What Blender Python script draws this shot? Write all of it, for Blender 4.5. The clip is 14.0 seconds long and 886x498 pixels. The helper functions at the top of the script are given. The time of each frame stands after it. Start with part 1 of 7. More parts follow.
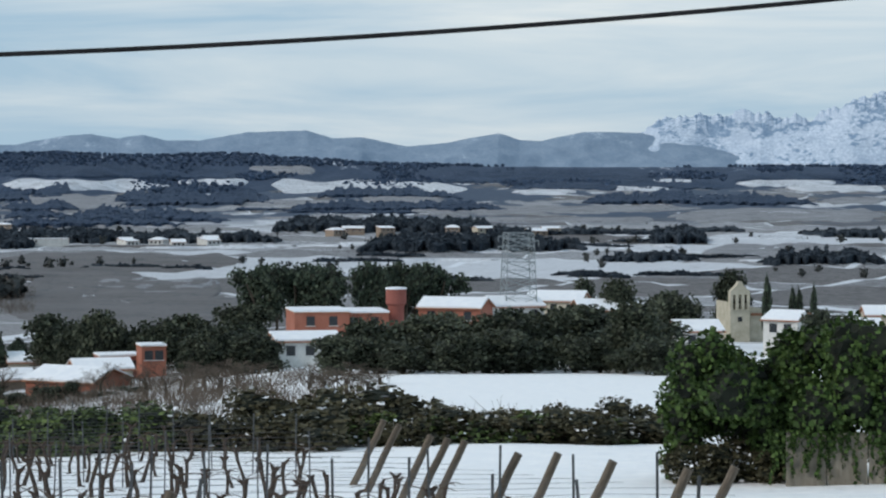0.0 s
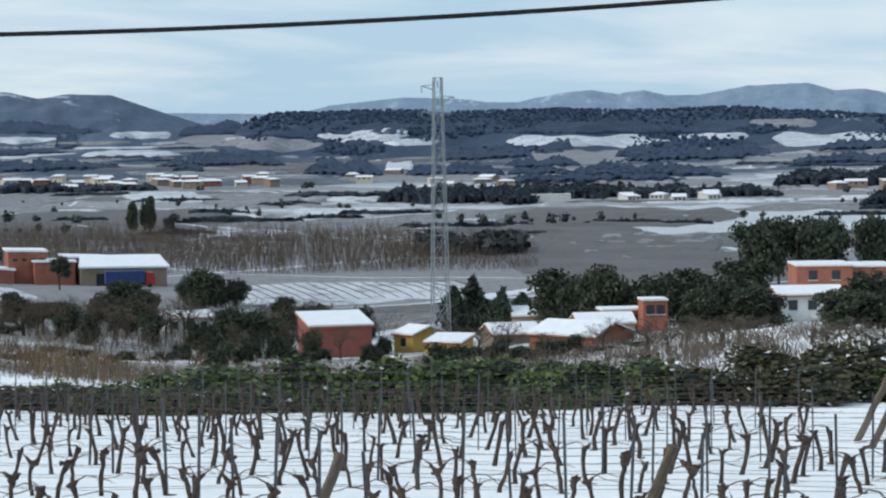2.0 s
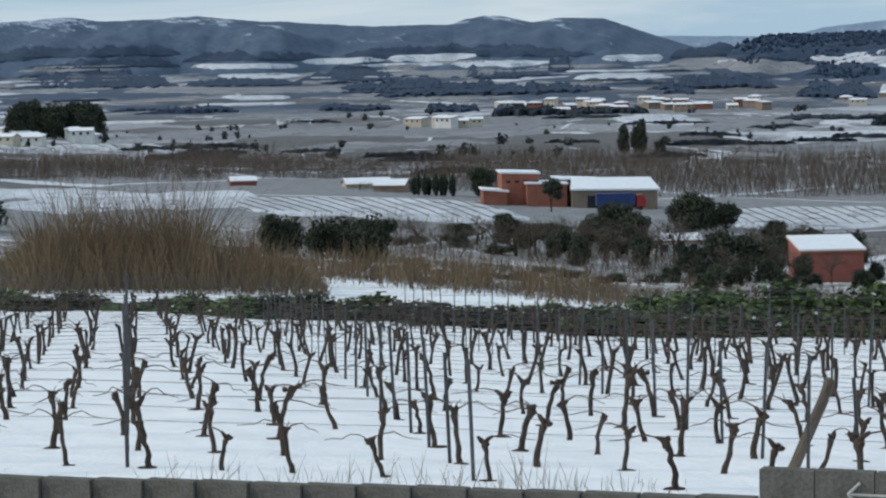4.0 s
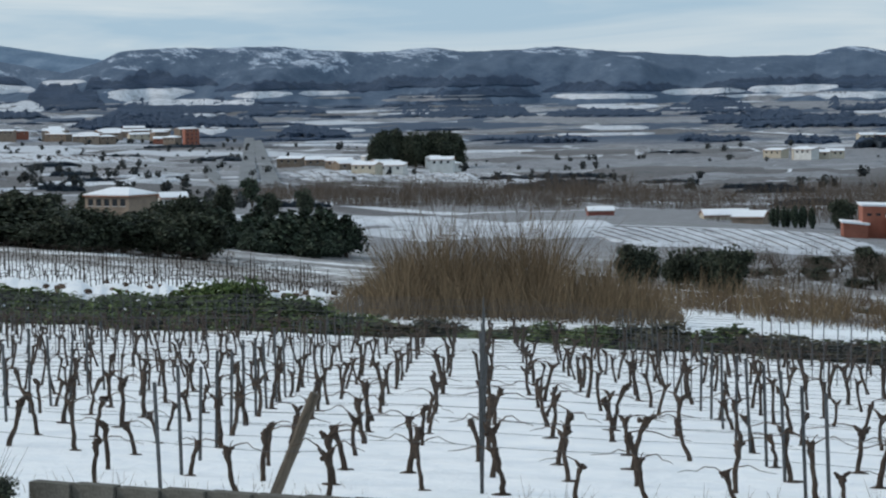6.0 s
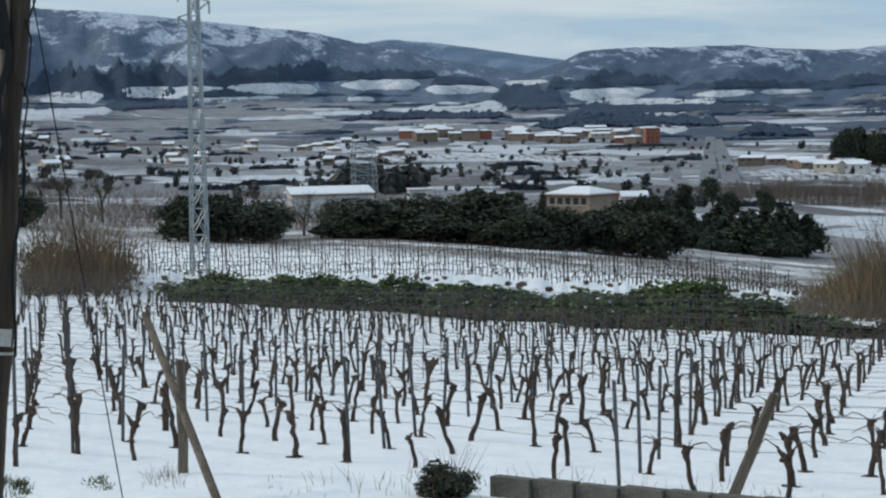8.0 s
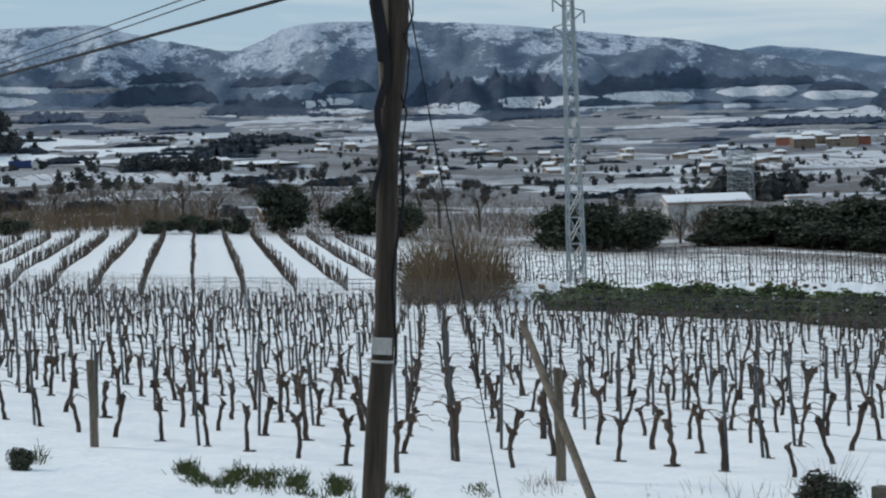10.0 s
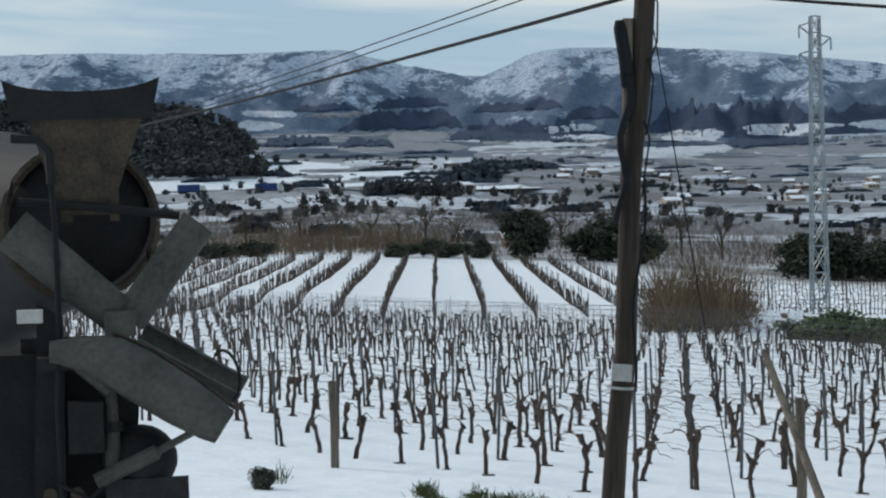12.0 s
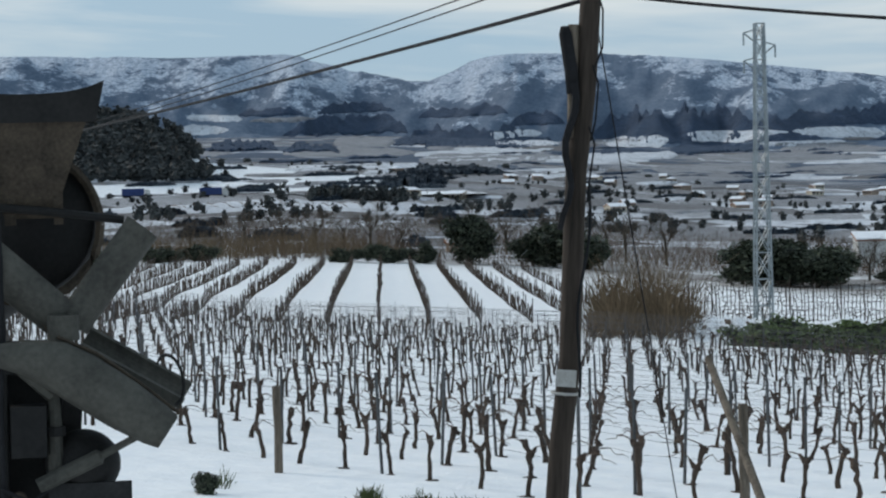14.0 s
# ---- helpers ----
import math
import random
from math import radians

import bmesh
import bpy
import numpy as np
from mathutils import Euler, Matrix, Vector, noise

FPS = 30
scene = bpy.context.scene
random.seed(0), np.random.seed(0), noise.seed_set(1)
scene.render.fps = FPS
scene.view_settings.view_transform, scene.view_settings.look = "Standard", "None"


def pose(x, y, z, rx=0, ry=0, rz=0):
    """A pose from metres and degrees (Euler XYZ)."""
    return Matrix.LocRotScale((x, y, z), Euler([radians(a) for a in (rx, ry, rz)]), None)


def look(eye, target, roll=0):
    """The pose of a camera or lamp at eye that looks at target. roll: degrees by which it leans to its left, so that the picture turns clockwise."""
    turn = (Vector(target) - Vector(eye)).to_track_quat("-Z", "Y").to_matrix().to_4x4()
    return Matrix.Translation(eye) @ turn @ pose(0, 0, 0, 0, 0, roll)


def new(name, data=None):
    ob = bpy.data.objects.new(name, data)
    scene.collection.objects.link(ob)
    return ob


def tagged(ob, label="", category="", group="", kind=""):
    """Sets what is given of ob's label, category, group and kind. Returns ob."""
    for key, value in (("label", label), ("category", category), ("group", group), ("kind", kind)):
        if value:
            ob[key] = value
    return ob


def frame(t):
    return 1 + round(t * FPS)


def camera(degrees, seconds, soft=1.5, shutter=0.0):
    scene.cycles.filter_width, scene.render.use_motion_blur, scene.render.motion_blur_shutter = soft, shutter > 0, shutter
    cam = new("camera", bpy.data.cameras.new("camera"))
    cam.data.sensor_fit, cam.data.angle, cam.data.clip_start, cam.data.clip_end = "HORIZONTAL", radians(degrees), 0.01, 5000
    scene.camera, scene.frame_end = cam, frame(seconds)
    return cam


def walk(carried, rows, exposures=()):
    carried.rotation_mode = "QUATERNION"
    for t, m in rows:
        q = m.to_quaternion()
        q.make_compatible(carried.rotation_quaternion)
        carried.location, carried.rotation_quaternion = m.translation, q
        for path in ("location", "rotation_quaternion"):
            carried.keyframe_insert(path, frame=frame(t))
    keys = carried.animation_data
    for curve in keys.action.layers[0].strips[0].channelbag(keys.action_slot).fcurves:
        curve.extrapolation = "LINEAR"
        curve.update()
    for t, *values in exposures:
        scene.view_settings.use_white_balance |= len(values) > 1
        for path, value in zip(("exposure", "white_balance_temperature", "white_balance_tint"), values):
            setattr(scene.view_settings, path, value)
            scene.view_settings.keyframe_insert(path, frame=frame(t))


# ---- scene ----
from mathutils.bvhtree import BVHTree

EYE = 3.95
cam = camera(20.559, 14.0, soft=2.2)
# seconds, turn to the left, tilt up, lean to the left (degrees); the camera stands and pans
ROWS = [
    (0, 0.000, -1.900, 0.092),
    (0.5, 2.362, -2.190, 0.106),
    (1, 5.272, -2.177, -0.223),
    (1.5, 8.274, -2.185, -0.861),
    (2, 11.724, -2.899, -0.773),
    (2.5, 15.474, -3.763, -0.507),
    (3, 19.304, -4.395, -0.515),
    (3.5, 21.460, -4.581, -0.587),
    (3.7, 22.133, -4.582, -0.784),
    (5.8, 30.840, -3.734, -0.813),
    (6, 31.601, -3.691, -0.804),
    (6.5, 33.774, -3.611, -0.618),
    (7, 36.578, -3.536, -0.726),
    (7.5, 39.612, -3.517, -0.853),
    (8, 42.381, -3.533, -1.114),
    (8.5, 44.651, -3.494, -1.426),
    (9, 46.896, -3.292, -1.559),
    (9.2, 47.703, -3.216, -1.646),
    (11.3, 56.127, -3.238, -2.005),
    (11.5, 56.555, -3.201, -1.915),
    (12, 56.837, -2.328, -1.501),
    (12.5, 56.484, -1.983, -1.556),
    (13, 56.122, -1.912, -1.509),
    (13.5, 55.772, -2.182, -1.392),
    (14, 55.539, -2.237, -1.236),
]


def aim(yaw, tilt, lean):
    a, e = radians(yaw), radians(tilt)
    return look((0, 0, EYE), (-math.sin(a) * math.cos(e), math.cos(a) * math.cos(e), EYE + math.sin(e)), lean)


walk(cam, [(t, aim(yaw, tilt, lean)) for t, yaw, tilt, lean in ROWS],
     [(0, 0.06), (1.5, 0.20), (2.5, 0.32), (3.0, 0.22), (3.7, 0.08), (6, 0.04), (9, -0.02), (14, -0.05)])

# ---- light: a bright overcast winter sky ----
SUN_AZ, SUN_EL = 115.0, 32.0      # degrees left of the first view, and up
world = bpy.data.worlds.new("winter_sky")
scene.world = world
world.use_nodes = True
wt = world.node_tree
wt.nodes.clear()


def wnode(kind, **inputs):
    n = wt.nodes.new(kind)
    for k, v in inputs.items():
        n.inputs[k].default_value = v
    return n


w_out = wnode("ShaderNodeOutputWorld")
w_bg = wnode("ShaderNodeBackground", Strength=0.11)
w_sky = wnode("ShaderNodeTexSky")
w_sky.sky_type, w_sky.sun_disc = "NISHITA", False
w_sky.sun_elevation, w_sky.sun_rotation = radians(SUN_EL), radians(-SUN_AZ)
w_sky.altitude, w_sky.dust_density, w_sky.ozone_density = 300, 1.0, 2.0
w_co = wnode("ShaderNodeTexCoord")
w_map = wnode("ShaderNodeMapping", Scale=(3.4, 3.4, 30.0))
w_noise = wnode("ShaderNodeTexNoise", Scale=1.3, Detail=6.0, Roughness=0.55, Distortion=0.5)
w_ramp = wnode("ShaderNodeValToRGB")
w_ramp.color_ramp.elements[0].position, w_ramp.color_ramp.elements[0].color = 0.40, (3.35, 4.8, 6.1, 1)
w_ramp.color_ramp.elements[1].position, w_ramp.color_ramp.elements[1].color = 0.74, (6.7, 7.2, 7.4, 1)
w_mix = wt.nodes.new("ShaderNodeMix")
w_mix.data_type = "RGBA"
w_mix.inputs[0].default_value = 0.9
wt.links.new(w_co.outputs["Generated"], w_map.inputs["Vector"])
wt.links.new(w_map.outputs[0], w_noise.inputs["Vector"])
wt.links.new(w_noise.outputs["Fac"], w_ramp.inputs[0])
wt.links.new(w_sky.outputs[0], w_mix.inputs[6])
wt.links.new(w_ramp.outputs[0], w_mix.inputs[7])
wt.links.new(w_mix.outputs[2], w_bg.inputs[0])
wt.links.new(w_bg.outputs[0], w_out.inputs[0])

sun = new("sun", bpy.data.lights.new("sun", "SUN"))
sun.data.energy, sun.data.angle, sun.data.color = 1.6, radians(12), (1.0, 0.93, 0.84)
a, e = radians(SUN_AZ), radians(SUN_EL)
sun.matrix_world = look((-40 * math.sin(a), 40 * math.cos(a), 60), (-40 * math.sin(a) + math.sin(a) * math.cos(e), 40 * math.cos(a) - math.cos(a) * math.cos(e), 60 - math.sin(e)))


# ---- materials ----
class Nodes:
    """A principled material with a short way to add nodes."""

    def __init__(self, name, rough=0.8, metal=0.0):
        self.mat = bpy.data.materials.new(name)
        self.mat.use_nodes = True
        self.t = self.mat.node_tree
        self.p = self.t.nodes["Principled BSDF"]
        self.p.inputs["Roughness"].default_value = rough
        self.p.inputs["Metallic"].default_value = metal
        self.p.inputs["Specular IOR Level"].default_value = 0.3

    def add(self, kind, links=(), **inputs):
        n = self.t.nodes.new(kind)
        for k, v in inputs.items():
            n.inputs[k.replace("_", " ")].default_value = v
        for k, out in dict(links).items():
            self.t.links.new(out, n.inputs[k])
        return n

    def pos(self, scale=(1, 1, 1), turn=0.0):
        g = self.add("ShaderNodeNewGeometry")
        return self.add("ShaderNodeMapping", {"Vector": g.outputs["Position"]}, Scale=scale, Rotation=(0, 0, radians(turn))).outputs[0]

    def local(self, scale=(1, 1, 1)):
        g = self.add("ShaderNodeTexCoord")
        return self.add("ShaderNodeMapping", {"Vector": g.outputs["Object"]}, Scale=scale).outputs[0]

    def noise(self, vec, scale, detail=4.0, rough=0.55):
        return self.add("ShaderNodeTexNoise", {"Vector": vec}, Scale=scale, Detail=detail, Roughness=rough).outputs["Fac"]

    def ramp(self, fac, stops):
        n = self.add("ShaderNodeValToRGB", {0: fac})
        els = n.color_ramp.elements
        while len(els) < len(stops):
            els.new(0.5)
        for el, (p, c) in zip(els, stops):
            el.position, el.color = p, (*c, 1)
        return n.outputs[0]

    def mix(self, fac, a, b, mode="MIX"):
        n = self.t.nodes.new("ShaderNodeMix")
        n.data_type, n.blend_type = "RGBA", mode
        for i, v in ((0, fac), (6, a), (7, b)):
            if isinstance(v, bpy.types.NodeSocket):
                self.t.links.new(v, n.inputs[i])
            else:
                n.inputs[i].default_value = v if i == 0 else (*v, 1)
        return n.outputs[2]

    def calc(self, op, a, b=0.0, clamp=False):
        n = self.t.nodes.new("ShaderNodeMath")
        n.operation, n.use_clamp = op, clamp
        for i, v in ((0, a), (1, b)):
            if isinstance(v, bpy.types.NodeSocket):
                self.t.links.new(v, n.inputs[i])
            else:
                n.inputs[i].default_value = v
        return n.outputs[0]

    def done(self, color, bump=None, strength=0.3, distance=0.02):
        self.t.links.new(color, self.p.inputs["Base Color"])
        if bump is not None:
            b = self.add("ShaderNodeBump", {"Height": bump}, Strength=strength, Distance=distance)
            self.t.links.new(b.outputs[0], self.p.inputs["Normal"])
        return self.mat


def plain(name, dark, light, scale=6.0, rough=0.8, metal=0.0, bump=0.3, distance=0.01, per_object=0.0, stretch=(1, 1, 1), fine=9.0):
    """Two tones in two sizes of noise, for most surfaces."""
    n = Nodes(name, rough, metal)
    v = n.local(stretch)
    big, small = n.noise(v, scale), n.noise(v, scale * fine, 3.0)
    fac = n.calc("ADD", n.calc("MULTIPLY", big, 0.6), n.calc("MULTIPLY", small, 0.4))
    col = n.ramp(fac, [(0.34, dark), (0.66, light)])
    if per_object:
        info = n.add("ShaderNodeObjectInfo")
        hsv = n.add("ShaderNodeHueSaturation", {"Color": col, "Value": n.calc("ADD", n.calc("MULTIPLY", info.outputs["Random"], per_object), 1 - per_object / 2)})
        col = hsv.outputs[0]
    return n.done(col, small, bump, distance)


def foliage(name, dark, light, rough=0.6, spread=0.5, snow=0.0):
    """Leaves: each clump has its own tone; snow lies on a few."""
    n = Nodes(name, rough)
    g = n.add("ShaderNodeNewGeometry")
    info = n.add("ShaderNodeObjectInfo")
    r = n.calc("ADD", n.calc("MULTIPLY", g.outputs["Random Per Island"], 1 - spread * 0.4), n.calc("MULTIPLY", info.outputs["Random"], spread * 0.4))
    col = n.ramp(r, [(0.0, dark), (0.75, light), (1.0, tuple(c * 1.5 for c in light))])
    if snow:
        patch = n.noise(n.pos(), 0.9, 2.0)
        sel = n.calc("GREATER_THAN", n.calc("ADD", g.outputs["Random Per Island"], n.calc("MULTIPLY", patch, 0.6)), 1.36 - snow)
        col = n.mix(sel, col, (0.78, 0.8, 0.84))
    n.t.links.new(col, n.p.inputs["Base Color"])
    n.p.inputs["Specular IOR Level"].default_value = 0.15
    return n.mat


def snow_material():
    n = Nodes("snow", 0.55)
    v = n.pos()
    big, mid, fine = n.noise(v, 0.12, 3), n.noise(v, 1.4, 5), n.noise(v, 14.0, 3)
    col = n.ramp(mid, [(0.3, (0.82, 0.84, 0.87)), (0.7, (0.91, 0.915, 0.92))])
    dirt = n.calc("MULTIPLY", n.calc("GREATER_THAN", n.noise(v, 3.1, 6, 0.7), 0.705), 0.8)
    col = n.mix(dirt, col, (0.13, 0.1, 0.06))
    h = n.calc("ADD", n.calc("MULTIPLY", mid, 0.8), n.calc("MULTIPLY", fine, 0.25))
    n.p.inputs["Specular IOR Level"].default_value = 0.4
    return n.done(col, n.calc("ADD", h, big), 0.5, 0.12)


def valley_material():
    """Near ground: snow. Beyond: a patchwork of vineyards, ploughed soil and snowy fields."""
    n = Nodes("snowy_fields", 0.8)
    g = n.add("ShaderNodeNewGeometry")
    dist = n.add("ShaderNodeVectorMath", {0: g.outputs["Position"]})
    dist.operation = "LENGTH"
    r = dist.outputs["Value"]
    v = n.pos(turn=24)
    near_mid = n.noise(v, 1.4, 5)
    clean = n.ramp(near_mid, [(0.3, (0.82, 0.84, 0.87)), (0.7, (0.91, 0.915, 0.92))])
    tufts = n.calc("MULTIPLY", n.calc("GREATER_THAN", n.noise(v, 2.3, 6, 0.72), 0.72), 0.75)
    clean = n.mix(tufts, clean, (0.12, 0.10, 0.06))
    long = n.pos((1, 0.8, 1), 24)
    cell = n.add("ShaderNodeTexVoronoi", {"Vector": long}, Scale=0.0085, Randomness=0.75)
    edge = n.add("ShaderNodeTexVoronoi", {"Vector": long}, Scale=0.0085, Randomness=0.75)
    edge.feature = "DISTANCE_TO_EDGE"
    tone = n.add("ShaderNodeSeparateColor", {0: cell.outputs["Color"]})
    patchy = n.noise(v, 0.03, 6, 0.65)
    mott = n.calc("ADD", n.calc("MULTIPLY", n.noise(v, 0.2, 5, 0.7), 0.55), n.calc("MULTIPLY", n.noise(v, 0.8, 4, 0.75), 0.45))
    amount = n.calc("ADD", tone.outputs[0], n.calc("MULTIPLY", n.calc("SUBTRACT", patchy, 0.5), 0.12))
    soil = n.ramp(mott, [(0.40, (0.062, 0.057, 0.057)), (0.60, (0.170, 0.162, 0.166))])
    half = n.ramp(mott, [(0.40, (0.095, 0.092, 0.096)), (0.60, (0.275, 0.278, 0.296))])
    white = n.ramp(mott, [(0.3, (0.36, 0.375, 0.41)), (0.6, (0.56, 0.58, 0.62))])
    field = n.mix(n.ramp(amount, [(0.48, (0, 0, 0)), (0.54, (1, 1, 1))]), soil, half)
    field = n.mix(n.ramp(amount, [(0.86, (0, 0, 0)), (0.88, (1, 1, 1))]), field, white)
    copse = n.ramp(n.noise(v, 0.05, 6, 0.7), [(0.62, (0, 0, 0)), (0.68, (1, 1, 1))])
    field = n.mix(n.calc("MULTIPLY", copse, 0.55), field, (0.055, 0.052, 0.052))
    stripe = n.add("ShaderNodeTexWave", {"Vector": v}, Scale=0.1, Distortion=0.4)
    rows = n.calc("MULTIPLY", n.calc("GREATER_THAN", tone.outputs[1], 0.55), n.calc("MULTIPLY", stripe.outputs["Fac"], 0.4))
    field = n.mix(rows, field, (0.6, 0.62, 0.66))
    track = n.calc("LESS_THAN", edge.outputs["Distance"], n.calc("MULTIPLY", n.calc("GREATER_THAN", tone.outputs[2], 0.3), 0.014))
    field = n.mix(n.calc("MULTIPLY", track, 0.75), field, (0.72, 0.75, 0.8))
    # woods run together towards the mountains, their tone blued for distance haze
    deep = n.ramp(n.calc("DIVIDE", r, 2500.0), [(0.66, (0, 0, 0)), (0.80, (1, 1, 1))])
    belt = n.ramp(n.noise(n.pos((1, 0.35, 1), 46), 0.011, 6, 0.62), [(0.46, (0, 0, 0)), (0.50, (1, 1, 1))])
    hazy_trees_tone = n.ramp(mott, [(0.35, (0.026, 0.046, 0.084)), (0.65, (0.050, 0.074, 0.118))])
    field = n.mix(n.mix(1.0, deep, belt, "MULTIPLY"), field, hazy_trees_tone)
    sep = n.add("ShaderNodeSeparateXYZ", {0: g.outputs["Position"]})
    rough_land = n.ramp(n.calc("DIVIDE", n.calc("MULTIPLY", sep.outputs[0], -1.0), 100.0), [(0.24, (0, 0, 0)), (0.34, (1, 1, 1))])
    beyond = n.ramp(n.calc("DIVIDE", sep.outputs[1], 1000.0), [(0.178, (0, 0, 0)), (0.20, (1, 1, 1))])
    brush = n.ramp(n.calc("ADD", n.calc("MULTIPLY", n.noise(n.pos((1, 1, 1), 20), 0.06, 6, 0.7), 0.6), n.calc("MULTIPLY", n.noise(v, 0.45, 5, 0.75), 0.4)), [(0.42, (0, 0, 0)), (0.49, (1, 1, 1))])
    brown = n.ramp(mott, [(0.3, (0.055, 0.042, 0.032)), (0.7, (0.13, 0.10, 0.08))])
    brush = n.mix(1.0, n.mix(1.0, brush, rough_land, "MULTIPLY"), beyond, "MULTIPLY")
    clean = n.mix(n.calc("MULTIPLY", brush, 0.85), clean, brown)
    far = n.ramp(n.calc("DIVIDE", r, 1000.0), [(0.30, (0, 0, 0)), (0.46, (1, 1, 1))])
    col = n.mix(far, clean, field)
    return n.done(col, n.calc("ADD", n.calc("MULTIPLY", n.noise(v, 0.5, 3), 2.2), n.calc("ADD", near_mid, n.calc("MULTIPLY", n.noise(v, 9.0, 3), 0.3))), 0.55, 0.16)


def mountain_material(name, forest_dark, forest, open_from, snow_tone=(0.72, 0.77, 0.85), treeline=None, facing=46.0, size=1.0):
    """Evergreen forest with open snowy slopes, thinly sprinkled with trees."""
    n = Nodes(name, 0.9)
    # coordinates across and along the valley, drawn out along the gentle slopes
    sep = n.add("ShaderNodeSeparateXYZ", {0: n.pos((1, 1, 1))})
    across = n.calc("ADD", n.calc("MULTIPLY", sep.outputs[0], math.cos(math.radians(facing))), n.calc("MULTIPLY", sep.outputs[1], math.sin(math.radians(facing))))
    along = n.calc("ADD", n.calc("MULTIPLY", sep.outputs[0], -math.sin(math.radians(facing))), n.calc("MULTIPLY", sep.outputs[1], math.cos(math.radians(facing))))
    v = n.add("ShaderNodeCombineXYZ", {0: across, 1: n.calc("MULTIPLY", along, 0.3), 2: n.calc("MULTIPLY", sep.outputs[2], 2.0)}).outputs[0]
    big, mid = n.noise(v, 0.0065 * size, 5, 0.6), n.noise(v, 0.03 * size, 5, 0.65)
    fine, speck = n.noise(v, 0.16, 5, 0.75), n.noise(v, 0.5, 3, 0.7)
    wood = n.ramp(n.calc("ADD", n.calc("MULTIPLY", mid, 0.4), n.calc("MULTIPLY", fine, 0.6)), [(0.41, forest_dark), (0.60, forest)])
    area = n.calc("ADD", n.calc("MULTIPLY", big, 0.5), n.calc("ADD", n.calc("MULTIPLY", mid, 0.34), n.calc("MULTIPLY", fine, 0.16)))
    if treeline:                   # dense woods round the foot, open snow above
        alt = n.calc("ADD", n.calc("DIVIDE", sep.outputs[2], treeline), n.calc("MULTIPLY", n.calc("SUBTRACT", mid, 0.5), 0.8))
        alt = n.calc("MINIMUM", n.calc("MAXIMUM", alt, 0.0), 1.2)
        area = n.calc("ADD", area, n.calc("MULTIPLY", n.calc("SUBTRACT", alt, 0.7), 0.16))
    clearing = n.ramp(area, [(open_from, (0, 0, 0)), (open_from + 0.05, (1, 1, 1))])
    bushes = n.ramp(n.calc("ADD", n.calc("MULTIPLY", fine, 0.6), n.calc("MULTIPLY", speck, 0.4)), [(0.46, (1, 1, 1)), (0.56, (0, 0, 0))])
    snowy = n.mix(n.calc("MULTIPLY", bushes, 0.7), snow_tone, forest)
    return n.done(n.mix(clearing, wood, snowy), fine, 0.35, 3.0)


SNOW = snow_material()
FIELDS = valley_material()
# distance haze is mixed into these mountain colours, bluer and paler farther off
HILL = mountain_material("hazy_wooded_hill", (0.022, 0.042, 0.080), (0.040, 0.064, 0.112), 0.575, facing=2.0)
RANGE = mountain_material("hazy_snowy_range", (0.048, 0.080, 0.132), (0.085, 0.122, 0.180), 0.525, (0.50, 0.57, 0.67), treeline=95.0)
MASSIF = mountain_material("hazy_snowy_massif", (0.066, 0.102, 0.160), (0.130, 0.170, 0.232), 0.52, (0.50, 0.57, 0.67), treeline=135.0, facing=52.0)
FAR_RANGE = mountain_material("hazy_far_range", (0.17, 0.24, 0.33), (0.24, 0.31, 0.40), 0.56, (0.44, 0.52, 0.62), facing=4.0)
CRAG = mountain_material("hazy_crag_rock", (0.17, 0.26, 0.38), (0.30, 0.39, 0.51), 0.44, (0.60, 0.67, 0.77), facing=-8.0, size=2.2)
BARK = plain("vine_bark", (0.028, 0.020, 0.016), (0.10, 0.073, 0.056), 14, 0.95, bump=0.8, per_object=0.5, stretch=(1, 1, 0.3))
CANE = plain("vine_cane", (0.05, 0.032, 0.022), (0.12, 0.08, 0.055), 10, 0.8, per_object=0.4)
STEEL = plain("galvanised_stake", (0.035, 0.038, 0.040), (0.10, 0.105, 0.11), 12, 0.6, 0.3, per_object=0.4)
OLD_WOOD = plain("weathered_wood", (0.05, 0.04, 0.03), (0.19, 0.155, 0.12), 5, 0.9, bump=0.7, per_object=0.3, stretch=(1, 1, 0.12))
POLE_WOOD = plain("tarred_pole", (0.016, 0.012, 0.009), (0.078, 0.058, 0.044), 4, 0.85, bump=0.8, stretch=(1, 1, 0.08))
WIRE = plain("wire", (0.06, 0.06, 0.065), (0.13, 0.13, 0.135), 8, 0.5, 0.5)
CABLE = plain("black_cable", (0.006, 0.006, 0.007), (0.016, 0.016, 0.018), 8, 0.9)
PYLON = plain("pylon_steel", (0.22, 0.25, 0.26), (0.36, 0.40, 0.42), 2, 0.5, 0.4)
CONCRETE = plain("old_concrete", (0.055, 0.052, 0.043), (0.17, 0.16, 0.14), 1.6, 0.95, bump=0.6, fine=12)
PAPER = plain("weathered_paper", (0.26, 0.25, 0.23), (0.50, 0.49, 0.46), 9, 0.9)
OAK_LEAF = foliage("holm_oak_leaves", (0.022, 0.027, 0.021), (0.072, 0.084, 0.056))
PINE_LEAF = foliage("pine_needles", (0.018, 0.027, 0.022), (0.058, 0.078, 0.052))
HEDGE_LEAF = foliage("hedge_leaves", (0.026, 0.044, 0.016), (0.105, 0.145, 0.048), snow=0.03)
BRAMBLE_LEAF = foliage("bramble_leaves", (0.024, 0.024, 0.015), (0.085, 0.078, 0.045), snow=0.08)
IVY_LEAF = foliage("ivy_leaves", (0.014, 0.028, 0.010), (0.062, 0.105, 0.028))
# FAR_WOOD: leaf tones blued to carry the haze of distance
FAR_WOOD = foliage("hazy_far_woodland", (0.020, 0.038, 0.072), (0.042, 0.068, 0.116))
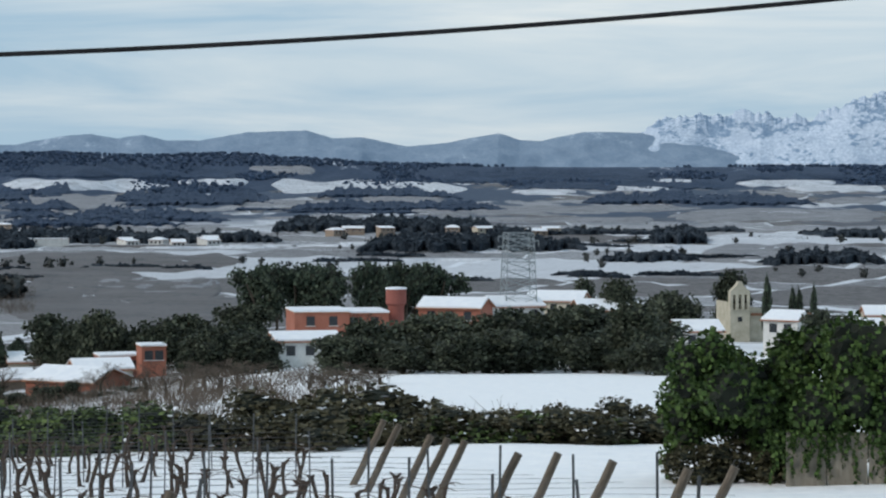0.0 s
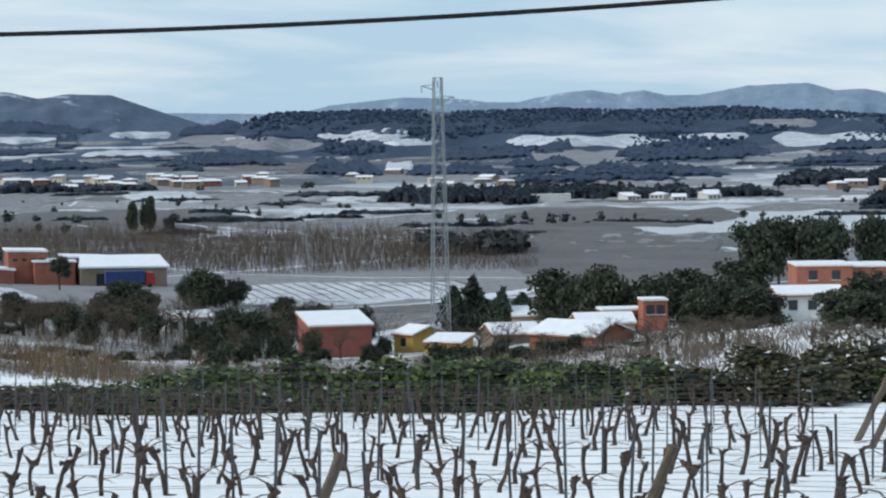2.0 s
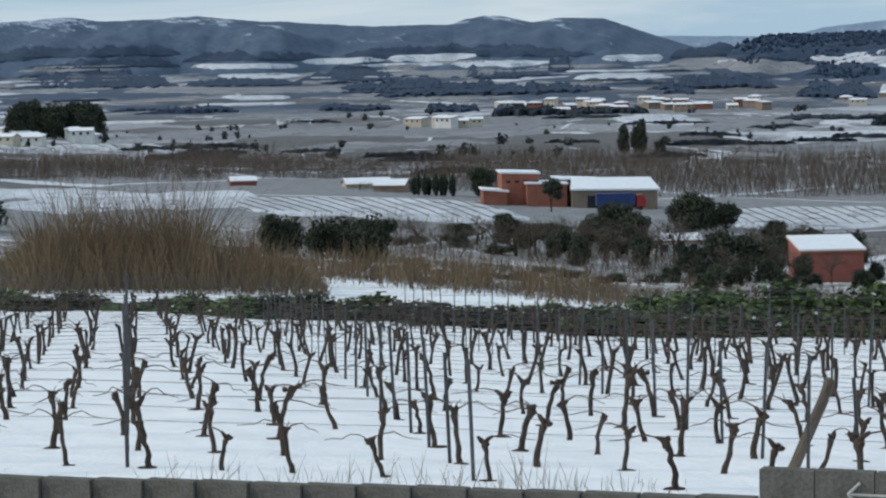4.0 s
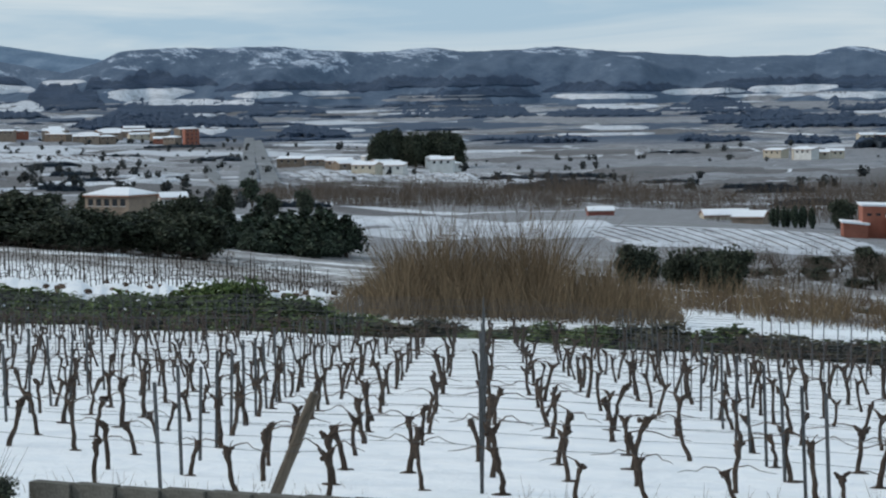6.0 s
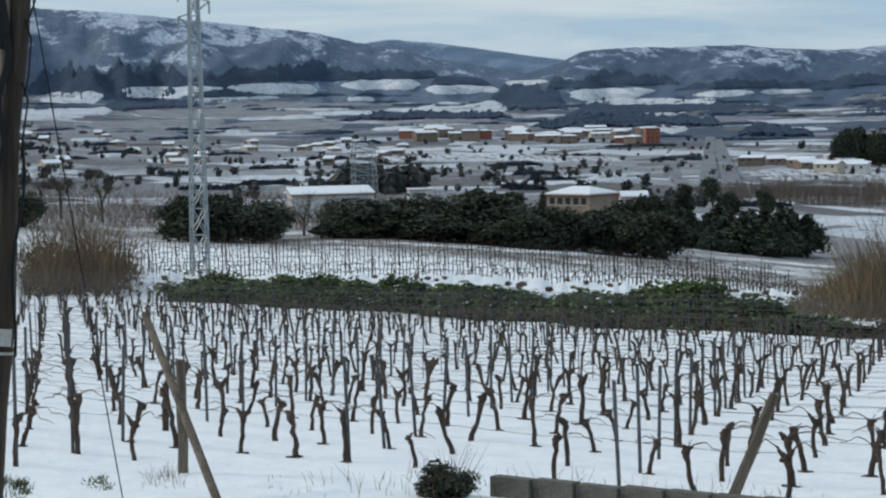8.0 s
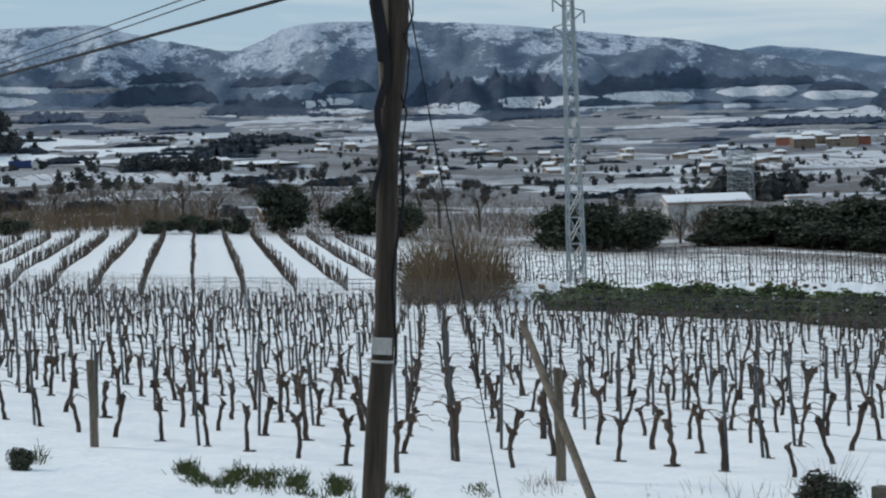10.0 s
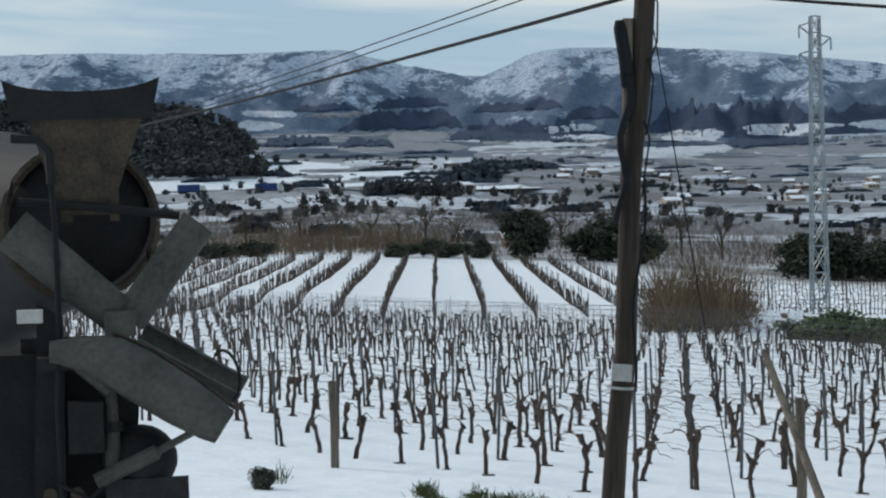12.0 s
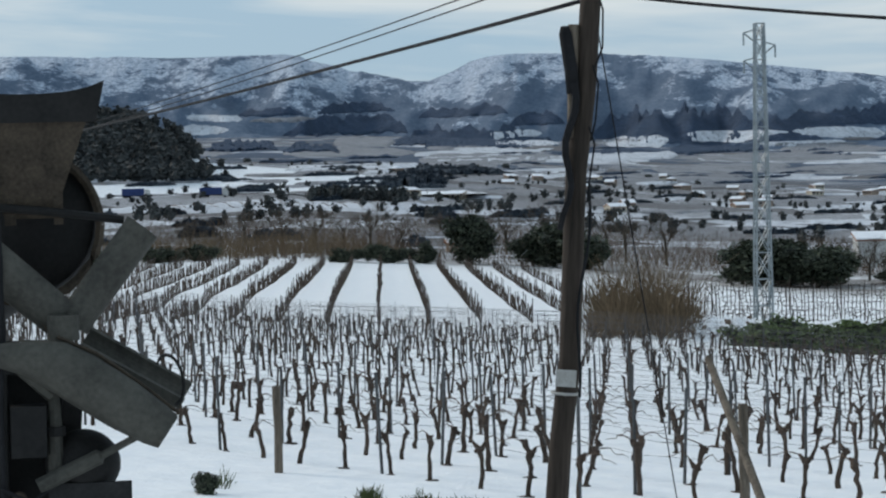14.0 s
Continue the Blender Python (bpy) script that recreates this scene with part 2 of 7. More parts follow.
MID_WOOD = foliage("mid_woodland", (0.022, 0.026, 0.028), (0.058, 0.062, 0.060))
# near-black fill, painted as the shade inside crowns and ivy
SHADE_CORE = plain("inner_crown_shade", (0.010, 0.013, 0.009), (0.022, 0.027, 0.019), 3, 0.95)
TWIG = foliage("bare_twigs", (0.055, 0.042, 0.034), (0.13, 0.105, 0.085), 0.9)
REED = foliage("dry_reeds", (0.060, 0.044, 0.028), (0.16, 0.118, 0.074), 0.9)
SCRUB = foliage("dry_scrub", (0.045, 0.030, 0.022), (0.12, 0.085, 0.06), 0.9, snow=0.05)
TRUNK = plain("tree_bark", (0.03, 0.024, 0.019), (0.10, 0.08, 0.06), 6, 0.95)
ORANGE = plain("orange_render", (0.26, 0.095, 0.062), (0.37, 0.145, 0.10), 0.5, 0.9, per_object=0.2)
BRICK_RED = plain("red_render", (0.23, 0.078, 0.062), (0.32, 0.115, 0.092), 0.5, 0.9)
YELLOW = plain("ochre_render", (0.42, 0.26, 0.06), (0.55, 0.36, 0.11), 0.5, 0.9)
CREAM = plain("cream_render", (0.44, 0.39, 0.30), (0.60, 0.54, 0.44), 0.5, 0.9, per_object=0.25)
WHITEWASH = plain("white_render", (0.50, 0.50, 0.48), (0.70, 0.70, 0.68), 0.5, 0.9, per_object=0.15)
TAN = plain("tan_render", (0.18, 0.14, 0.11), (0.31, 0.24, 0.185), 0.4, 0.9, per_object=0.4)
STONE = plain("pale_stone", (0.36, 0.33, 0.25), (0.56, 0.52, 0.42), 0.8, 0.9)
TILE_ROOF = plain("clay_tiles", (0.22, 0.10, 0.06), (0.36, 0.18, 0.11), 1.2, 0.9, per_object=0.3)
ROOF_SNOW = plain("roof_snow", (0.72, 0.75, 0.8), (0.86, 0.87, 0.89), 1.0, 0.6)
GLASS_DARK = plain("dark_window", (0.02, 0.024, 0.03), (0.05, 0.055, 0.06), 2.0, 0.15)
ASPHALT = plain("wet_asphalt", (0.12, 0.125, 0.13), (0.22, 0.225, 0.235), 0.05, 0.7)
TRUCK_BLUE = plain("blue_tarpaulin", (0.02, 0.04, 0.13), (0.04, 0.07, 0.2), 0.6, 0.6)
TRUCK_RED = plain("red_cab_paint", (0.30, 0.03, 0.03), (0.42, 0.05, 0.05), 0.6, 0.4)
RUBBER = plain("tyre_rubber", (0.015, 0.015, 0.015), (0.035, 0.035, 0.035), 5, 0.9)
# mixer steels: tones lowered for the shade on the truck's near side
MIXER_GREY = plain("cement_splashed_steel", (0.036, 0.035, 0.030), (0.092, 0.089, 0.075), 3.2, 0.75, 0.1, bump=0.5)
MIXER_RUST = plain("rusty_hopper_steel", (0.022, 0.017, 0.012), (0.085, 0.066, 0.047), 4.5, 0.8, 0.1, bump=0.6)
MIXER_DARK = plain("grimy_shaded_steel", (0.006, 0.006, 0.006), (0.020, 0.019, 0.018), 3.5, 0.7, 0.2)
GRASS = foliage("winter_grass", (0.022, 0.032, 0.011), (0.065, 0.082, 0.026), 0.8)
PLASTER = plain("stained_plaster", (0.11, 0.098, 0.077), (0.28, 0.25, 0.205), 0.9, 0.95, bump=0.4, stretch=(1, 1, 0.4))


def bank_material():
    n = Nodes("rough_snow_bank", 0.7)
    v = n.pos()
    col = n.ramp(n.noise(v, 0.9, 5), [(0.3, (0.72, 0.75, 0.8)), (0.7, (0.86, 0.87, 0.88))])
    soil = n.ramp(n.noise(v, 0.8, 6, 0.75), [(0.61, (0, 0, 0)), (0.65, (1, 1, 1))])
    return n.done(n.mix(soil, col, (0.07, 0.055, 0.04)), n.noise(v, 2.0, 5), 0.6, 0.3)


BANK = bank_material()


def parcel(name, dark, light, row=0.0):
    """A far field: mottled, with faint vine rows."""
    n = Nodes(name, 0.8)
    v = n.pos(turn=24)
    col = n.ramp(n.calc("ADD", n.calc("MULTIPLY", n.noise(v, 0.7, 5, 0.75), 0.6), n.calc("MULTIPLY", n.noise(v, 0.03, 5), 0.4)), [(0.41, dark), (0.58, light)])
    if row:
        wave = n.add("ShaderNodeTexWave", {"Vector": v}, Scale=0.09, Distortion=0.3)
        col = n.mix(n.calc("MULTIPLY", wave.outputs["Fac"], row), col, dark)
    shrubs = n.ramp(n.noise(v, 0.11, 6, 0.8), [(0.55, (0, 0, 0)), (0.60, (1, 1, 1))])
    col = n.mix(n.calc("MULTIPLY", shrubs, 0.8), col, (0.055, 0.062, 0.072))
    return n.done(col, n.noise(v, 0.5, 4), 0.3, 0.3)


WHITE_FIELD = parcel("snow_covered_field", (0.38, 0.40, 0.44), (0.66, 0.68, 0.72))
PALE_FIELD = parcel("half_snowed_field", (0.145, 0.145, 0.155), (0.32, 0.325, 0.35), 0.5)
BARE_FIELD = parcel("ploughed_field", (0.085, 0.078, 0.078), (0.15, 0.142, 0.145), 0.3)


def canopy_material(name, dark, light):
    """Tree crowns seen far off, run together."""
    n = Nodes(name, 0.9)
    v = n.pos((1, 1, 1.6))
    f = n.calc("ADD", n.calc("MULTIPLY", n.noise(v, 0.3, 5, 0.75), 0.7), n.calc("MULTIPLY", n.noise(v, 0.03, 4), 0.3))
    return n.done(n.ramp(f, [(0.42, dark), (0.60, light)]), n.noise(v, 0.5, 4, 0.7), 0.9, 2.0)


# haze is put into both canopy colours, more blue in the far one
CANOPY = canopy_material("hazy_valley_canopy", (0.012, 0.021, 0.033), (0.046, 0.062, 0.082))
FAR_CANOPY = canopy_material("hazy_far_canopy", (0.012, 0.028, 0.060), (0.046, 0.076, 0.132))
# ---- helpers of the build ----
def polar(az, r, z=0.0):
    """A place r metres away, az degrees to the left of the first view; z from the eye."""
    a = radians(az)
    return Vector((-r * math.sin(a), r * math.cos(a), EYE + z))


def mesh_of(name, verts, faces, material, smooth=False):
    me = bpy.data.meshes.new(name)
    me.from_pydata([tuple(v) for v in verts], [], faces)
    me.materials.append(material)
    if smooth:
        me.polygons.foreach_set("use_smooth", [True] * len(me.polygons))
    me.update()
    return me


class Shape:
    """Gathers tubes, boxes and leaves into one mesh."""

    def __init__(self):
        self.v, self.f = [], []

    def tube(self, pts, radii, n=6, cap=True):
        pts = [Vector(p) for p in pts]
        if not isinstance(radii, (list, tuple)):
            radii = [radii] * len(pts)
        base = len(self.v)
        for i, p in enumerate(pts):
            d = (pts[min(i + 1, len(pts) - 1)] - pts[max(i - 1, 0)]).normalized()
            s = d.cross(Vector((0, 0, 1)) if abs(d.z) < 0.9 else Vector((1, 0, 0))).normalized()
            u = s.cross(d)
            for k in range(n):
                w = 2 * math.pi * k / n
                self.v.append(p + (s * math.cos(w) + u * math.sin(w)) * radii[i])
        for i in range(len(pts) - 1):
            for k in range(n):
                a0, b0 = base + i * n + k, base + i * n + (k + 1) % n
                self.f.append((a0, b0, b0 + n, a0 + n))
        if cap:
            self.f.append(tuple(base + k for k in reversed(range(n))))
            self.f.append(tuple(base + (len(pts) - 1) * n + k for k in range(n)))
        return self

    def box(self, x0, y0, z0, x1, y1, z1):
        b = len(self.v)
        self.v += [Vector((x, y, z)) for z in (z0, z1) for x, y in ((x0, y0), (x1, y0), (x1, y1), (x0, y1))]
        self.f += [tuple(b + i for i in q) for q in ((3, 2, 1, 0), (4, 5, 6, 7), (0, 1, 5, 4), (1, 2, 6, 5), (2, 3, 7, 6), (3, 0, 4, 7))]
        return self

    def prism(self, outline, y0, y1):
        """An outline in x and z, drawn out from y0 to y1."""
        b, n = len(self.v), len(outline)
        self.v += [Vector((x, y, z)) for y in (y0, y1) for x, z in outline]
        self.f += [tuple(b + i for i in range(n)), tuple(b + n + i for i in reversed(range(n)))]
        self.f += [(b + (i + 1) % n, b + i, b + n + i, b + n + (i + 1) % n) for i in range(n)]
        return self

    def blob(self, c, size, rng, rough=0.25, rings=4, n=7):
        """An uneven closed lump."""
        b, c = len(self.v), Vector(c)
        self.v.append(c + Vector((0, 0, -size[2])))
        for i in range(1, rings):
            t = math.pi * i / rings
            for k in range(n):
                w = 2 * math.pi * (k + 0.5 * i) / n
                q = 1 + rng.uniform(-rough, rough)
                self.v.append(c + Vector((size[0] * math.sin(t) * math.cos(w) * q, size[1] * math.sin(t) * math.sin(w) * q, -size[2] * math.cos(t) * q)))
        self.v.append(c + Vector((0, 0, size[2])))
        top = len(self.v) - 1
        for k in range(n):
            self.f.append((b, b + 1 + (k + 1) % n, b + 1 + k))
            self.f.append((top, top - n + k, top - n + (k + 1) % n))
        for i in range(rings - 2):
            for k in range(n):
                a0, b0 = b + 1 + i * n + k, b + 1 + i * n + (k + 1) % n
                self.f.append((a0, b0, b0 + n, a0 + n))
        return self

    def leaf(self, c, size, rng, long=1.0):
        """One small bent leaf clump, turned at random."""
        b = len(self.v)
        d = Vector((rng.gauss(0, 1), rng.gauss(0, 1), rng.gauss(0, 1))).normalized()
        s = d.orthogonal().normalized() * size * 0.5
        u = d.cross(s).normalized() * size * 0.5 * long
        c = Vector(c)
        self.v += [c - s * 0.3 - u, c + s - u * 0.1, c + u, c - s + u * 0.1 + d * size * 0.2]
        self.f.append((b, b + 1, b + 2, b + 3))
        return self

    def mesh(self, name, material, smooth=False):
        return mesh_of(name, self.v, self.f, material, smooth)

    def thing(self, name, material, label="", category="", group="", kind="", smooth=False):
        return tagged(new(name, self.mesh(name, material, smooth)), label, category, group, kind)

    def part(self, name, material, parent, label="", smooth=False):
        ob = new(name, self.mesh(name, material, smooth))
        ob.parent = parent
        return tagged(ob, label)


# ---- the lie of the land ----
ROW_AZ = 2.5                       # the vine rows run square to this direction
DEEP = Vector((-math.sin(radians(ROW_AZ)), math.cos(radians(ROW_AZ)), 0))
SIDE = Vector((-math.cos(radians(ROW_AZ)), -math.sin(radians(ROW_AZ)), 0))


def edge(v):
    """How deep the vineyard reaches, v metres along its rows."""
    return np.minimum(83.0 + 0.265 * np.maximum(0, v - 24), 100.0)


# how steeply the eye looks down (degrees) on the land at these distances, along five directions
LAND_R = np.log([110, 150, 220, 340, 520, 800, 1250, 2000, 3000, 4900])
LAND_AZ = np.array([0.0, 15, 30, 45, 60])
LAND_EL = np.array([
    [-6.70, -6.10, -5.00, -4.30, -3.60, -2.85, -1.90, -1.10, -0.35, -0.1],
    [-6.62, -6.40, -6.00, -5.40, -3.90, -2.75, -1.85, -1.20, -0.55, 0.0],
    [-5.90, -5.30, -4.90, -4.30, -3.40, -2.50, -1.75, -1.15, -0.40, -0.2],
    [-5.10, -4.65, -3.90, -3.05, -2.60, -2.00, -1.45, -0.85, -0.15, 0.0],
    [-4.90, -4.15, -3.20, -2.40, -1.75, -1.15, -0.60, 0.00, 0.40, 0.6]])


def step(x, a, b):
    t = np.clip((x - a) / (b - a), 0, 1)
    return t * t * (3 - 2 * t)


def land(x, y):
    """Height of the ground in the world (arrays or numbers)."""
    x, y = np.asarray(x, float), np.asarray(y, float)
    u, v = x * DEEP.x + y * DEEP.y, x * SIDE.x + y * SIDE.y
    near = -(3.93 + 0.0699 * u + 0.0089 * v) + 0.8 * (1 - step(u, 9, 22))
    r = np.maximum(np.hypot(x, y), 1.0)
    az = np.degrees(np.arctan2(-x, y))
    i = np.clip(np.searchsorted(LAND_AZ, az) - 1, 0, 3)
    w = np.clip((az - LAND_AZ[i]) / 15.0, 0, 1)
    w = w * w * (3 - 2 * w)
    lr = np.log(r)
    cols = np.stack([np.interp(lr, LAND_R, row) for row in LAND_EL])
    el = np.take_along_axis(cols, i[None], 0)[0] * (1 - w) + np.take_along_axis(cols, i[None] + 1, 0)[0] * w
    far = r * np.tan(np.radians(el))
    behind = step(np.abs(az - 27), 75, 110)
    far = far * (1 - behind) + (-20.0) * behind
    t = np.maximum(step(u - edge(v), -1, 14), step(r, 230, 300))
    near = np.maximum(near, -14.0)
    rise = 0.18 * np.sin(x * 0.11 + 1.3) * np.sin(y * 0.09) + 0.05 * np.sin(x * 0.5 + y * 0.31)
    return EYE + near * (1 - t) + far * t + rise * step(r, 25, 60) * (1 - 0.6 * step(r, 120, 170) + 4.6 * step(r, 500, 900))


def ground_at(x, y):
    return float(land(np.array([x]), np.array([y]))[0])


def on_land(az, r, lift=0.0):
    p = polar(az, r)
    p.z = ground_at(p.x, p.y) + lift
    return p


LANDFORMS = ([], [])               # corners and faces of all the land, to lay fields and woods on


def landform(verts, faces):
    b = len(LANDFORMS[0])
    LANDFORMS[0].extend(verts)
    LANDFORMS[1].extend(tuple(b + i for i in f) for f in faces)


def build_ground():
    azs = np.concatenate([np.linspace(-180, -25, 30, endpoint=False), np.linspace(-25, 80, 260, endpoint=False), np.linspace(80, 180, 22)])
    rs = np.concatenate([np.linspace(0.5, 24, 16, endpoint=False), np.linspace(24, 120, 150, endpoint=False), np.geomspace(120, 4950, 180)])
    A, R = np.meshgrid(np.radians(azs), rs)
    X, Y = -R * np.sin(A), R * np.cos(A)
    Z = land(X.ravel(), Y.ravel()).reshape(X.shape)
    n = len(azs)
    verts = np.stack([X, Y, Z], -1).reshape(-1, 3).tolist()
    faces = [(i * n + k, i * n + k + 1, (i + 1) * n + k + 1, (i + 1) * n + k) for i in range(len(rs) - 1) for k in range(n - 1)]
    verts.append((0, 0, ground_at(0, 0)))
    faces += [(len(verts) - 1, k + 1, k) for k in range(n - 1)]
    faces = [f[::-1] for f in faces]
    landform(verts, faces)
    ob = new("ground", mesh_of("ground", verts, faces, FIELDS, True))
    return tagged(ob, "snow-covered ground falling away to wide farmed valley fields", "ground", kind="structure")


build_ground()


def ridge(name, label, material, az0, az1, r0, r1, crest, rough, seed, foot=-1.2, teeth=0.0, fine=16):
    """A mountain range: crest gives (direction, degrees above the eye)."""
    crest = sorted(crest)
    ca, ce = zip(*crest)
    verts, faces, depth = [], [], 40
    cols = int((az1 - az0) * fine)
    azs = np.linspace(az0, az1, cols)
    for j in range(depth + 1):
        t = j / depth
        r = r0 + (r1 - r0) * t
        for az in azs:
            top = np.interp(az, ca, ce)
            lo = math.tan(radians(foot)) * r0
            hi = math.tan(radians(top)) * r1
            spur = noise.fractal(Vector((az * 0.5 + 0.9 * t + seed, t * 2.2, seed)), 1.0, 2.1, 3) * rough * 2.0
            gully = abs(noise.noise(Vector((az * 0.9 - 1.4 * t, t * 1.8, seed + 4)))) * rough * 0.5
            shape = min(t / 0.94, 1.0) ** 1.15
            z = lo + (hi - lo) * (shape + (spur - gully) * math.sin(math.pi * min(t, 0.97)) ** 1.2)
            if t > 0.8:
                z += (hi - lo) * 0.06 * rough * noise.fractal(Vector((az * 3.6, t * 3, seed + 7)), 0.8, 2.1, 4)
                if teeth:
                    z += teeth * float(step(noise.noise(Vector((az * 2.9, seed, t))), -0.25, 0.15) * 0.5 + 0.7 * abs(noise.noise(Vector((az * 8.0, seed, t * 2))))) * r1 * 0.0175 * float(step(t, 0.8, 0.95))
            if not teeth:
                z = min(z, math.tan(radians(top)) * r + 1.5)
            if j == depth:
                z -= 6.0
            verts.append(tuple(polar(az, r + 0.02 * (r1 - r0) * noise.noise(Vector((az * 0.7, t * 7, seed))), z)))
    for j in range(depth):
        for k in range(cols - 1):
            i = j * cols + k
            faces.append((i + 1, i, i + cols, i + cols + 1))
    landform(verts, faces)
    tagged(new(name, mesh_of(name, verts, faces, material)), label, "mountains", kind="structure")
    return verts


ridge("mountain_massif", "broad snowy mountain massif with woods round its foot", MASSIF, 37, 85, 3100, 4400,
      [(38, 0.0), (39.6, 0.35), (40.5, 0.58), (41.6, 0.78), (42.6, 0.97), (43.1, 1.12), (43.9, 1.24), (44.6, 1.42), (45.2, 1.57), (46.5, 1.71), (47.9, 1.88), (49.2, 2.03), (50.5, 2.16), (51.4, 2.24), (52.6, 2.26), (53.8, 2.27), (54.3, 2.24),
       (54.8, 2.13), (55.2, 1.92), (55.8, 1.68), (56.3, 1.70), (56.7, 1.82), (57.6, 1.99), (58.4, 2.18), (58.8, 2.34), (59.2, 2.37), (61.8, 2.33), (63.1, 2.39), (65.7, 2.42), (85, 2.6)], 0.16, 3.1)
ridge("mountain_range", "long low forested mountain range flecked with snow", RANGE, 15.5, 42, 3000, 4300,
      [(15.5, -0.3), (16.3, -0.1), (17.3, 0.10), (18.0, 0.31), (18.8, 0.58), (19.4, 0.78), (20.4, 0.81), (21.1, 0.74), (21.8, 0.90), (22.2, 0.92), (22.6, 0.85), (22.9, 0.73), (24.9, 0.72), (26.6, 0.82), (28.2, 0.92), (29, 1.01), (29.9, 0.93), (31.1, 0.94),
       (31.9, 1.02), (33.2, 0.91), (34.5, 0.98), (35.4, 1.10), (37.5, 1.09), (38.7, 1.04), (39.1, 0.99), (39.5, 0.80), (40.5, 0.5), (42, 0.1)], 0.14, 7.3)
ridge("crag_massif", "jagged rocky massif dusted with snow, haze pale in its colour", CRAG, -16, -3.6, 4600, 4900,
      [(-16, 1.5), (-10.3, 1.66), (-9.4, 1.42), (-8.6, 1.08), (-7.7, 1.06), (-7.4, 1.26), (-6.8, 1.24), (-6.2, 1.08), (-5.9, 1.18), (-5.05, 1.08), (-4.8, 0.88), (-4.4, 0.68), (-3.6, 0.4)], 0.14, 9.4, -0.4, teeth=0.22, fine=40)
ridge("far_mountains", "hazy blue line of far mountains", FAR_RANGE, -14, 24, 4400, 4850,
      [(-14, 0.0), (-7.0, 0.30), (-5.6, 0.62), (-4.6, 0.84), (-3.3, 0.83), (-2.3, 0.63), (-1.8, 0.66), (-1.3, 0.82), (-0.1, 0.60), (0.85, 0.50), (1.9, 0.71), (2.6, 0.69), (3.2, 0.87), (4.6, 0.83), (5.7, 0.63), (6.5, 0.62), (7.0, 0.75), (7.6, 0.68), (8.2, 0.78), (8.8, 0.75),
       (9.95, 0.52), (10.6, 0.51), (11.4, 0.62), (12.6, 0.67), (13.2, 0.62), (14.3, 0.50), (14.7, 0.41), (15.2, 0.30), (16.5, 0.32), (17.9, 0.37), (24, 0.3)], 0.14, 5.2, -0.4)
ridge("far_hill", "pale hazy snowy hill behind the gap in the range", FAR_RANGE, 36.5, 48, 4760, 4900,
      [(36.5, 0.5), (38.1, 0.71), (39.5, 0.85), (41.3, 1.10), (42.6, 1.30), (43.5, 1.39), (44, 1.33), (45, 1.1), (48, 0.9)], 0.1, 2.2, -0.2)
ridge_land = ridge("wooded_ridge", "low ridge dark with pine woods and thin snow", HILL, -20, 17.6, 2300, 3300,
      [(-20, 0.0), (-8, 0.04), (-2.9, 0.02), (0.85, 0.08), (1.9, 0.10), (3.0, 0.18), (3.9, 0.22), (4.2, 0.28), (5.1, 0.34), (6.5, 0.28), (7.7, 0.27), (9, 0.33), (11.3, 0.29), (12.6, 0.34), (14.6, 0.30), (15.4, 0.32), (15.8, 0.28), (16.3, 0.08), (16.7, -0.25), (17.6, -0.6)], 0.10, 1.7, -1.5, fine=9)
hill_land = ridge("terraced_hill", "snowy terraced hill rising to a wooded top", BANK, 54.5, 72, 1010, 1290,
      [(54.5, -0.95), (57, -0.5), (58.5, -0.33), (61, -0.10), (61.8, 0.2), (62.4, 0.75), (63, 0.95), (64.5, 1.1), (72, 1.2)], 0.04, 6.6, -0.95)
# ---- the vineyard ----
def spot(u, v, lift=0.0):
    p = DEEP * u + SIDE * v
    return Vector((p.x, p.y, ground_at(p.x, p.y) + lift))


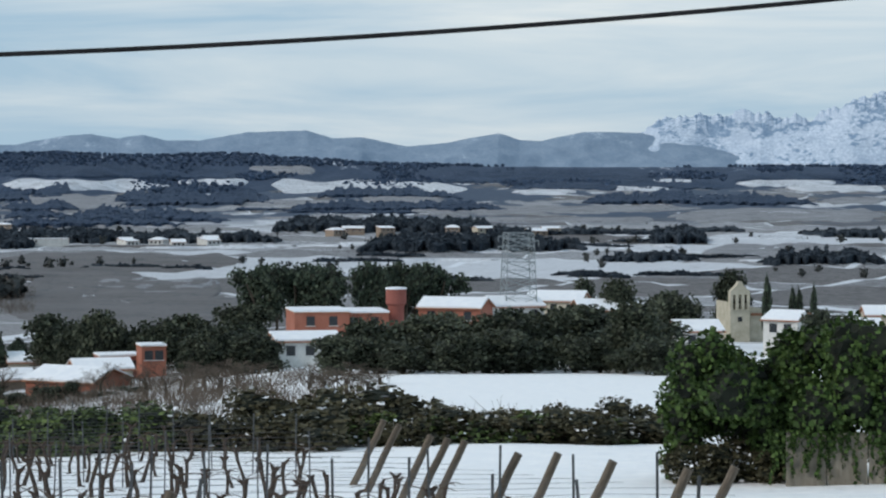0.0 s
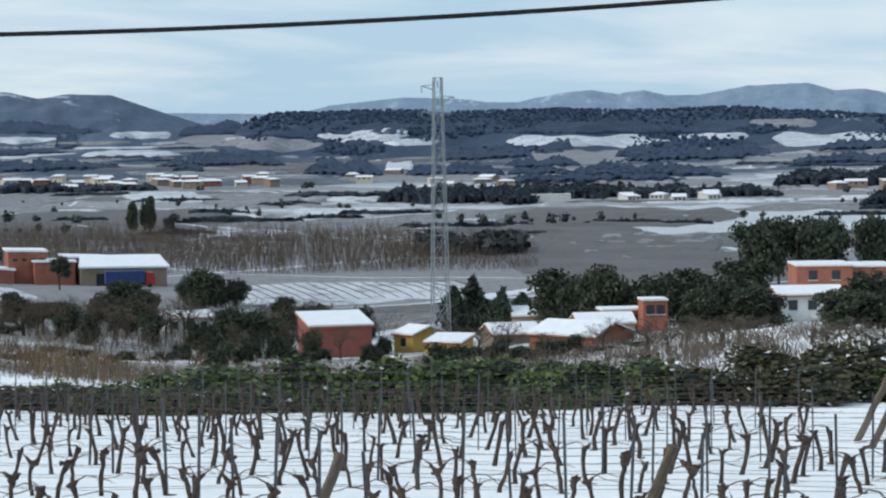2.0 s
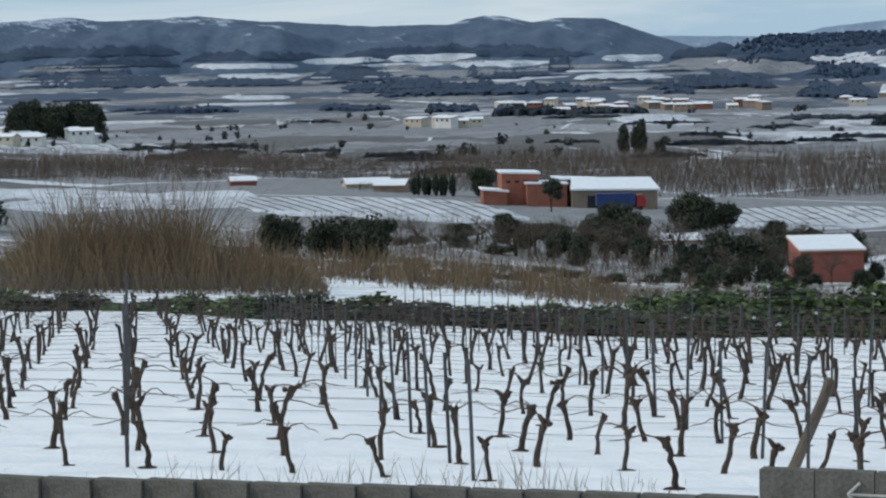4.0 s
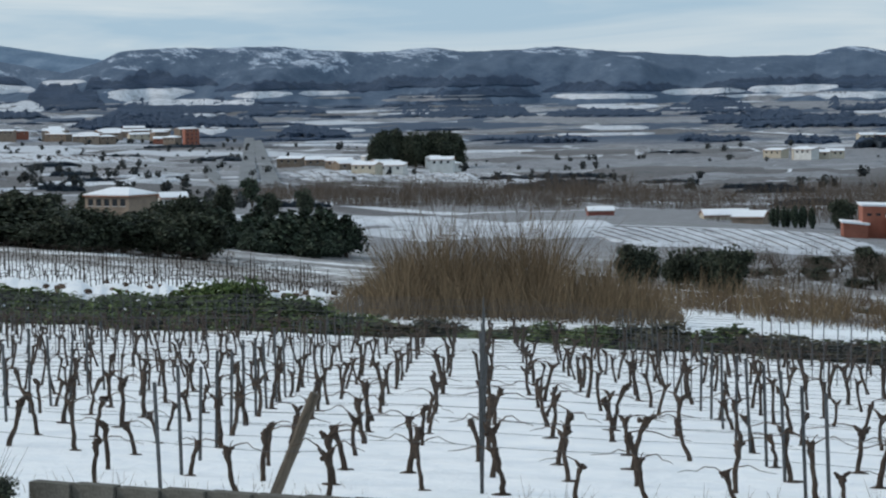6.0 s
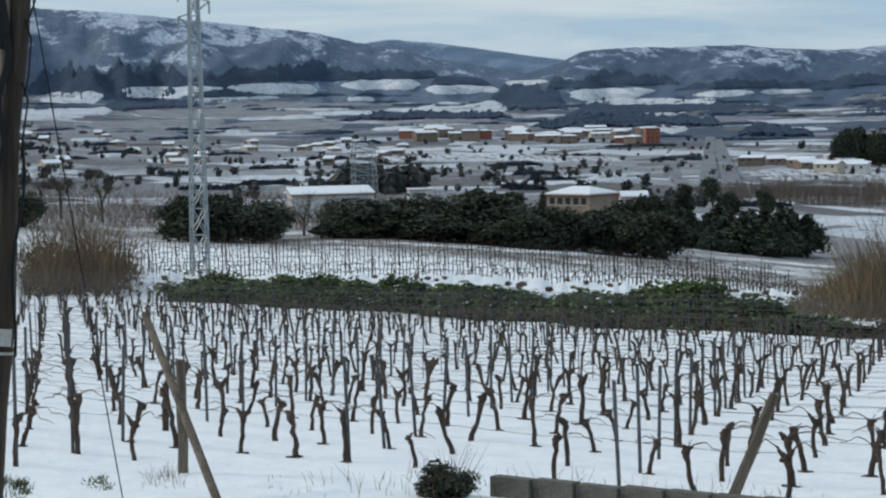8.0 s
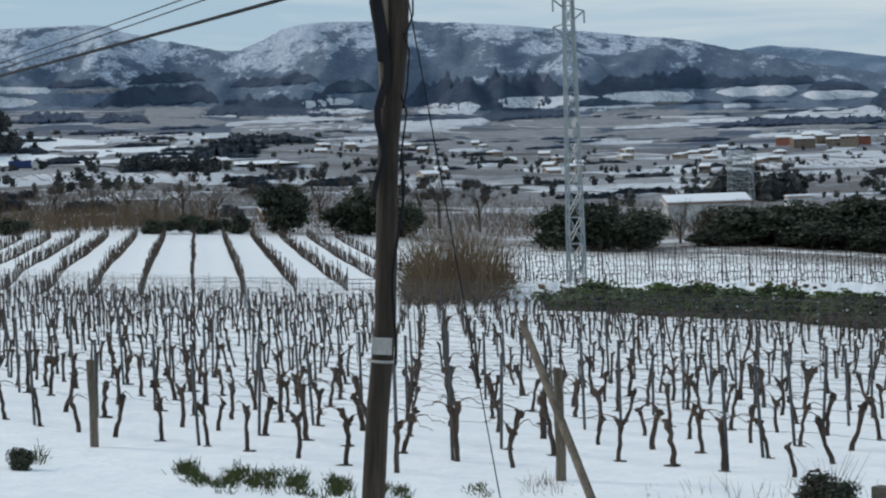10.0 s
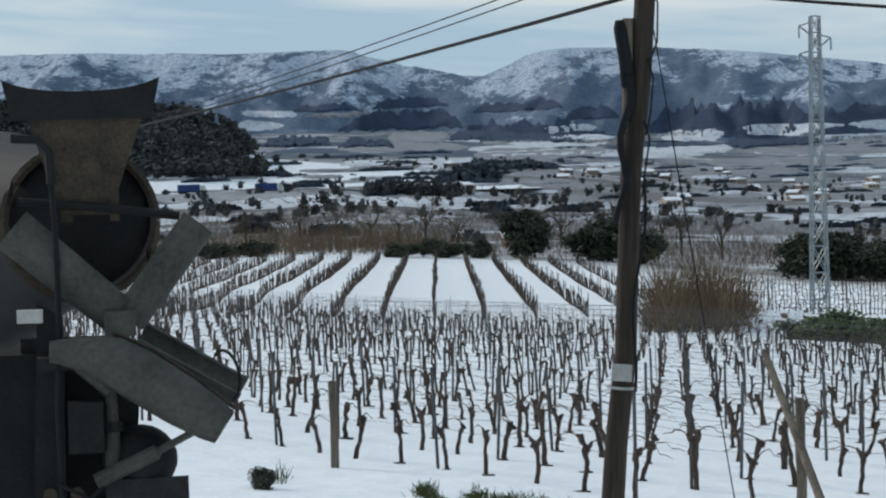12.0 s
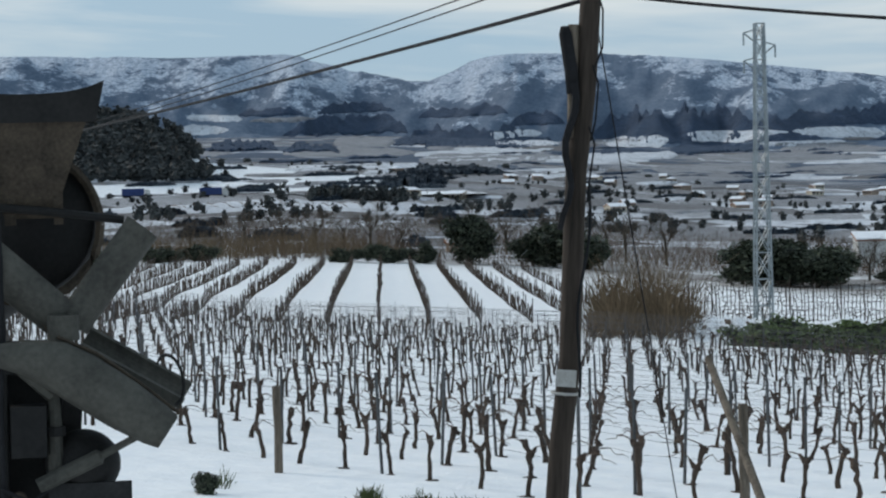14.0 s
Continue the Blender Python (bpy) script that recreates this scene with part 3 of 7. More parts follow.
def vine_shapes(rng, full=True):
    """Trunk and canes of one pruned vine, the row along x: a leaning stem, a knotted head, tied-down canes."""
    trunk, canes = Shape(), []
    h = rng.uniform(0.62, 0.92)
    lean = Vector((rng.choice((-1, 1)) * rng.uniform(0.02, 0.26), rng.uniform(-0.10, 0.10), 0))
    k = 7 if full else 3
    bow = rng.uniform(-0.07, 0.07)
    pts, rad = [Vector((0, 0, -0.08))], [0.056]
    for i in range(1, k + 1):
        t = i / k
        pts.append(lean * t + Vector((bow * math.sin(math.pi * t) + rng.gauss(0, 0.012), rng.gauss(0, 0.012), h * t)))
        rad.append(0.045 - 0.008 * t + rng.uniform(-0.005, 0.006) + (0.020 if t > 0.8 else 0))
    trunk.tube(pts, rad, 7 if full else 4)
    top = pts[-1]
    if rng.random() < 0.75:        # bare soil melted free round the foot
        trunk.blob((rng.uniform(-0.06, 0.06), rng.uniform(-0.05, 0.02), 0.0), (rng.uniform(0.08, 0.2), rng.uniform(0.07, 0.14), 0.03), rng, 0.35, 3, 7 if full else 5)
    if full:
        for _ in range(4):         # knots of old pruning wounds
            trunk.blob(top + Vector((rng.gauss(0, 0.035), rng.gauss(0, 0.03), rng.uniform(-0.09, 0.03))), (rng.uniform(0.035, 0.06), 0.045, rng.uniform(0.03, 0.055)), rng, 0.3, 4, 6)
    for s in (-1, 1):
        if s == 1 and rng.random() < 0.4:
            continue
        shoot = Shape()
        L0 = rng.uniform(0.04, 0.16)
        arm = [top + Vector((0, 0, -0.05)), top + Vector((s * L0 * 0.5, rng.uniform(-.03, .03), 0.01 + rng.uniform(-.03, .03))), top + Vector((s * L0, rng.uniform(-.03, .03), 0.05 + rng.uniform(-.05, .05)))]
        trunk.tube(arm, [0.05, 0.042, 0.026], 6 if full else 4)
        if rng.random() < 0.8:     # a thin cane arching along the wire
            q, L, up = arm[-1], rng.uniform(0.45, 1.0), rng.uniform(0.05, 0.20)
            cane = [q + Vector((s * L * t, rng.gauss(0, 0.02), up * math.sin(min(1, t * 1.6) * 2.6) - 0.10 * t + rng.gauss(0, 0.012))) for t in (0, 0.2, 0.4, 0.6, 0.8, 1)]
            shoot.tube(cane if full else cane[::2], [0.012, 0.011, 0.009, 0.008, 0.007, 0.004] if full else [0.012, 0.009, 0.006], 4, False)
        if rng.random() < 0.35:    # a short spur
            q = arm[1]
            shoot.tube([q, q + Vector((s * rng.uniform(0, .06), rng.gauss(0, .04), 0.07)), q + Vector((s * rng.uniform(0, .12), rng.gauss(0, .06), 0.13))], [0.013, 0.010, 0.006], 4, False)
        if shoot.v:
            canes.append(shoot)
    return trunk, canes


GAP = 2.42                         # metres from row to row
VINE = 1.48                        # metres from vine to vine
SHEAR = 0.534                      # each row is set on along itself, so that the vines also line up aslant
FIRST = 27.28                      # the nearest row
STAKE = 4 * VINE


def row_range(u):
    """Where a row begins and ends: one end follows the leaning posts, the other the curving upper edge."""
    lo = -6.6 + 0.28 * (u - 42.8) if u > 33.5 else (20.0 if u > 30.5 else 32.0)
    if u > 83:
        lo = max(lo, 24 + (u - 83) / 0.265)
    return lo, 1.98 * u + 4


def build_vines():
    rng = random.Random(11)
    kinds = [vine_shapes(rng) for _ in range(14)]
    kinds = [(t.mesh("trunk", BARK, True), [q.mesh("cane", CANE) for q in c]) for t, c in kinds]
    coarse = [vine_shapes(rng, False) for _ in range(16)]
    far_trunk, far_cane = Shape(), Shape()
    singles = 0
    u, row = FIRST, 0
    while u < 99.5:
        lo, hi = row_range(u)
        shift = SHEAR * u
        wires, n = Shape(), int((hi - lo) / VINE)
        first = int(math.ceil((lo - shift) / VINE))
        for k in range(first, first + n):
            uu, vv = u + rng.gauss(0, 0.05), k * VINE + shift + rng.gauss(0, 0.10)
            p = spot(uu, vv)
            near = row < 10 and vv < 56
            if rng.random() > 0.08:
                turn = math.atan2(SIDE.y, SIDE.x) + (math.pi if rng.random() < 0.5 else 0) + rng.gauss(0, 0.15)
                sc = rng.uniform(0.85, 1.2)
                if near and singles < 330:
                    t, c = rng.choice(kinds)
                    vine = new("grapevine", t)
                    vine.matrix_world = Matrix.LocRotScale(p, Euler((0, 0, turn)), (sc, sc, sc))
                    tagged(vine, "gnarled bare pruned grapevine standing in the snow", "grapevine", "vines of the near vineyard")
                    for me in c:
                        new("cane", me).parent = vine
                    singles += 1
                else:
                    t, c = rng.choice(coarse)
                    m = Matrix.LocRotScale(p, Euler((0, 0, turn)), (sc, sc, sc))
                    for src, dst in ((t, far_trunk), *((q, far_cane) for q in c)):
                        b = len(dst.v)
                        dst.v += [m @ w for w in src.v]
                        dst.f += [tuple(b + i for i in f) for f in src.f]
        for h in ((0.78, 1.2) if row < 21 else (0.8, 1.15, 1.5, 1.75)):
            pts = [spot(u, lo + (hi - lo) * i / 40, h + 0.03 * math.sin(i * 2.1 + row)) for i in range(41)]
            wires.tube(pts, 0.0045 if row < 12 else 0.0055, 3, False)
        wires.thing("trellis_wire", WIRE, "thin steel wires strung along a vine row", "wire", "trellis wires")
        u += GAP
        row += 1
    trunks = far_trunk.thing("vine_rows", BARK, "rows of bare grapevines farther down the snowy slope", "grapevines", kind="stuff")
    far_cane.part("canes", CANE, trunks)


def build_stakes():
    rng = random.Random(5)
    s = Shape()
    s.box(-0.024, -0.022, -0.3, 0.024, -0.016, 1.85).box(-0.024, -0.016, -0.3, -0.018, 0.022, 1.85).box(0.018, -0.016, -0.3, 0.024, 0.022, 1.85)
    mesh, rest = s.mesh("trellis_stake", STEEL), Shape()
    u, row = FIRST, 0
    while u < 99.5:
        lo, hi = row_range(u)
        shift = SHEAR * u
        k = math.ceil((lo - shift) / STAKE) * STAKE + shift
        while k < hi:
            if row > 11 or k > 62:
                h = rng.uniform(1.6, 1.95)
                b = spot(u, k + 0.12)
                rest.tube([b - Vector((0, 0, 0.2)), b + Vector((rng.gauss(0, .04), rng.gauss(0, .04), h))], 0.018, 4)
                k += STAKE
                continue
            ob = new("trellis_stake", mesh)
            ob.matrix_world = Matrix.LocRotScale(spot(u, k + 0.12), Euler((rng.gauss(0, 0.025), rng.gauss(0, 0.03), radians(ROW_AZ))), (1.0, 1.0, rng.uniform(0.92, 1.08)))
            tagged(ob, "thin grey galvanised steel vineyard stake standing in snow", "stake", "vineyard stakes")
            k += STAKE
        u += GAP
        row += 1
    rest.thing("stake_rows", STEEL, "grey steel stakes of the farther vine rows", "stakes", kind="stuff")


build_vines()
build_stakes()


def sight(az, el):
    """How far off the ground lies that is seen el degrees from the level along az."""
    lo, hi = 8.0, 130.0
    for _ in range(40):
        m = (lo + hi) / 2
        p = polar(az, m)
        if (ground_at(p.x, p.y) - EYE) / m < math.tan(radians(el)):
            lo = m
        else:
            hi = m
    return lo


def wood_post(az, el, h, lean_side, lean_deep=0, radius=0.092, label="weathered round wooden end post leaning outward", name="end_post"):
    s, rng = Shape(), random.Random(int(az * 100) + 900)
    pts = [(rng.gauss(0, .008), rng.gauss(0, .008), -0.4 + (h + 0.4) * i / 5) for i in range(6)]
    s.tube(pts, [radius * 1.05, radius * 1.03, radius, radius, radius * 0.97, radius * 0.94], 10)
    ob = s.thing(name, OLD_WOOD, label, "post", "row end posts")
    p = on_land(az, sight(az, el))
    ob.matrix_world = Matrix.Translation(p) @ Euler((0, 0, radians(az))).to_matrix().to_4x4() @ Euler((radians(-lean_deep), radians(lean_side), 0)).to_matrix().to_4x4()
    return ob


for az, el, h, lean in ((15.06, -9.7, 1.55, 23), (7.25, -9.6, 1.6, 23), (35.65, -9.4, 1.78, 22)):
    wood_post(az, el, h, lean)
for az, el in ((1.38, -5.92), (1.04, -6.06), (0.31, -6.38), (-0.09, -6.45), (-0.49, -6.51), (-1.68, -6.97), (-2.68, -6.83), (-3.94, -7.08), (-5.72, -7.26), (-6.9, -6.98)):
    near = (1.38 - az) / 8.3
    wood_post(az + 0.72 + 0.25 * near, el - 1.5 - 0.4 * near, 1.95 - 0.2 * near, 25, radius=0.095)
wood_post(48.6, -8.6, 1.93, 0, radius=0.09, label="upright grey wooden end post in the snow")
wood_post(59.5, -7.37, 1.68, -1, radius=0.085, label="upright grey wooden end post in the snow")
p0, p1 = on_land(47.75, sight(47.75, -9.3), -0.1), on_land(49.39, 40.2)
p1.z = EYE + 40.2 * math.tan(radians(-4.9))
Shape().tube([p0, p0.lerp(p1, 0.5) + Vector((0, 0, 0.02)), p1], [0.075, 0.072, 0.066], 8).thing("brace_pole", OLD_WOOD, "slanting grey wooden brace propping a row end post", "post")

# ---- the roadside pole and its cables ----
def build_pole():
    base = on_land(53.25, 20.0, 0.12)
    m = Matrix.Translation(base) @ Euler((0, 0, radians(53.25))).to_matrix().to_4x4() @ Euler((0, radians(4.6), 0)).to_matrix().to_4x4()
    s = Shape()
    pts = [(0.022 * math.sin(i * 1.9), 0.015 * math.cos(i * 1.3), -0.5 + 0.75 * i) for i in range(11)]
    s.tube(pts, [0.106, 0.102, 0.099, 0.095, 0.092, 0.089, 0.088, 0.09, 0.086, 0.082, 0.079], 14)
    ob = s.thing("utility_pole", POLE_WOOD, "dark weathered wooden utility pole carrying black cables", "utility pole", smooth=True)
    ob.matrix_world = m
    stub = Shape().tube([(-0.06, -0.02, 4.3), (-0.09, -0.04, 4.8), (-0.115, -0.04, 5.22)], [0.05, 0.05, 0.045], 8)
    stub.part("wood_splint", OLD_WOOD, ob, "pale splintered wooden stub")
    Shape().tube([(-0.085, -0.08, 4.66), (-0.115, -0.09, 4.86), (-0.178, -0.09, 5.14), (-0.186, -0.09, 5.20)], [0.055, 0.058, 0.055, 0.035], 10).part("cable_sleeve", CABLE, ob, "black cable joint sleeve", True)
    down = [(-0.09 + 0.035 * math.sin(i * 1.1), -0.115 + 0.01 * math.sin(i * 2.3), 4.75 - 0.12 * i) for i in range(11)]
    Shape().tube(down, [0.035 - 0.001 * i for i in range(11)], 7).part("down_cable", CABLE, ob)
    loop = [(0.09 + 0.03 * math.sin(i * 0.9), -0.10, 3.9 - 0.19 * i) for i in range(10)]
    Shape().tube(loop, 0.014, 6).part("down_cable", CABLE, ob)
    for k, z in enumerate((5.5, 4.9, 4.4)):
        Shape().tube([(0.06, -0.09, z), (0.115, -0.10, z - 0.15), (0.13 - 0.02 * k, -0.10, z - 0.45), (0.08, -0.095, z - 0.62)], 0.008, 5).part("loose_wire", CABLE, ob)
    for z in (3.6, 4.05):
        Shape().tube([(0.08, -0.06, z), (0.155, -0.09, z), (0.155, -0.09, z + 0.04)], 0.008, 5).part("bracket", STEEL, ob)
    n = Shape()
    n.box(-0.085, -0.112, 2.27, 0.082, -0.106, 2.41)
    n.part("notice", PAPER, ob, "torn white paper notice")
    for z in (2.21,):
        Shape().tube([(0.112 * math.cos(w), 0.112 * math.sin(w), z) for w in np.linspace(0, 2 * math.pi, 17)], 0.012, 4, False).part("band", PAPER, ob, "pale strap round the pole")
    return m


POLE = build_pole()


def cable(name, p, q, sag, radius, label, n=40):
    pts = []
    for i in range(n + 1):
        t = i / n
        w = p.lerp(q, t)
        w.z -= sag * 4 * t * (1 - t)
        pts.append(w)
    return Shape().tube(pts, radius, 6).thing(name, CABLE, label, "cable", "overhead cables", smooth=True)


def build_pylon(az, r, height, foot=2.0, top=0.55, reach=2.3):
    s, legs = Shape(), [Shape() for _ in range(4)]
    n = 13
    def half(t):
        return foot * (1 - t) + top * t if t < 0.75 else (foot * 0.25 + top * 0.75) * (1 - (t - 0.75) / 0.25) + top * (t - 0.75) / 0.25
    lv = [height * (1 - (1 - i / n) ** 1.15) for i in range(n + 1)]
    cs = [[Vector((sx * half(z / height), sy * half(z / height), z)) for sx, sy in ((-1, -1), (1, -1), (1, 1), (-1, 1))] for z in lv]
    for i in range(n):
        for k in range(4):
            a0, b0, c0, d0 = cs[i][k], cs[i][(k + 1) % 4], cs[i + 1][k], cs[i + 1][(k + 1) % 4]
            s.tube([a0, d0], 0.045, 3, False)
            s.tube([b0, c0], 0.045, 3, False)
            s.tube([c0, d0], 0.045, 3, False)
    for k in range(4):
        legs[k].tube([c[k] for c in cs], 0.075, 4, False)
    ob = tagged(new("pylon", None), "tall grey steel lattice electricity pylon", "pylon", "pylons")
    s.part("lattice", PYLON, ob)
    for leg in legs:
        leg.part("leg", PYLON, ob)
    for k, z in enumerate((0.88, 0.93, 0.97)):
        a = Shape()
        side = 1 if k % 2 else -1
        a.tube([(side * 0.4, 0, height * z - 0.6), (side * reach, 0, height * z)], 0.06, 4).tube([(side * 0.4, 0, height * z + 0.2), (side * reach, 0, height * z)], 0.05, 4)
        a.tube([(side * reach, 0, height * z), (side * reach, 0, height * z - 0.9)], 0.07, 5)
        a.part("crossarm", PYLON, ob)
    ob.matrix_world = Matrix.Translation(on_land(az, r, -0.3)) @ Euler((0, 0, radians(az + 12))).to_matrix().to_4x4()
    return ob


build_pylon(11.8, 340, 38.3, foot=1.25, top=0.55)
build_pylon(48.08, 178, 22.35, foot=0.60, top=0.31, reach=1.15)
build_pylon(-1.77, 380, 17.6, foot=2.7, top=2.0, reach=3.2)
build_pylon(44.2, 430, 13.8, foot=2.2, top=1.7, reach=2.8)
# ---- overhead cables ----
top = polar(52.05, 20.0)
main_a, main_b = polar(52.05, 20.0, 1.29), polar(-25, 14.5, 1.416)
cable("power_cable", main_a, main_b, 0.82, 0.0145, "thick black twisted cable hanging across the sky", 70)
cable("phone_cable", polar(52.05, 20.0, 1.62), polar(-25, 14.5, 2.05), 0.80, 0.006, "thin black telephone cable above the thick one", 70)
left_end = polar(67, 62)
cable("power_cable", polar(52.05, 20.0, 1.23), Vector((left_end.x, left_end.y, EYE + 0.15)), 0.10, 0.019, "black twisted cable running off over the vineyard")
cable("phone_cable", polar(52.05, 20.0, 1.60), Vector((left_end.x, left_end.y, EYE + 0.10)), 0.16, 0.007, "thin telephone cable over the vineyard")
cable("phone_cable", polar(52.02, 20.0, 1.52), Vector((left_end.x, left_end.y, EYE + 0.02)), 0.16, 0.007, "thin telephone cable over the vineyard")
cable("guy_wire", polar(51.95, 20.0, 1.3), on_land(49.6, 22.5), 0.0, 0.006, "thin steel guy wire staying the pole")


def far_end_pole():
    base = Vector((left_end.x, left_end.y, ground_at(left_end.x, left_end.y)))
    s = Shape().tube([(0, 0, -0.5), (0, 0, 3.5), (0, 0, EYE + 0.5 - base.z)], [0.12, 0.10, 0.085], 8)
    ob = s.thing("utility_pole", POLE_WOOD, "distant dark wooden utility pole by the field", "utility pole")
    ob.location = base


far_end_pole()

# ---- trees, bushes and reeds: kinds ----
def crown_shape(rng, lumps, leaves, size, core=0.64, long=1.0):
    """A crown of leaf clumps over lumps (centre, radii); unit height and width."""
    leaf, inner = Shape(), Shape()
    weight = [a[1][0] * a[1][2] for a in lumps]
    # dark lumps stop see-through and stand in for shade deep in the crown
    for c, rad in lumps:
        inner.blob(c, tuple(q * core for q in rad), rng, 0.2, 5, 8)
    for _ in range(leaves):
        c, rad = rng.choices(lumps, weight)[0]
        d = Vector((rng.gauss(0, 1), rng.gauss(0, 1), rng.gauss(0, 1))).normalized()
        k = rng.uniform(0.58, 1.16)
        leaf.leaf(Vector(c) + Vector((d.x * rad[0], d.y * rad[1], d.z * rad[2])) * k, size * rng.uniform(0.6, 1.4), rng, long)
    return leaf, inner


def tree_kind(seed, style, leaf_mat):
    rng = random.Random(seed)
    trunk, lumps = Shape(), []
    if style == "oak":
        trunk.tube([(0, 0, -0.05), (0.01, 0, 0.15), (0.0, 0.01, 0.4)], [0.045, 0.035, 0.025], 8)
        for _ in range(13):
            w, d = rng.uniform(0, 6.28), rng.uniform(0.05, 0.36)
            z = rng.uniform(0.22, 0.82) - 0.25 * d
            q = rng.uniform(0.13, 0.22)
            lumps.append(((d * math.cos(w), d * math.sin(w), z), (q * 1.1, q * 1.1, q * 0.85)))
        lumps.append(((0, 0, 0.45), (0.34, 0.34, 0.40)))
        leaf, inner = crown_shape(rng, lumps, 3600, 0.05)
    elif style == "umbrella":
        for k in range(3):
            w = 2.1 * k + rng.random()
            tip = Vector((0.24 * math.cos(w), 0.24 * math.sin(w), 0.72))
            trunk.tube([(0, 0, -0.05), (0.02, 0, 0.3), tip * 0.6 + Vector((0, 0, 0.15)), tip], [0.03, 0.026, 0.018, 0.01], 7)
        for _ in range(12):
            w, d = rng.uniform(0, 6.28), rng.uniform(0, 0.36)
            q = rng.uniform(0.09, 0.17)
            lumps.append(((d * math.cos(w), d * math.sin(w), 0.88 - 0.22 * d - rng.uniform(0, 0.40)), (q * 1.15, q * 1.15, q * 0.8)))
        leaf, inner = crown_shape(rng, lumps, 2000, 0.04)
    elif style == "pine":
        trunk.tube([(0, 0, -0.05), (0.01, 0.01, 0.45), (0, 0, 0.85)], [0.035, 0.025, 0.01], 7)
        for i in range(16):
            t = i / 15
            w, d = rng.uniform(0, 6.28), 0.34 * (1 - t) * rng.uniform(0.4, 1.0)
            q = (0.22 * (1 - t) + 0.07) * rng.uniform(0.8, 1.15)
            lumps.append(((d * math.cos(w), d * math.sin(w), 0.18 + 0.72 * t), (q, q, q * 0.8)))
        leaf, inner = crown_shape(rng, lumps, 2400, 0.045, 0.66, 1.4)
    elif style == "cypress":
        trunk.tube([(0, 0, -0.05), (0, 0, 0.3)], [0.05, 0.04], 6)
        for i in range(9):
            t = i / 8
            q = 0.42 * math.sin(math.pi * (0.12 + 0.84 * t)) ** 0.7 + 0.06
            lumps.append(((rng.gauss(0, .03), rng.gauss(0, .03), 0.12 + 0.8 * t), (q, q, 0.11)))
        leaf, inner = crown_shape(rng, lumps, 900, 0.09, 0.85, 1.6)
    else:                                                       # bush
        for _ in range(11):
            w, d = rng.uniform(0, 6.28), rng.uniform(0, 0.42)
            q = rng.uniform(0.16, 0.27)
            lumps.append(((d * math.cos(w), d * math.sin(w), max(0.12, rng.uniform(0.2, 0.78) - 0.5 * d)), (q, q, q)))
        leaf, inner = crown_shape(rng, lumps, 1900, 0.062)
    t = trunk.mesh("trunk", TRUNK) if trunk.v else None
    return t, leaf.mesh("crown", leaf_mat), inner.mesh("crown_core", SHADE_CORE)


def bare_kind(seed):
    rng, s, twigs = random.Random(seed), Shape(), Shape()
    s.tube([(0, 0, -0.05), (0.01, 0.01, 0.2), (0.03, 0, 0.42)], [0.03, 0.025, 0.018], 7)

    def grow(p, d, length, r, depth):
        q = p + d * length
        (s if depth > 1 else twigs).tube([p, p.lerp(q, 0.5) + Vector((rng.gauss(0, .01), rng.gauss(0, .01), 0)), q], [r, r * 0.8, r * 0.55], 4, False)
        if depth:
            for _ in range(3 if depth > 1 else 4):
                e = (d + Vector((rng.gauss(0, .55), rng.gauss(0, .55), rng.gauss(0.15, .35)))).normalized()
                grow(q if rng.random() < 0.7 else p.lerp(q, 0.6), e, length * rng.uniform(0.6, 0.85), r * 0.55, depth - 1)

    for k in range(5):
        w = 1.26 * k + rng.random()
        grow(Vector((0.02, 0, 0.16 + 0.06 * k)), Vector((math.cos(w) * 0.8, math.sin(w) * 0.8, 1)).normalized(), 0.2, 0.013, 4)
    return s.mesh("trunk", TRUNK), twigs.mesh("twigs", TWIG), None


KINDS = {
    "oak": [tree_kind(20 + i, "oak", OAK_LEAF) for i in range(4)],
    "umbrella": [tree_kind(30 + i, "umbrella", PINE_LEAF) for i in range(3)],
    "pine": [tree_kind(40 + i, "pine", PINE_LEAF) for i in range(3)],
    "cypress": [tree_kind(50, "cypress", PINE_LEAF)],
    "hedge": [tree_kind(60 + i, "bush", HEDGE_LEAF) for i in range(4)],
    "bramble": [tree_kind(70 + i, "bush", BRAMBLE_LEAF) for i in range(3)],
    "shrub": [tree_kind(80 + i, "bush", OAK_LEAF) for i in range(2)],
    "bare": [bare_kind(90 + i) for i in range(3)],
}
TREE_TAGS = {
    "oak": ("oak_tree", "dense dark green holm oak in the valley", "tree"),
    "umbrella": ("umbrella_pine", "tall dark umbrella pine with bare trunks", "tree"),
    "pine": ("pine_tree", "dark green pine tree in the valley", "tree"),
    "cypress": ("cypress_tree", "narrow dark green cypress tree", "tree"),
    "hedge": ("hedge_bush", "glossy green bush along the vineyard's far edge", "bush"),
    "bramble": ("bramble_bush", "brown-green bramble thicket flecked with snow", "bush"),
    "shrub": ("evergreen_shrub", "dark evergreen shrub among the fields", "bush"),
    "bare": ("bare_tree", "leafless grey-brown tree beside the field", "tree"),
}
tree_rng = random.Random(77)


def tree(kind, az, r, top_el, width, sink=0.0):
    """A tree at az, r whose top is seen at top_el degrees; width in metres."""
    p = on_land(az, r, -sink)
    h = EYE + r * math.tan(radians(top_el)) - p.z
    if h < 0.4:
        return None
    name, label, cat = TREE_TAGS[kind]
    t, crown, core = tree_rng.choice(KINDS[kind])
    root = tagged(new(name, None), label, cat, name.replace("_", " ") + "s")
    root.matrix_world = Matrix.LocRotScale(p, Euler((0, 0, tree_rng.uniform(0, 6.28))), (width, width, h))
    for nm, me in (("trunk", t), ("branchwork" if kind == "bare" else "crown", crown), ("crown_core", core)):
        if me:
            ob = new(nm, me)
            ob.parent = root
    return root


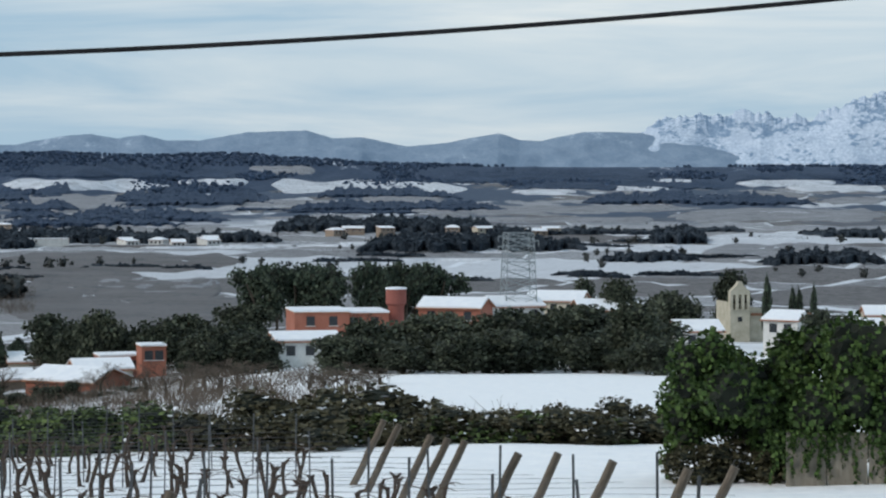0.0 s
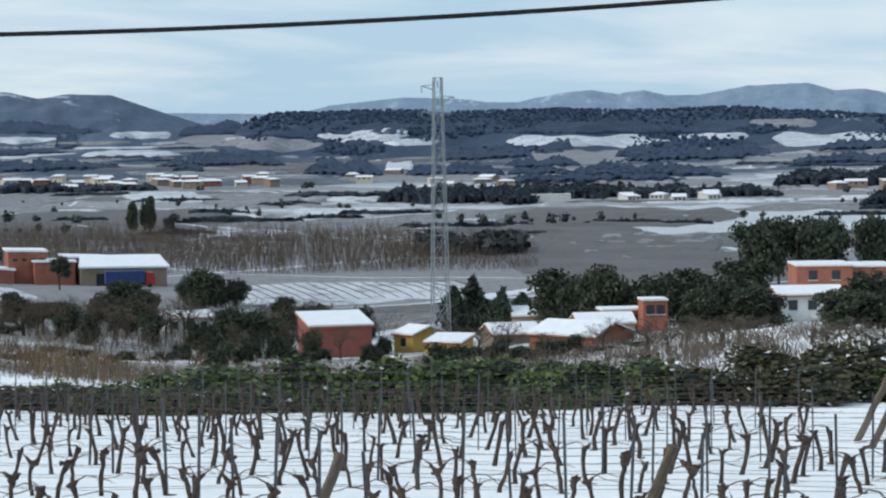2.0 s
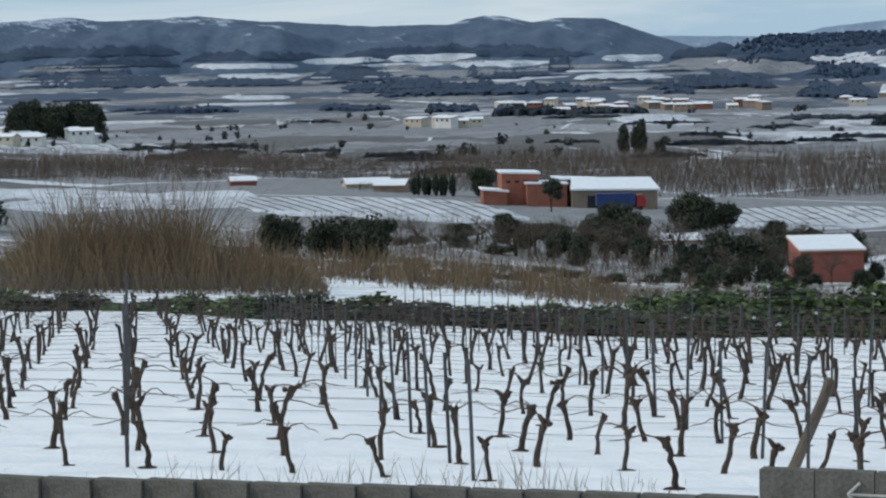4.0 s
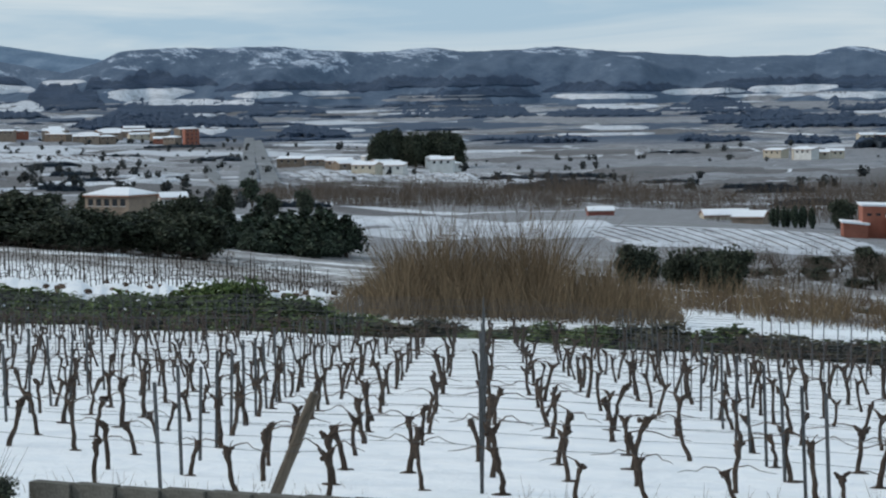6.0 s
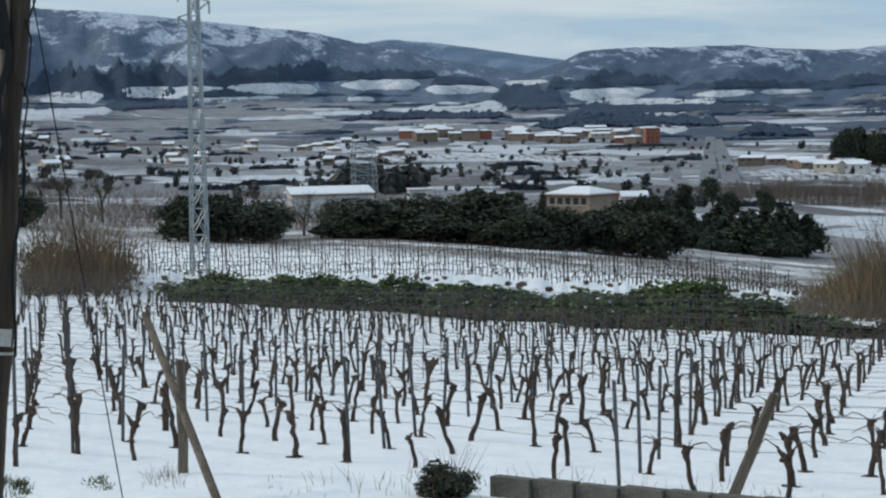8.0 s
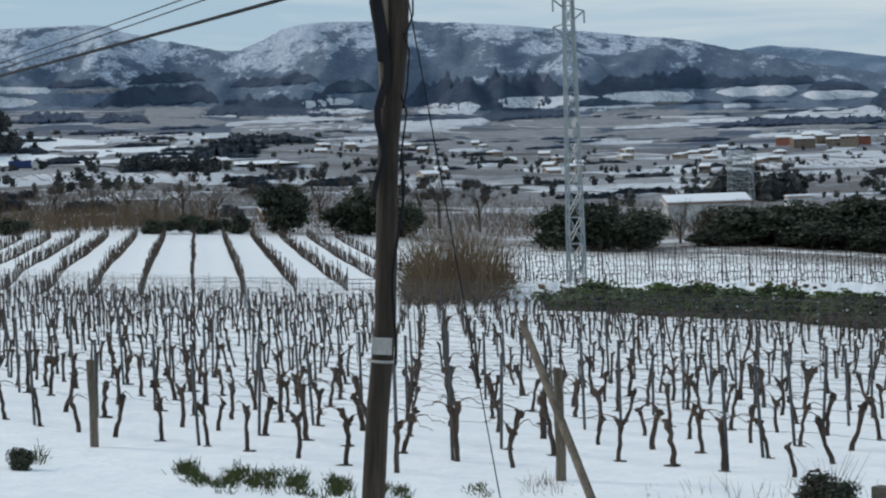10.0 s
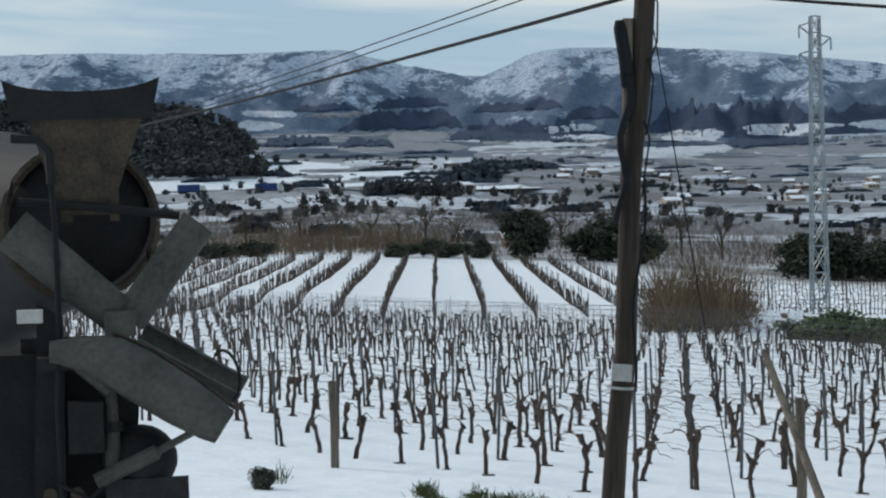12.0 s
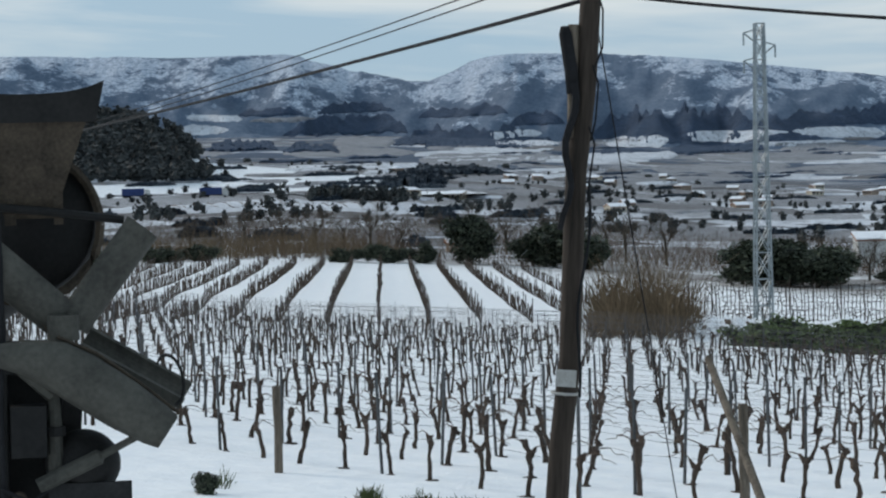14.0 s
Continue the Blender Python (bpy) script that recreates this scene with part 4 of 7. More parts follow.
def trees(kind, az0, az1, r, top_el, width, n, jr=0.06, je=0.2):
    for i in range(n):
        t = (i + tree_rng.uniform(0.2, 0.8)) / n
        tree(kind, az0 + (az1 - az0) * t, r * (1 + tree_rng.uniform(-jr, jr)), top_el + tree_rng.uniform(-je, je * 0.6), width * tree_rng.uniform(0.8, 1.25))


# the hedge along the vineyard's lower edge: direction, and how high it is seen
HEDGE_AZ = [-5, 0, 5, 8, 11, 14, 17, 20, 24, 28, 31, 33, 35, 36.5, 38, 40, 43, 46, 48.5]
HEDGE_EL = [-5.75, -5.6, -5.45, -5.45, -5.3, -5.2, -5.45, -5.75, -5.6, -5.35, -5.45, -5.25, -4.75, -4.2, -4.45, -4.5, -4.1, -3.9, -4.0]


def build_hedge():
    az = -5.0
    while az < 48.5:
        d = radians(az - ROW_AZ)
        r = 85.6 / math.cos(d)
        if r * math.sin(d) > 24:
            r = min((85.6 - 6.36) / (math.cos(d) - 0.265 * math.sin(d)), 102.6 / math.cos(d))
        r += tree_rng.uniform(-0.8, 1.6)
        el = np.interp(az, HEDGE_AZ, HEDGE_EL) + tree_rng.uniform(-0.14, 0.08)
        if az < 6.5:
            kind = "bramble" if tree_rng.random() < 0.75 else "hedge"
        elif 17.5 < az < 27 or 29.8 < az < 33:
            kind = "bramble" if tree_rng.random() < 0.55 else "hedge"
        else:
            kind = "hedge"
        tree(kind, az, r, el, tree_rng.uniform(2.9, 4.4), 0.3)
        if az > 34.2:
            tree(kind, az + 0.2, r + 1.8, el + tree_rng.uniform(-0.12, 0.1), tree_rng.uniform(3.2, 4.8), 0.3)
        az += tree_rng.uniform(0.42, 0.7)


build_hedge()
trees("bramble", 3, -5, 128, -5.45, 5, 9, 0.05, 0.2)
trees("bramble", 4.6, 0.2, 114, -5.1, 5, 9, 0.03, 0.25)
trees("bramble", -2.0, -5.2, 116, -5.35, 4, 5, 0.03, 0.25)

# the houses' oaks and pines beyond the snowy slope
trees("oak", 2.0, -5.4, 262, -3.3, 8.5, 11, 0.03, 0.5)
trees("oak", 2.6, -5.2, 250, -3.9, 7, 12, 0.02, 0.4)
trees("umbrella", 4.4, 2.4, 372, -2.08, 10, 5, 0.03, 0.08)
trees("umbrella", 1.9, 0.0, 365, -2.05, 9.5, 5, 0.03, 0.08)
trees("oak", -3.2, -4.2, 390, -2.4, 7, 2)
trees("oak", 0.2, -4.4, 305, -3.2, 6.5, 6, 0.03, 0.15)
trees("oak", -4.5, -5.8, 350, -2.75, 8, 3)
trees("oak", 9.3, 4.4, 348, -3.3, 8.5, 9, 0.04, 0.4)
trees("bare", 10.5, 4.0, 270, -4.6, 6, 9, 0.05, 0.3)
trees("shrub", 12, 4.5, 262, -5.0, 4, 12, 0.05, 0.2)
trees("shrub", 28, 13, 285, -5.0, 3.2, 16, 0.12, 0.25)
trees("oak", 6.0, 4.2, 285, -3.5, 8, 4, 0.04, 0.4)
trees("bare", 7.2, 4.5, 225, -4.3, 7, 6, 0.05, 0.25)
trees("bare", 3.4, 1.2, 205, -4.5, 7, 5, 0.05, 0.2)
tree("oak", -6.75, 470, -2.3, 8)
tree("cypress", -7.56, 395, -2.52, 1.7)
tree("cypress", -8.64, 400, -2.72, 1.3)
tree("cypress", -8.15, 430, -2.78, 1.6)
tree("cypress", -8.3, 440, -2.8, 1.6)
trees("oak", -8.6, -9.8, 300, -3.3, 7, 2)
# valley trees
trees("pine", 11.6, 8.8, 385, -3.55, 7.5, 6, 0.05, 0.35)
trees("oak", 15.8, 14.4, 395, -4.0, 6, 3)
trees("oak", 17.9, 16.4, 470, -3.25, 6.5, 4, 0.04, 0.25)
trees("oak", 19.8, 18.6, 440, -3.5, 6, 3)
trees("shrub", 18.2, 13.0, 330, -4.75, 3.5, 9, 0.05, 0.2)
trees("bare", 22.6, 17.5, 400, -3.75, 8, 12, 0.08, 0.25)
trees("bare", 16.8, 9.0, 330, -4.4, 6.5, 10, 0.06, 0.25)
tree("umbrella", 20.67, 530, -2.84, 6.5)
tree("oak", 22.3, 600, -2.55, 8)
trees("cypress", 23.95, 22.95, 600, -2.78, 1.8, 8, 0.005, 0.04)
trees("oak", 19.05, 18.4, 950, -1.6, 7, 3, 0.02, 0.1)
tree("shrub", 18.1, 900, -1.95, 5)
trees("oak", 27.4, 26.6, 300, -3.6, 5, 2)
trees("oak", 26.2, 24.6, 290, -3.6, 5.5, 4, 0.04, 0.25)
trees("oak", 48.6, 46.2, 305, -2.1, 9.5, 5, 0.03, 0.2)
trees("oak", 44.8, 40.3, 318, -2.15, 10.5, 10, 0.03, 0.35)
trees("oak", 40.2, 38.3, 322, -2.6, 8.5, 4, 0.02, 0.12)
trees("oak", 38.2, 37.2, 330, -2.4, 8.5, 2, 0.02, 0.2)
trees("oak", 45.2, 37.0, 308, -2.65, 9.5, 15, 0.02, 0.25)
trees("pine", 37.6, 33.8, 385, -2.6, 9.5, 13, 0.03, 0.2)
trees("pine", 37.6, 34.4, 375, -3.05, 8, 8, 0.02, 0.15)
tree("umbrella", 36.05, 560, -1.86, 6.5)
trees("oak", 33.2, 31.2, 1230, -0.85, 14, 9, 0.03, 0.2)
trees("oak", 42.2, 34.5, 560, -2.15, 6, 8, 0.05, 0.15)
tree("oak", 54.9, 335, -1.33, 8.4)
trees("oak", 53.6, 51.9, 340, -1.6, 7.5, 4, 0.03, 0.25)
trees("shrub", 58.0, 55.8, 332, -2.0, 4.6, 6, 0.02, 0.2)
trees("shrub", 64.5, 61.0, 336, -1.95, 5, 6, 0.02, 0.2)
trees("oak", 67.5, 63.6, 1270, 1.45, 22, 12, 0.02, 0.25)
trees("oak", 63.8, 62.4, 1270, 1.05, 18, 6, 0.02, 0.25)
trees("oak", 62.5, 61.5, 1275, 0.5, 15, 5, 0.01, 0.2)
trees("bare", 62.0, 50.0, 420, -1.05, 8, 16, 0.12, 0.25)
trees("bare", 48.0, 44.0, 320, -1.95, 7, 8, 0.06, 0.2)


def strokes(name, label, category, material, az0, az1, r0, r1, h, count, radius, seed, fan=0.25, top_noise=0.5, patchy=-2.0):
    """Reeds or brushwood: many thin leaning stems."""
    rng, s = random.Random(seed), Shape()
    for _ in range(count):
        az, r = rng.uniform(az0, az1), r0 + (r1 - r0) * rng.random()
        if noise.noise(Vector((az * 1.3, r * 0.035, seed + 20))) + (rng.random() - 0.5) * 0.5 < patchy:
            continue
        p = on_land(az, r, -0.1)
        k = 0.55 + top_noise * (0.5 + noise.noise(Vector((az * 1.7, r * 0.05, seed))) + 0.6 * noise.noise(Vector((az * 6.0, r * 0.12, seed))))
        edge = min(1.0, (az - az0) / (abs(az1 - az0) * 0.25) + 0.2, (az1 - az) / (abs(az1 - az0) * 0.25) + 0.2)
        hh = h * k * edge * rng.uniform(0.7, 1.15)
        d = Vector((rng.gauss(0, fan), rng.gauss(0, fan), 1)).normalized()
        bend = Vector((rng.gauss(0, .12), rng.gauss(0, .12), 0)) * hh
        s.tube([p, p + d * hh * 0.55 + bend * 0.2, p + d * hh + bend], [radius, radius * 0.8, radius * 0.25], 3, False)
    return s.thing(name, material, label, category, kind="stuff")


strokes("reed_bed", "tall dry tan reeds growing in a dense stand", "reeds", REED, 26.0, 34.3, 140, 180, 3.3, 6000, 0.026, 1, 0.33, 0.9)
strokes("reed_bed", "tallest dry tan reeds in the middle of the stand", "reeds", REED, 28.4, 33.2, 146, 172, 4.9, 3000, 0.026, 11, 0.33, 1.0)
strokes("reed_bed", "dry brown reeds thinning out over the snow", "reeds", REED, 18.0, 27.5, 185, 260, 3.4, 2600, 0.035, 2, patchy=-0.1)
strokes("reed_bed", "dry tan reeds round the pylon's foot", "reeds", REED, 49.5, 52.2, 156, 182, 4.4, 1500, 0.028, 3, 0.36, 0.7)
strokes("reed_bed", "brown reeds along the ditch below the vineyard", "reeds", REED, 56.0, 64.5, 345, 385, 4.2, 2600, 0.035, 4)
strokes("bare_woodland", "grey-brown band of leafless riverside trees", "woodland", TWIG, 9.5, 25.5, 620, 860, 8.5, 15000, 0.05, 5, 0.3, patchy=-0.35)
strokes("bare_woodland", "grey-brown band of leafless riverside trees", "woodland", TWIG, 24.5, 36.5, 700, 860, 8, 10000, 0.05, 6, 0.35, patchy=-0.3)
strokes("bare_woodland", "brown leafless brushwood in the valley", "woodland", SCRUB, 36.5, 66.0, 335, 640, 3.8, 17000, 0.034, 7, 0.4, patchy=-0.2)
strokes("scrub", "brown dead scrub poking through the snow", "scrub", SCRUB, 13.0, 28.5, 200, 330, 1.6, 11000, 0.032, 8, 0.5, patchy=-0.02)
strokes("bare_woodland", "thin brown leafless trees below the warehouse", "woodland", TWIG, 12.5, 28.0, 330, 450, 4.2, 5500, 0.035, 28, 0.4, patchy=-0.1)
strokes("scrub", "bare brown brushwood beside the snowy slope", "scrub", TWIG, 1.2, 8.0, 150, 235, 2.3, 4200, 0.026, 29, 0.5, patchy=-0.1)
strokes("scrub", "dead brown scrub round the village sheds", "scrub", TWIG, 3.0, 14.0, 190, 290, 2.2, 4200, 0.035, 18, 0.5, patchy=-0.05)
trees("bare", 25, 13.5, 385, -3.85, 9, 24, 0.05, 0.3)
trees("shrub", 27, 13.5, 370, -4.2, 5, 18, 0.05, 0.25)
trees("oak", 23, 18.5, 410, -3.75, 6, 6, 0.04, 0.25)
strokes("scrub", "bare thorny brushwood before the snowy slope", "scrub", TWIG, -5.6, 6.0, 118, 140, 2.3, 1300, 0.022, 9, 0.45)
strokes("scrub", "dry weeds on the rough snowy bank", "scrub", SCRUB, 32.8, 49.5, 150, 178, 0.5, 800, 0.018, 10, 0.6)
strokes("weeds", "thin dry weed stalks by the concrete wall", "weeds", REED, 17.0, 33.0, 33.6, 36.5, 0.7, 260, 0.006, 11, 0.3)
strokes("weeds", "thin dry weed stalks by the concrete wall", "weeds", REED, 33.0, 47.5, 37.0, 40.5, 0.55, 160, 0.006, 12, 0.3)


def crownlet(s, p, h, rng, n=22):
    """A small tree crown far off: a dark heart and loose leaf clumps."""
    w = h * rng.uniform(0.36, 0.55)
    s.blob((p.x, p.y, p.z + h * 0.45), (w * 0.7, w * 0.7, h * 0.4), rng, 0.3, 4, 5)
    for _ in range(n):
        d = Vector((rng.gauss(0, 1), rng.gauss(0, 1), rng.gauss(0, 1))).normalized() * rng.uniform(0.75, 1.1)
        s.leaf((p.x + d.x * w, p.y + d.y * w, p.z + h * 0.5 + d.z * h * 0.47), h * rng.uniform(0.18, 0.34), rng)


def far_woods(name, label, material, az0, az1, r0, r1, count, size, seed, cover, fx=0.45, fy=11.0):
    """Woods far off: small uneven crowns, in patches with glades between."""
    rng, s = random.Random(seed), Shape()
    made = 0
    for _ in range(count * 6):
        if made >= count:
            break
        az, r = rng.uniform(az0, az1), math.exp(rng.uniform(math.log(r0), math.log(r1)))
        if noise.noise(Vector((az * fx, math.log(r) * fy, seed))) + 0.35 * noise.noise(Vector((az * fx * 4, math.log(r) * fy * 3, seed + 3))) < cover:
            continue
        p = on_land(az, r)
        q = size * rng.uniform(0.4, 1.5)
        if r > 1800:
            s.blob((p.x, p.y, p.z + q * 0.35), (q * 0.75, q * 0.75, q * 0.5), rng, 0.4, 4, 6)
        else:
            crownlet(s, p, q, rng)
        made += 1
    return s.thing(name, material, label, "woodland", kind="stuff")


far_woods("valley_woodland", "dark tree belts between the valley fields", MID_WOOD, -13, 36, 900, 1800, 220, 3.6, 8.1, 0.30, 0.16, 40)
far_woods("valley_woodland", "scattered dark trees between snowy terraces", MID_WOOD, 36, 68, 620, 1900, 900, 3.0, 3.3, 0.22, 0.6, 40)


def tree_belt(az0, az1, r, height, count, seed, deep=40, material=None):
    rng, s = random.Random(seed), Shape()
    for _ in range(count):
        p = on_land(rng.uniform(az0, az1), r + rng.uniform(0, deep))
        q = height * rng.uniform(0.6, 1.2)
        crownlet(s, p, q, rng)
    s.thing("tree_belt", material or MID_WOOD, "dark belt of trees along a field edge", "woodland", kind="stuff")


for i, (az0, az1, r, h, n) in enumerate(((12.3, 9.8, 700, 6.5, 60), (44.8, 42.8, 700, 7, 60), (58.6, 56.4, 900, 4.5, 120))):
    tree_belt(az0, az1, r, h, n, 300 + i)


def clothe(name, label, verts, test, chance, size, seed, material=None, reps=2, leafy=False):
    """Trees on a ridge's slopes."""
    rng, s = random.Random(seed), Shape()
    for x, y, z in verts:
        az = math.degrees(math.atan2(-x, y))
        if rng.random() < chance and test(az, z - EYE, x, y):
            for _ in range(reps):
                q = size * rng.uniform(0.6, 1.3)
                p = Vector((x + rng.gauss(0, 4), y + rng.gauss(0, 8), z))
                if leafy:
                    crownlet(s, p - Vector((0, 0, 1)), q * 1.7, rng, 20)
                    continue
                s.blob((p.x, p.y, p.z + q * 0.3), (q * 0.62, q * 0.62, q * 0.55), rng, 0.4, 4, 6)
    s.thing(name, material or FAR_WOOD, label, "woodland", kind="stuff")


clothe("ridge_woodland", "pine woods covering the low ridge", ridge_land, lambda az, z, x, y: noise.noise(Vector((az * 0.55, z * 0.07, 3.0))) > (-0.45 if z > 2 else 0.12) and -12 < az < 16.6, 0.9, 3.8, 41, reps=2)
clothe("hill_woodland", "dark woods on the terraced hill's top", hill_land, lambda az, z, x, y: az > 61.6 + 0.5 * noise.noise(Vector((z * 0.2, az, 1))) and z > -9, 0.5, 3.6, 42, MID_WOOD, 2, True)


# ---- fields and woods of the far valley, laid on the land ----
LAND_TREE = BVHTree.FromPolygons(LANDFORMS[0], LANDFORMS[1])


def lie(az, el):
    """The place on the land in this direction from the eye."""
    for k in range(40):
        a, e = radians(az), radians(el - 0.03 * k)
        way = Vector((-math.sin(a) * math.cos(e), math.cos(a) * math.cos(e), math.sin(e)))
        hit = LAND_TREE.ray_cast(Vector((0, 0, EYE)) + way * 300, way)[0]
        if hit:
            return hit
    return polar(az, 3000, 3000 * math.tan(radians(el)))


def far_enough(p, q):
    """False where a fold of the land lies between two places."""
    a, b = math.hypot(p[0], p[1]), math.hypot(q[0], q[1])
    return max(a, b) < 1.3 * min(a, b)


def quads(rows, n):
    return [(j * n + k + 1, j * n + k, (j + 1) * n + k, (j + 1) * n + k + 1) for j in range(rows - 1) for k in range(n - 1)]


plot_rng = random.Random(404)


def plots(material, places):
    """Field parcels: from, to, lower and upper edge, in degrees as seen from the eye."""
    label = {"snow_covered_field": "white snow-covered field far down the valley", "half_snowed_field": "grey half-snowed vineyard parcel in the valley", "ploughed_field": "bare brown-grey ploughed field on the plain"}[material.name]
    for az0, az1, el0, el1 in places:
        n, rows, verts = max(12, int((az1 - az0) * 10)), 6, []
        w0, w1, skew = plot_rng.uniform(0.04, 0.3), plot_rng.uniform(0.04, 0.3), plot_rng.uniform(-0.25, 0.25)
        for j in range(rows):
            for k in range(n):
                t = k / (n - 1)
                high = (0.08 + 0.92 * min(1.0, t / w0, (1 - t) / w1)) * (0.85 + 0.35 * noise.noise(Vector((t * 7 + az0, el1 * 9, 4))))
                mid = (el0 + el1) / 2 + (el1 - el0) * (skew * (t - 0.5) + 0.12 * noise.noise(Vector((t * 4 + az0, el0 * 9, 1))))
                p = lie(az0 + (az1 - az0) * t + 0.03 * j * skew, mid + (el1 - el0) * high * (j / (rows - 1) - 0.5))
                p.z += 0.0005 * p.xy.length if 0 < j < rows - 1 and 0 < k < n - 1 else -0.25
                verts.append(tuple(p))
        faces = [f for f in quads(rows, n) if far_enough(verts[f[0]], verts[f[2]])]
        tagged(new("field", mesh_of("field", verts, faces, material, True)), label, "field", kind="structure")


def woodlots(places):
    """Woods: an uneven canopy over the land, with an edge down to the ground, in degrees as seen from the eye."""
    for az0, az1, el0, el1 in places:
        n, rows, verts = max(16, int((az1 - az0) * 30)), 5 + int((el1 - el0) / 0.06), []
        w0, w1, skew = plot_rng.uniform(0.08, 0.3), plot_rng.uniform(0.08, 0.3), plot_rng.uniform(-0.15, 0.15)
        r = lie((az0 + az1) / 2, el0).xy.length
        tall = min(6.5, max(2.0, r * math.tan(radians((el1 - el0) * 0.55))))
        if r > 1700:
            tall = min(tall, 4.0 if r < 2600 else 2.0)
        back = el1 - math.degrees(tall / r)
        trees_ = Shape()
        for j in range(rows):
            for k in range(n):
                t = k / (n - 1)
                az = az0 + (az1 - az0) * t
                high = min(1.0, t / w0, (1 - t) / w1) ** 0.7 * (0.78 + 0.4 * noise.noise(Vector((az * 2.6, el1 * 7, 3))) + 0.3 * noise.noise(Vector((az * 9.0, el1 * 7, 8))))
                el = el0 + (el1 - el0) * (skew * (t - 0.5) + 0.12 * noise.noise(Vector((az * 1.5, el0 * 9, 2))) + 0.10 * noise.noise(Vector((az * 6.0, el0 * 9, 6))))
                p = lie(az, el + max(0.02, back - el0) * high * max(0, j - 1) / (rows - 3) if j < rows - 1 else el + max(0.02, back - el0) * high)
                if 0 < j < rows - 1:
                    p.z += tall * (0.25 + 0.75 * high) * (0.85 + 0.35 * noise.noise(Vector((p.x * 0.05, p.y * 0.05, 1))) + 0.25 * noise.noise(Vector((p.x * 0.2, p.y * 0.2, 5))))
                    if high > 0.2 and plot_rng.random() < (0.25 if r < 1700 else 0 if r > 2600 else 0.25 if j == rows - 2 else 0.06):
                        q = tall * plot_rng.uniform(0.5, 0.95)
                        if r < 1700:
                            crownlet(trees_, p - Vector((0, 0, q * 0.6)), q, plot_rng, 12)
                        else:
                            trees_.blob(p, (q * 0.5, q * 0.5, q * 0.3), plot_rng, 0.4, 3, 5)
                verts.append(tuple(p))
        faces = [f for f in quads(rows, n) if far_enough(verts[f[0]], verts[f[2]])]
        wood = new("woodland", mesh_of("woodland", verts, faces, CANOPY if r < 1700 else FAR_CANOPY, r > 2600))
        tagged(wood, "dark belt of evergreen trees between fields" if r < 1700 else "dark pine wood far across the valley, haze blue in its colour", "woodland", kind="stuff")
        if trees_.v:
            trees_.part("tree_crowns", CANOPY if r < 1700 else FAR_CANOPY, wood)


plots(WHITE_FIELD, [(6.91, 10.02, -0.54, -0.28), (4.55, 6.26, -0.44, -0.25), (-0.61, 4.02, -0.64, -0.25), (-3.15, -1.6, -0.64, -0.49), (-5.89, -4.84, -0.37, -0.25), (-5.3, -3.98, -0.54, -0.42), (-9.14, -6.8, -0.43, -0.25), (-10.27, -7.98, -0.55, -0.37), (-8.89, -6.15, -1.69, -1.48)])
plots(PALE_FIELD, [(2.97, 4.55, -0.17, 0.07), (-0.08, 1.91, -0.85, -0.64), (-8.11, -7.13, -0.82, -0.65), (-10.28, -8.76, -0.84, -0.64), (-10.29, -6.03, -2.14, -1.7), (-6.02, 0.85, -1.09, -0.85), (-10.28, -5.23, -1.28, -0.89), (-4.97, -0.48, -1.3, -1.14), (7.7, 10.28, -0.99, -0.73)])
plots(PALE_FIELD, [(1.91, 5.6, -0.91, -0.73), (8.73, 10.28, -1.33, -1.07)])
plots(WHITE_FIELD, [(22.31, 24.41, -0.12, 0.05), (20.58, 22.99, -0.3, -0.12), (18.01, 19.46, -0.23, -0.04), (18.01, 20.12, -0.68, -0.46), (12.43, 14.7, -0.38, -0.05), (11.77, 13.12, -0.47, -0.29), (6.31, 10.22, -0.58, -0.26), (12.39, 13.05, -1.07, -0.82), (17.07, 19.21, -1.74, -1.43)])
plots(WHITE_FIELD, [(12.44, 15.25, -2.07, -1.87), (15.25, 17.64, -2.55, -2.34)])
plots(PALE_FIELD, [(15.23, 17.88, -0.46, -0.14), (8.19, 9.96, -0.82, -0.6), (14.44, 16.56, -0.57, -0.28), (21.82, 24.42, -0.5, -0.32), (14.32, 17.36, -1.92, -1.49), (9.43, 11.8, -1.3, -1.09), (7.09, 8.52, -0.92, -0.63), (10.22, 14.18, -1.34, -1.13), (21.32, 25.74, -1.96, -1.67)])
plots(PALE_FIELD, [(11.01, 14.98, -2.44, -2.15), (5.18, 8.13, -2.89, -2.54)])
plots(BARE_FIELD, [(17.63, 21.85, -2.25, -1.85), (20.28, 25.74, -2.34, -2.05), (5.18, 10.49, -2.47, -2.1)])
plots(WHITE_FIELD, [(37.36, 39.37, -0.12, 0.18), (35.86, 38.73, -0.3, -0.11), (35.04, 36.51, -0.12, 0.07), (33.68, 34.93, -0.06, 0.06), (26.49, 28.99, -0.24, -0.1), (24.49, 26.48, -0.17, 0.0), (22.69, 24.49, -0.16, 0.04), (26.46, 28.46, -0.47, -0.34), (36.63, 37.9, -0.92, -0.7)])
plots(WHITE_FIELD, [(26.69, 28.34, -0.97, -0.84), (28.88, 30.61, -2.3, -2.04), (26.1, 27.16, -1.55, -1.42)])
plots(PALE_FIELD, [(23.61, 24.65, -0.35, -0.17), (21.89, 23.61, -0.55, -0.36), (24.53, 30.33, -1.91, -1.59), (21.93, 26.77, -2.29, -1.95), (20.53, 24.53, -1.81, -1.54), (30.85, 33.76, -0.71, -0.6), (23.48, 30.58, -0.81, -0.65)])
plots(BARE_FIELD, [(24.27, 29.8, -1.55, -1.41), (24.01, 28.09, -2.01, -1.8)])
